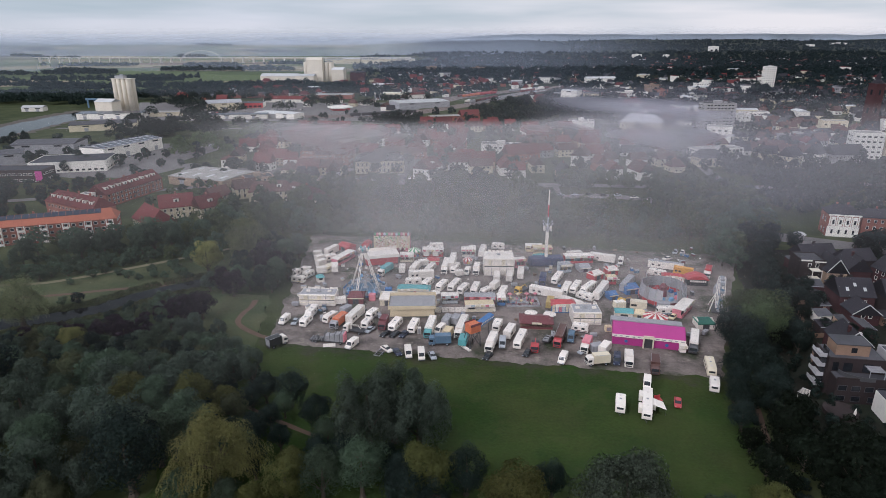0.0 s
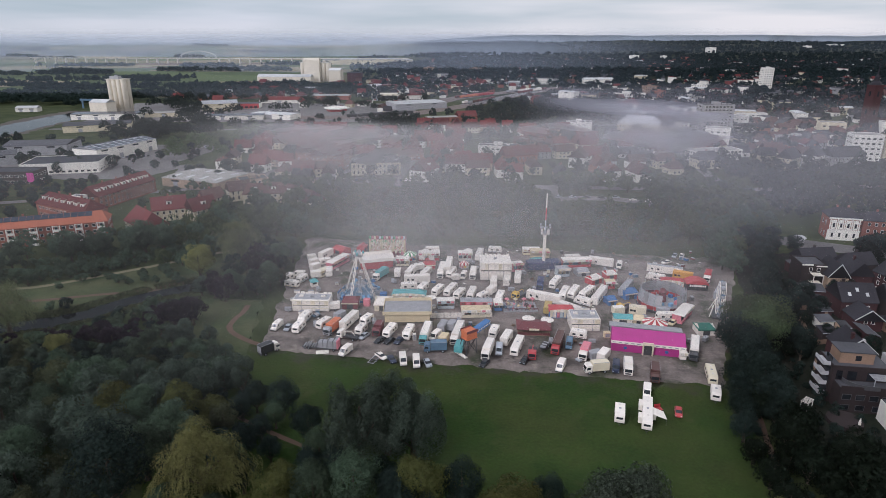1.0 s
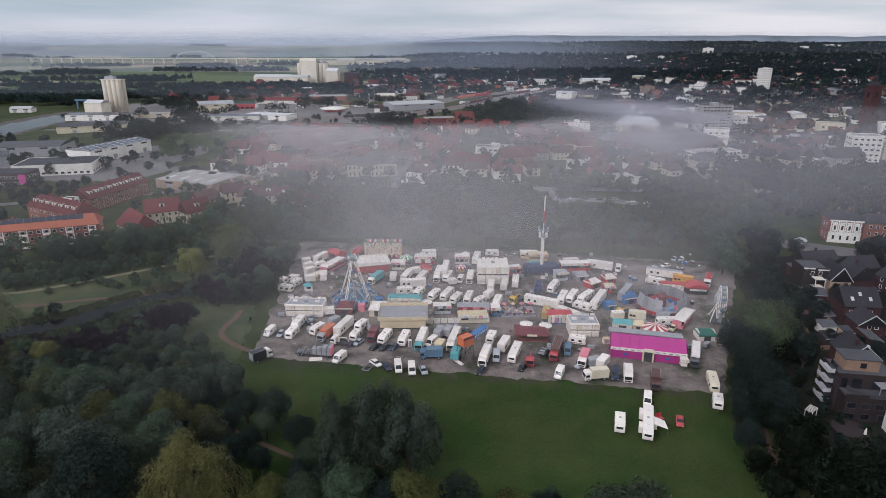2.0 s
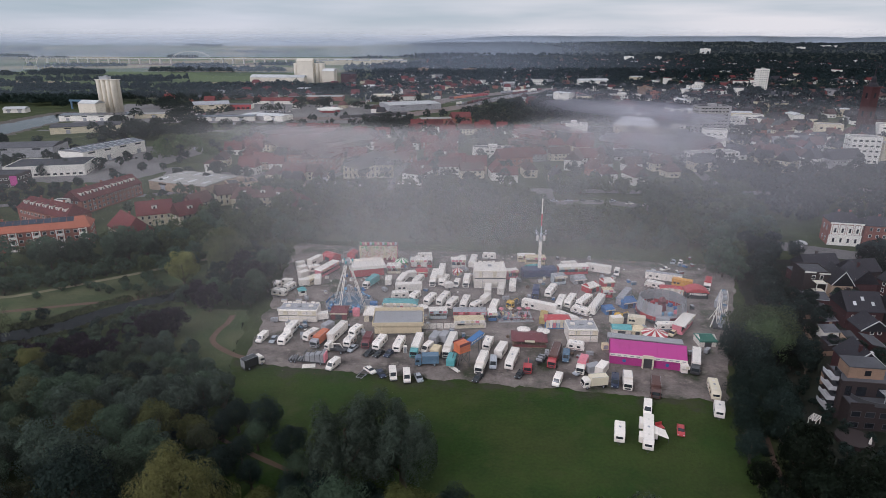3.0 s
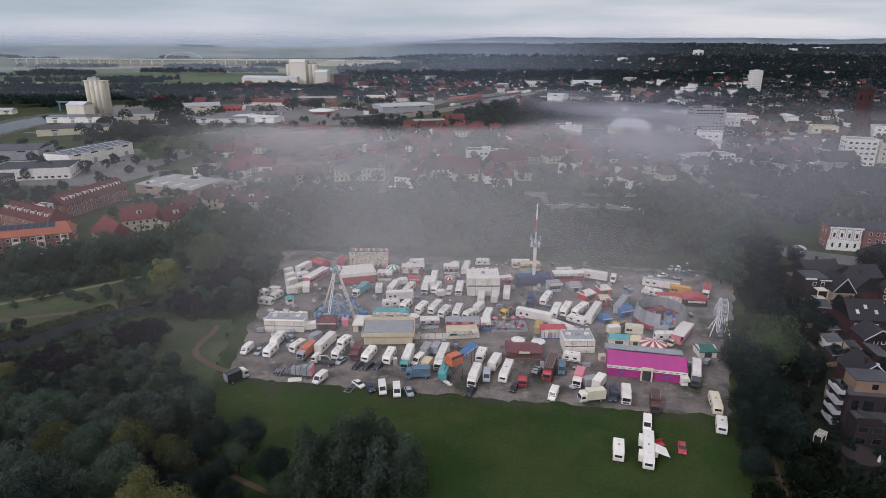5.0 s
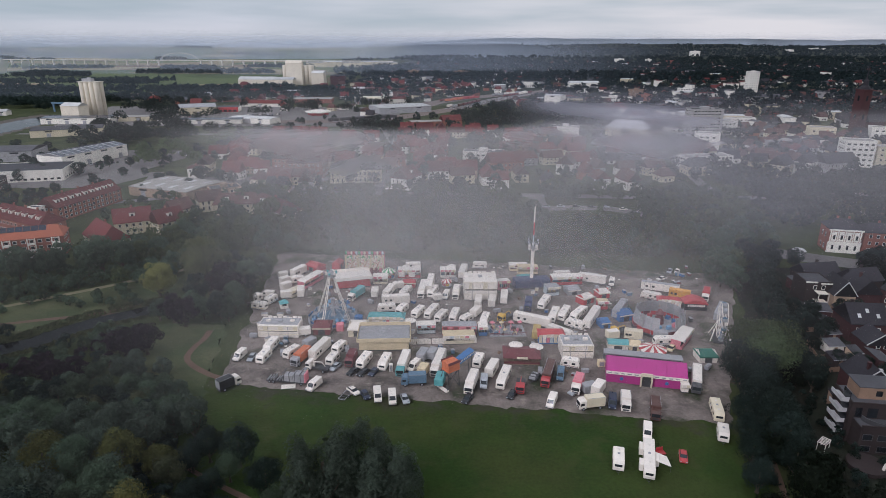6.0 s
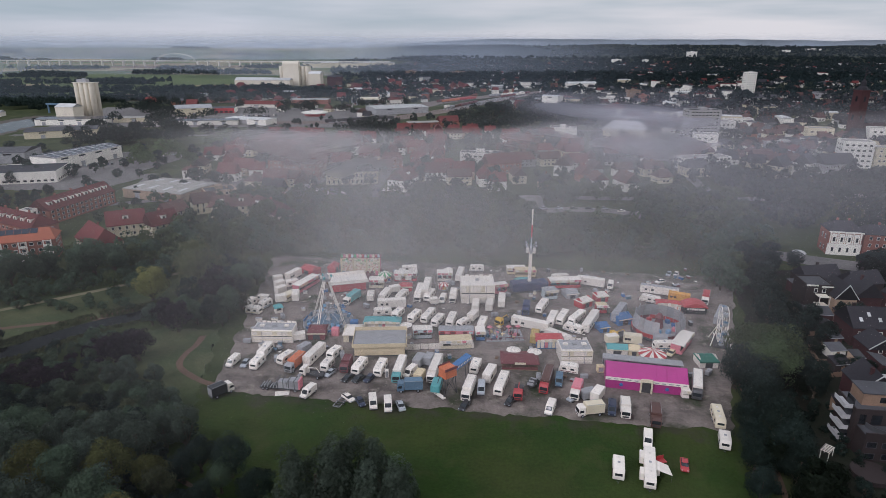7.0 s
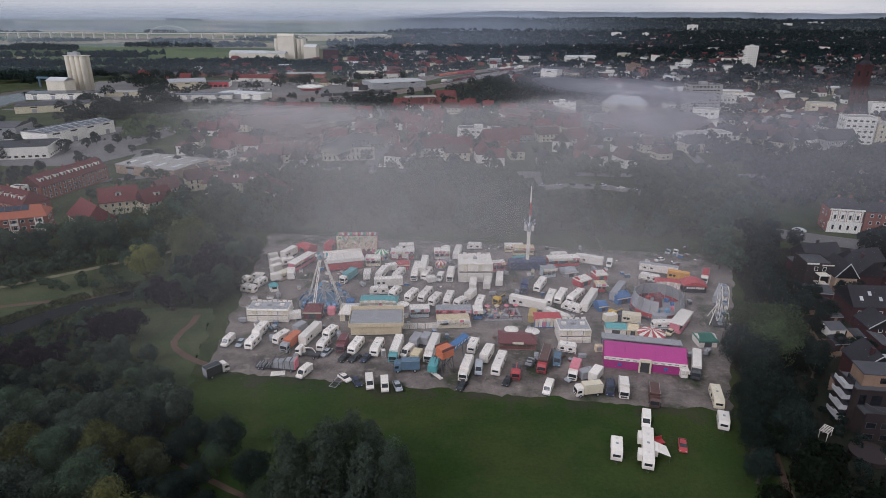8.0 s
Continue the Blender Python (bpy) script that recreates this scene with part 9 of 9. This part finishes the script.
# middle rows
ornate_booth(-16.6, 208.7, -2, 11.7, 4.5, 4.0, WHITE, TEAL)
pavilion(-16.1, 193.7, 2, 14.9, 9, 4.2, SAND, GREY)
parasol(-8.8, 206.7, 2.1, WHITE, 2.6)
stall(-3.3, 202.2, 4, 6.0, 3.5, 2.9, GLASSY, WHITE)
stall(4.6, 201.0, -0, 5.2, 4, 3.2, RED, GREY)
stall(10.2, 201.0, -0, 5.4, 4, 3.2, PINK, GREY)
stall(15.1, 201.0, -0, 2.9, 4, 3.0, BLUE, WHITE)
caravan(10.1, 209.1, -132, 4.8)
trailer(13.6, 214.5, -118, 5.0, 3.0, WHITE, WHITE)
caravan(16.4, 208.9, -105, 6.7)
stall(7.1, 195.4, 4, 9.8, 4, 2.8, CREAM, SAND)
trailer(32.1, 207.6, 153, 12.6, 3.5, WHITE, WHITE)
caravan(38.6, 223.1, -115, 8.5)
caravan(40.3, 212.6, -111, 8.5)
caravan(44.0, 213.7, -116, 8.5)
caravan(48.9, 213.5, -127, 9.0)
trailer(52.5, 209.5, -118, 13.6, 3.5, WHITE, WHITE)
caravan(45.9, 205.3, 141, 6.1)
caravan(39.8, 199.7, 135, 8.5)
trailer(32.2, 198.7, -104, 6.1, 3.0, YELLOW_DULL, YELLOW_DULL)
truck(23.8, 211.3, -134, 7.0, IRON, YELLOW)
ornate_booth(36.2, 196.1, -0, 8.1, 5, 4.0, BLUE, RED)
open_ride(22.8, 202.5, 3, 12.1, 8, 2.2, MAROON, IRON)
tent(53.9, 226.1, 34, 5.2, 4, 3.6, RED, WHITE)
tent(61.4, 231.3, 14, 4.3, 4, 3.4, RED, WHITE)
stall(58.9, 220.7, -0, 3.6, 3, 3, RED, SAND)
stall(50.7, 244.3, 5, 12.0, 4, 3.2, RED, WHITE)
trailer(49.8, 248.6, -169, 6.4, 3.4, WHITE, WHITE)
trailer(61.0, 244.7, 156, 10.4, 3.6, WHITE, WHITE)
stall(33.7, 258.8, -0, 7.4, 4, 2.6, SAND, WHITE)
stall(37.0, 255.6, -0, 8.2, 4, 3.0, SAND, SAND)
tent(34.4, 246.7, 14, 4.7, 3, 3, TEAL, TEAL)
stall(43.1, 233.5, 12, 4.9, 4, 3.4, GLASSY, GREY)
tent(51.0, 235.0, 13, 4.7, 5, 3.0, GREY, GREY)
truck(32.6, 220.6, -102, 7.0, NAVY, NAVY)
# east part
trailer(84.7, 236.0, 158, 13.6, 3.5, WHITE, GREY)
trailer(89.7, 229.5, 154, 7.4, 3.5, ORANGE_Y, ORANGE_Y)
caravan(79.0, 229.0, 147, 6.7)
car(89.4, 247.9, -156, WHITE)
car(95.7, 256.3, -119, SILVER)
car(98.7, 256.0, -117, WHITE)
van(68.3, 243.0, -110, WHITE)
ornate_booth(83.6, 223.4, -14, 8.0, 4, 3.4, ORANGE, RED)
signed_booth(91.7, 221.1, -7, 7.6, 5, 3.6, BLACKISH, RED)
truck(99.4, 229.3, -117, 8.0, RED, WHITE)
trailer(98.0, 214.3, -122, 12.4, 3.2, GREY, GREY)
tent(55.7, 206.7, 15, 3.1, 4, 3.0, BLUE, BLUE)
tent(63.7, 212.5, 19, 5.2, 5, 3.6, BLUE, BLUE)
trailer(63.9, 216.3, -121, 11.5, 3.6, GREY, GREY)
truck(59.7, 200.6, -155, 7.0, IRON, YELLOW)
trailer(56.2, 197.2, -166, 4.0, 3.0, CREAM, WHITE)
trailer(62.7, 196.8, 164, 5.6, 3.4, CREAM, CREAM)
trailer(71.4, 196.8, 159, 4.4, 3.0, GREY, GREY)
stall(77.3, 194.6, 53, 11.0, 3.5, 3.2, PINK, WHITE)
children_carousel(65.2, 185.7, 3.7, RED, WHITE, 4.0)
caravan(71.4, 193.2, 180, 6.3)
car(72.5, 189.8, -130, SAND)
tent(56.2, 191.3, -7, 6.0, 3.5, 3.0, WHITE, TEAL)
tent(61.3, 190.6, -13, 3.3, 3.5, 3, SAND, SAND)
truck(72.2, 169.9, -112, 12.0, WHITE, IRON)
tent(80.6, 184.2, -0, 5.3, 5, 3.2, WHITE, DKGREEN)
stall(67.6, 166.3, -8, 2.0, 1.5, 2.3, WHITE, WHITE)
truck(49.3, 158.8, -103, 6.0, WHITE, WHITE)
van(46.2, 159.8, -105, DARKBLUE)
truck(55.9, 155.4, -106, 7.1, BROWN, BROWN)
caravan(71.6, 155.5, -104, 7.6)
caravan(69.0, 145.9, -110, 4.8)
# front rows
van(-58.5, 184.7, -104, WHITE)
car(-54.8, 184.2, -96, SILVER)
caravan(-51.0, 183.5, -102, 5.5)
caravan(-50.6, 190.6, -100, 6.9)
trailer(-47.3, 192.8, -133, 3.0, 1.6, IRON, IRON)
caravan(-43.3, 186.2, -119, 5.5)
truck(-39.9, 182.7, -110, 8.0, ORANGE, GREY)
trailer(-38.9, 191.0, -122, 4.0, 3.2, GREY, GREY)
trailer(-35.1, 187.3, -108, 9.9, 3.5, WHITE, WHITE)
truck(-34.0, 177.6, 162, 7.0, IRON, WHITE)
caravan(-30.4, 181.9, -106, 4.8)
caravan(-29.5, 189.1, -115, 5.1)
car(-29.1, 178.6, -117, SILVER)
truck(-56.5, 168.4, 47, 6.4, BLACKISH, WHITE)
stage_trailer(-41.2, 171.2, -9, 11.5, 5, 3.6, GREY, IRON)
van(-33.2, 168.1, -115, WHITE)
car(-22.2, 165.7, -48, WHITE)
car(-18.8, 163.8, -65, DARKBLUE)
van(-15.4, 163.0, -81, WHITE)
van(-11.4, 161.8, -84, WHITE)
car(-8.1, 161.8, -73, SILVER)
flatbed_frame(-24.1, 163.8, 70)
ground_board(-40.4, 168.7, 10)
caravan(-21.0, 181.1, -106, 6.8)
caravan(-14.9, 180.2, -101, 6.9)
portable_toilet(-12.9, 177.4)
car(-23.7, 175.8, -123, BLACKISH)
car(-20.7, 175.4, -124, BLACKISH)
car(-17.7, 175.6, -113, DARKBLUE)
truck(-9.4, 178.6, -98, 11.0, WHITE, TEAL)
truck(-6.1, 170.0, -176, 7.0, BLUEGREY, BLUEGREY)
van(-6.3, 178.4, -118, WHITE)
trailer(-3.6, 175.0, -108, 4.0, 3.0, SAND, SAND)
trailer(-4.0, 183.4, -108, 4.9, 3.2, GREY, GREY)
trailer(-1.1, 184.4, -108, 4.0, 3.0, GREY, GREY)
truck(0.7, 179.0, -102, 12.0, WHITE, WHITE)
trailer(1.2, 170.3, -101, 5.0, 2.6, TEAL, TEAL)
truck(9.8, 168.4, -105, 9.0, WHITE, WHITE)
car(8.4, 161.8, -117, BLACKISH)
truck(-24.9, 181.6, -97, 6.0, MAROON, MAROON)
fence_panel(-7.3, 193.1, -6)
fence_panel(-4.9, 193.2, 5)
fence_panel(-2.6, 193.4, -6)
fence_panel(-0.2, 193.5, 5)
fence_panel(2.1, 193.6, -6)
fence_panel(6.8, 193.9, -6)
fence_panel(9.2, 194.0, 5)
fence_panel(11.6, 194.2, -6)
caravan(12.5, 180.9, -107, 5.5)
trailer(16.0, 175.8, -111, 6.7, 3.2, WHITE, WHITE)
van(13.3, 169.5, -97, SILVER)
caravan(19.0, 171.5, -108, 9.5)
car(20.4, 163.9, -117, BLACKISH)
truck(23.2, 167.8, -101, 7.0, IRON, RED)
trailer(27.6, 172.8, -114, 4.5, 1.4, IRON, IRON)
truck(31.6, 172.9, -109, 11.2, BROWN, RED)
van(35.2, 173.6, -104, BLUEGREY)
beer_garden(25.5, 184.2, -4, 10.4, 7, 3.2, MAROON, MAROON)
parasol(24.2, 188.0, 2.2, WHITE, 3.4)
parasol(30.3, 186.9, 2.2, WHITE, 3.4)
long_booth(42.4, 187.7, -0, 9.3, 7, 4.4, WHITE, GREY)
caravan(39.1, 179.6, 161, 5.1)
truck(38.7, 167.4, -113, 7.0, PINK, WHITE)
car(37.6, 165.4, -141, SILVER)
van(30.4, 160.1, -113, WHITE)
truck(40.2, 158.5, -170, 7.0, CREAM, WHITE)
trailer(41.4, 165.8, -161, 4.0, 2.8, GREY, GREY)
trailer(43.9, 165.6, -124, 5.0, 3.0, WHITE, WHITE)
crate_cabinet(48.3, 179.9)
# on the meadow
caravan(41.2, 136.3, -105, 5.7)
caravan(48.1, 136.4, -107, 11.5, slideouts=True)
van(51.2, 146.9, -108, WHITE)
car(56.6, 138.1, -108, RED)
side_tent(52.1, 139.8)

# ---- small goods standing about between the vehicles
FOOTPRINTS = []
for ob in scene.objects:
    if ob.parent is None and ob.children and 150 < ob.location.y < 275 and -80 < ob.location.x < 115:
        xs = [(c.matrix_basis @ Vector(q)) for c in ob.children if c.type == "MESH" for q in c.bound_box]
        if xs:
            FOOTPRINTS.append((ob.matrix_basis.inverted(), min(p.x for p in xs) - 0.9, max(p.x for p in xs) + 0.9, min(p.y for p in xs) - 0.9, max(p.y for p in xs) + 0.9))


def vacant(x, y):
    for inv, a, b, c, d in FOOTPRINTS:
        p = inv @ Vector((x, y, 0))
        if a < p.x < b and c < p.y < d:
            return False
    return True


def supply_box(x, y, rot, paint):
    t = thing("supply_box", x, y, 0.05, rot, "small " + tone(paint) + " supply box standing on the gravel", "box", "goods between the vehicles")
    w, h = rnd.uniform(0.5, 1.1), rnd.uniform(0.7, 1.4)
    part("body", Shape().rbox(-w, w, -0.5, 0.5, 0.08, h, 0.05), paint, t)
    part("lid", Shape().box(-w - 0.04, w + 0.04, -0.54, 0.54, h, h + 0.07), GREY, t)


def pallet_stack(x, y, rot):
    t = thing("pallet_stack", x, y, 0.05, rot, "stack of weathered wooden pallets on the gravel", "pallets", "goods between the vehicles")
    for k in range(rnd.randint(3, 6)):
        part("pallet", PALLET, None, t, "", pose(0, 0, 0.15 * k, 0, 0, rnd.uniform(-3, 3)))


def generator_set(x, y, rot):
    t = thing("generator", x, y, 0.05, rot, "grey wheeled power generator on the gravel", "generator", "goods between the vehicles")
    part("housing", Shape().rbox(-1.2, 1.2, -0.6, 0.6, 0.4, 1.6, 0.08), GREY, t)
    part("exhaust", Shape().tube((0.7, 0.2, 1.6), (0.7, 0.2, 2.0), 0.06), IRON, t)
    part("drawbar", Shape().box(1.2, 2.2, -0.05, 0.05, 0.35, 0.45), IRON, t)
    wheels(t, (-0.2,), 1.3, 0.3, 0.18)


def bar_table(x, y):
    t = thing("bar_table", x, y, 0.05, 0, "round white standing table on the gravel", "table", "goods between the vehicles")
    part("top", Shape().turn([(0.45, 1.05), (0.45, 1.1)], 12), WHITE, t)
    part("stem", Shape().tube((0, 0, 0), (0, 0, 1.05), 0.05), IRON, t)


sl = Shape()
for k in range(5):
    sl.box(-0.6, 0.6, -0.4 + k * 0.2 - 0.07, -0.4 + k * 0.2 + 0.07, 0.11, 0.14)
for k in range(3):
    sl.box(-0.6 + k * 0.55, -0.5 + k * 0.55, -0.4, 0.4, 0.0, 0.11)
PALLET = sl.mesh("pallet", TIMBER)
made = 0
while made < 120:
    y = rnd.uniform(170, 262)
    x = rnd.uniform(-62, 74 + (y - 163) * 0.38)
    if y < 172 - 0.145 * (x + 10) or not vacant(x, y):
        continue
    k = rnd.random()
    a = rnd.uniform(0, 360)
    if k < 0.55:
        supply_box(x, y, a, rnd.choice((WHITE, GREY, WHITE, BLUEGREY, MAROON, BLUE, IRON, CREAM)))
    elif k < 0.72:
        pallet_stack(x, y, a)
    elif k < 0.85:
        generator_set(x, y, a)
    else:
        bar_table(x, y)
    made += 1

# ---- cars in the street and car parks behind
def parked_rows(name, rows, label):
    """Rows of parked cars too far off to tell apart: body, glass and roof for each."""
    mats = (WHITE, SILVER, BLACKISH, DARKBLUE, RED, GLASS_TINT)
    s = Shape()
    for x, y, rot, n, gap in rows:
        for k in range(n):
            if rnd.random() < 0.2:
                continue
            m = pose(x, y, land_z(x, y) + 0.08, 0, 0, rot) @ pose(k * gap, rnd.uniform(-0.3, 0.3), 0, 0, 0, 90 + rnd.uniform(-3, 3))
            paint = rnd.choice((0, 0, 1, 1, 2, 2, 3, 4))
            for body, slot in ((Shape().rbox(-2.1, 2.1, -0.88, 0.88, 0.25, 0.95, 0.12), paint), (Shape().box(-1.7, 0.9, -0.78, 0.78, 0.95, 1.4, 0, 0.25), 5), (Shape().box(-1.3, 0.5, -0.55, 0.55, 1.4, 1.45, 0, 0.05), paint)):
                s.add([m @ Vector(p) for p in body.v], body.f, slot)
    tagged(new(name, s.mesh(name, *mats)), label, "parked cars", "", "stuff")


parked_rows("parked_cars", ((-330, 760, 10, 14, 3.0), (-325, 775, 10, 12, 3.0), (-250, 790, 6, 16, 3.0), (-245, 805, 6, 16, 3.0), (-190, 870, 0, 14, 3.0), (-150, 880, 0, 14, 3.0), (-130, 940, 4, 18, 3.0), (-125, 955, 4, 16, 3.0), (-60, 930, 10, 12, 3.0), (-245, 690, 0, 10, 3.2), (-240, 520, 24, 14, 3.0), (-225, 512, 24, 12, 3.0), (-262, 482, 24, 14, 3.0), (-395, 700, 5, 10, 3.2)), "rows of parked cars on the yards of the estate")
parked_rows("parked_cars", ((-84, 392, 10, 7, 3.0), (-80, 402, 10, 8, 3.0), (-60, 396, 12, 5, 3.0), (-45, 404, 0, 6, 3.2)), "parked cars on a yard behind houses in the mist")
for k in range(7):
    car(62 + k * 8.5, 359 - max(0, k - 4) * 5 + rnd.uniform(-1.5, 1.5), rnd.uniform(-20, 20), rnd.choice((WHITE, SILVER, WHITE, BLACKISH)))


# ---------------------------------------------------------------- mist
def mist_layer(z, x0, x1, y0, y1, density, swell, seed, step_m=14.0, material=None, label=""):
    """A thin drifting layer of ground mist; density(x, y) is how much it veils."""
    nx, ny = int((x1 - x0) / step_m), int((y1 - y0) / step_m)
    v, dens = [], []
    for j in range(ny + 1):
        for i in range(nx + 1):
            x, y = x0 + (x1 - x0) * i / nx, y0 + (y1 - y0) * j / ny
            edge = min(step(0, 90, x - x0), step(0, 90, x1 - x), step(0, 60, y - y0), step(0, 160, y1 - y))
            w = noise.noise((x / 130.0, y / 130.0, seed * 3.7))
            v.append((x, y, z + swell * w))
            dens.append(max(0.0, density(x, y) * edge * (0.85 + 0.5 * w)))
    s = Shape()
    s.add(v, [(j * (nx + 1) + i, j * (nx + 1) + i + 1, (j + 1) * (nx + 1) + i + 1, (j + 1) * (nx + 1) + i) for j in range(ny) for i in range(nx)])
    me = smooth(s.mesh("mist", material or MIST))
    a = me.attributes.new("veil", "FLOAT", "POINT")
    a.data.foreach_set("value", dens)
    return tagged(new("mist", me), label or "thin layer of drifting ground mist over park and town", "mist", "", "stuff")


def bank(x, y):
    """The bank that lies from the back of the yard to the middle of the town, with a clear far edge."""
    brim = 690 + 24 * noise.noise((x / 80.0, 0.0, 4.0)) + 0.10 * max(0.0, x)
    loose = step(100, 260, x)
    far_edge = 1.0 - step(brim - 45 - 160 * loose, brim + 25 + 300 * loose, y)
    body = 0.19 * step(165, 215, y) + 0.41 * step(215, 300, y) + 0.06 * step(320, 470, y) + 0.20 * step(510, 640, y)
    k = 1.0 - step(255, 380, y)
    west = step(-165 + 40 * k, -25 - 5 * k, x + 0.45 * max(0.0, y - 330))
    east = (1.0 - 0.52 * step(80, 260, x)) * (1.0 - 0.8 * step(78, 128, x - 0.35 * (y - 200)) * (1 - step(280, 380, y)))
    return body * far_edge * west * east


def town_veil(x, y):
    """Looser wisps over the eastern quarters."""
    return (1.0 - 0.8 * step(0.36, 0.52, x / max(y, 100.0))) * 0.80 * step(30, 190, x - 0.02 * y) * step(400, 720, y) * (1 - step(900, 1400, y)) + 0.66 * step(84, 190, x) * step(215, 350, y) * (1 - step(560, 700, y)) * (1.0 - 0.6 * step(0.5, 0.66, x / max(y, 100.0)))


def river_veil(x, y):
    """A faint veil over the river and the western wood."""
    return step(-20, -80, x) * step(-200, -110, x) * step(150, 215, y) * (1 - step(250, 360, y))


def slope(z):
    """Higher layers carry their mist nearer, lined up along the camera's view."""
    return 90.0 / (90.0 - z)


def thin_veil(x, y):
    """A breath of mist over the showground and the western wood."""
    return (0.030 - step(-50, -85, x) * (0.008 * (1.0 - step(205, 250, y)) + 0.017 * (1.0 - step(138, 168, y)))) * step(80, 150, y - 60 * step(-60, 20, x)) * (1.0 - 0.95 * step(66, 115, x - 0.2 * (y - 180))) + (0.034 + 0.034 * step(-175, -120, x) * (1.0 - step(290, 345, y))) * step(-50, -115, x) * step(212, 262, y) * (1.0 - step(480, 600, y))


# Density is laid out along the line of sight, not over the ground.
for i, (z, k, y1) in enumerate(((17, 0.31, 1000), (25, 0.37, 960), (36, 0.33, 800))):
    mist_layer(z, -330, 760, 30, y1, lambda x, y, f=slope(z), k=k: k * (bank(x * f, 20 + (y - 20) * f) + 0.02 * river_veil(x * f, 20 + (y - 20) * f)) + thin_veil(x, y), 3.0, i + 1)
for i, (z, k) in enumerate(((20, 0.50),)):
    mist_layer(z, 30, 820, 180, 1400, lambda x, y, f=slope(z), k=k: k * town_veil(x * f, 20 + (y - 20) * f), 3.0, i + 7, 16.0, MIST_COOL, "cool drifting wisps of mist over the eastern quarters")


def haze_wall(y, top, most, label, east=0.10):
    """Upright tinted sheet adding haze between town and horizon, thicker towards the ground."""
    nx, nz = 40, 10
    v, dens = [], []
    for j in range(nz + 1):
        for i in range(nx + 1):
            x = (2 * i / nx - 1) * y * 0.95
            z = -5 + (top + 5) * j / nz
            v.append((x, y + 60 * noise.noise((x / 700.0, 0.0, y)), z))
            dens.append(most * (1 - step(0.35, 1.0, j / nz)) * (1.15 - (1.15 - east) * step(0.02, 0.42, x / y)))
    s = Shape()
    s.add(v, [(j * (nx + 1) + i, j * (nx + 1) + i + 1, (j + 1) * (nx + 1) + i + 1, (j + 1) * (nx + 1) + i) for j in range(nz) for i in range(nx)])
    me = smooth(s.mesh("haze", HAZE))
    me.attributes.new("veil", "FLOAT", "POINT").data.foreach_set("value", dens)
    tagged(new("haze", me), label, "haze", "", "stuff")


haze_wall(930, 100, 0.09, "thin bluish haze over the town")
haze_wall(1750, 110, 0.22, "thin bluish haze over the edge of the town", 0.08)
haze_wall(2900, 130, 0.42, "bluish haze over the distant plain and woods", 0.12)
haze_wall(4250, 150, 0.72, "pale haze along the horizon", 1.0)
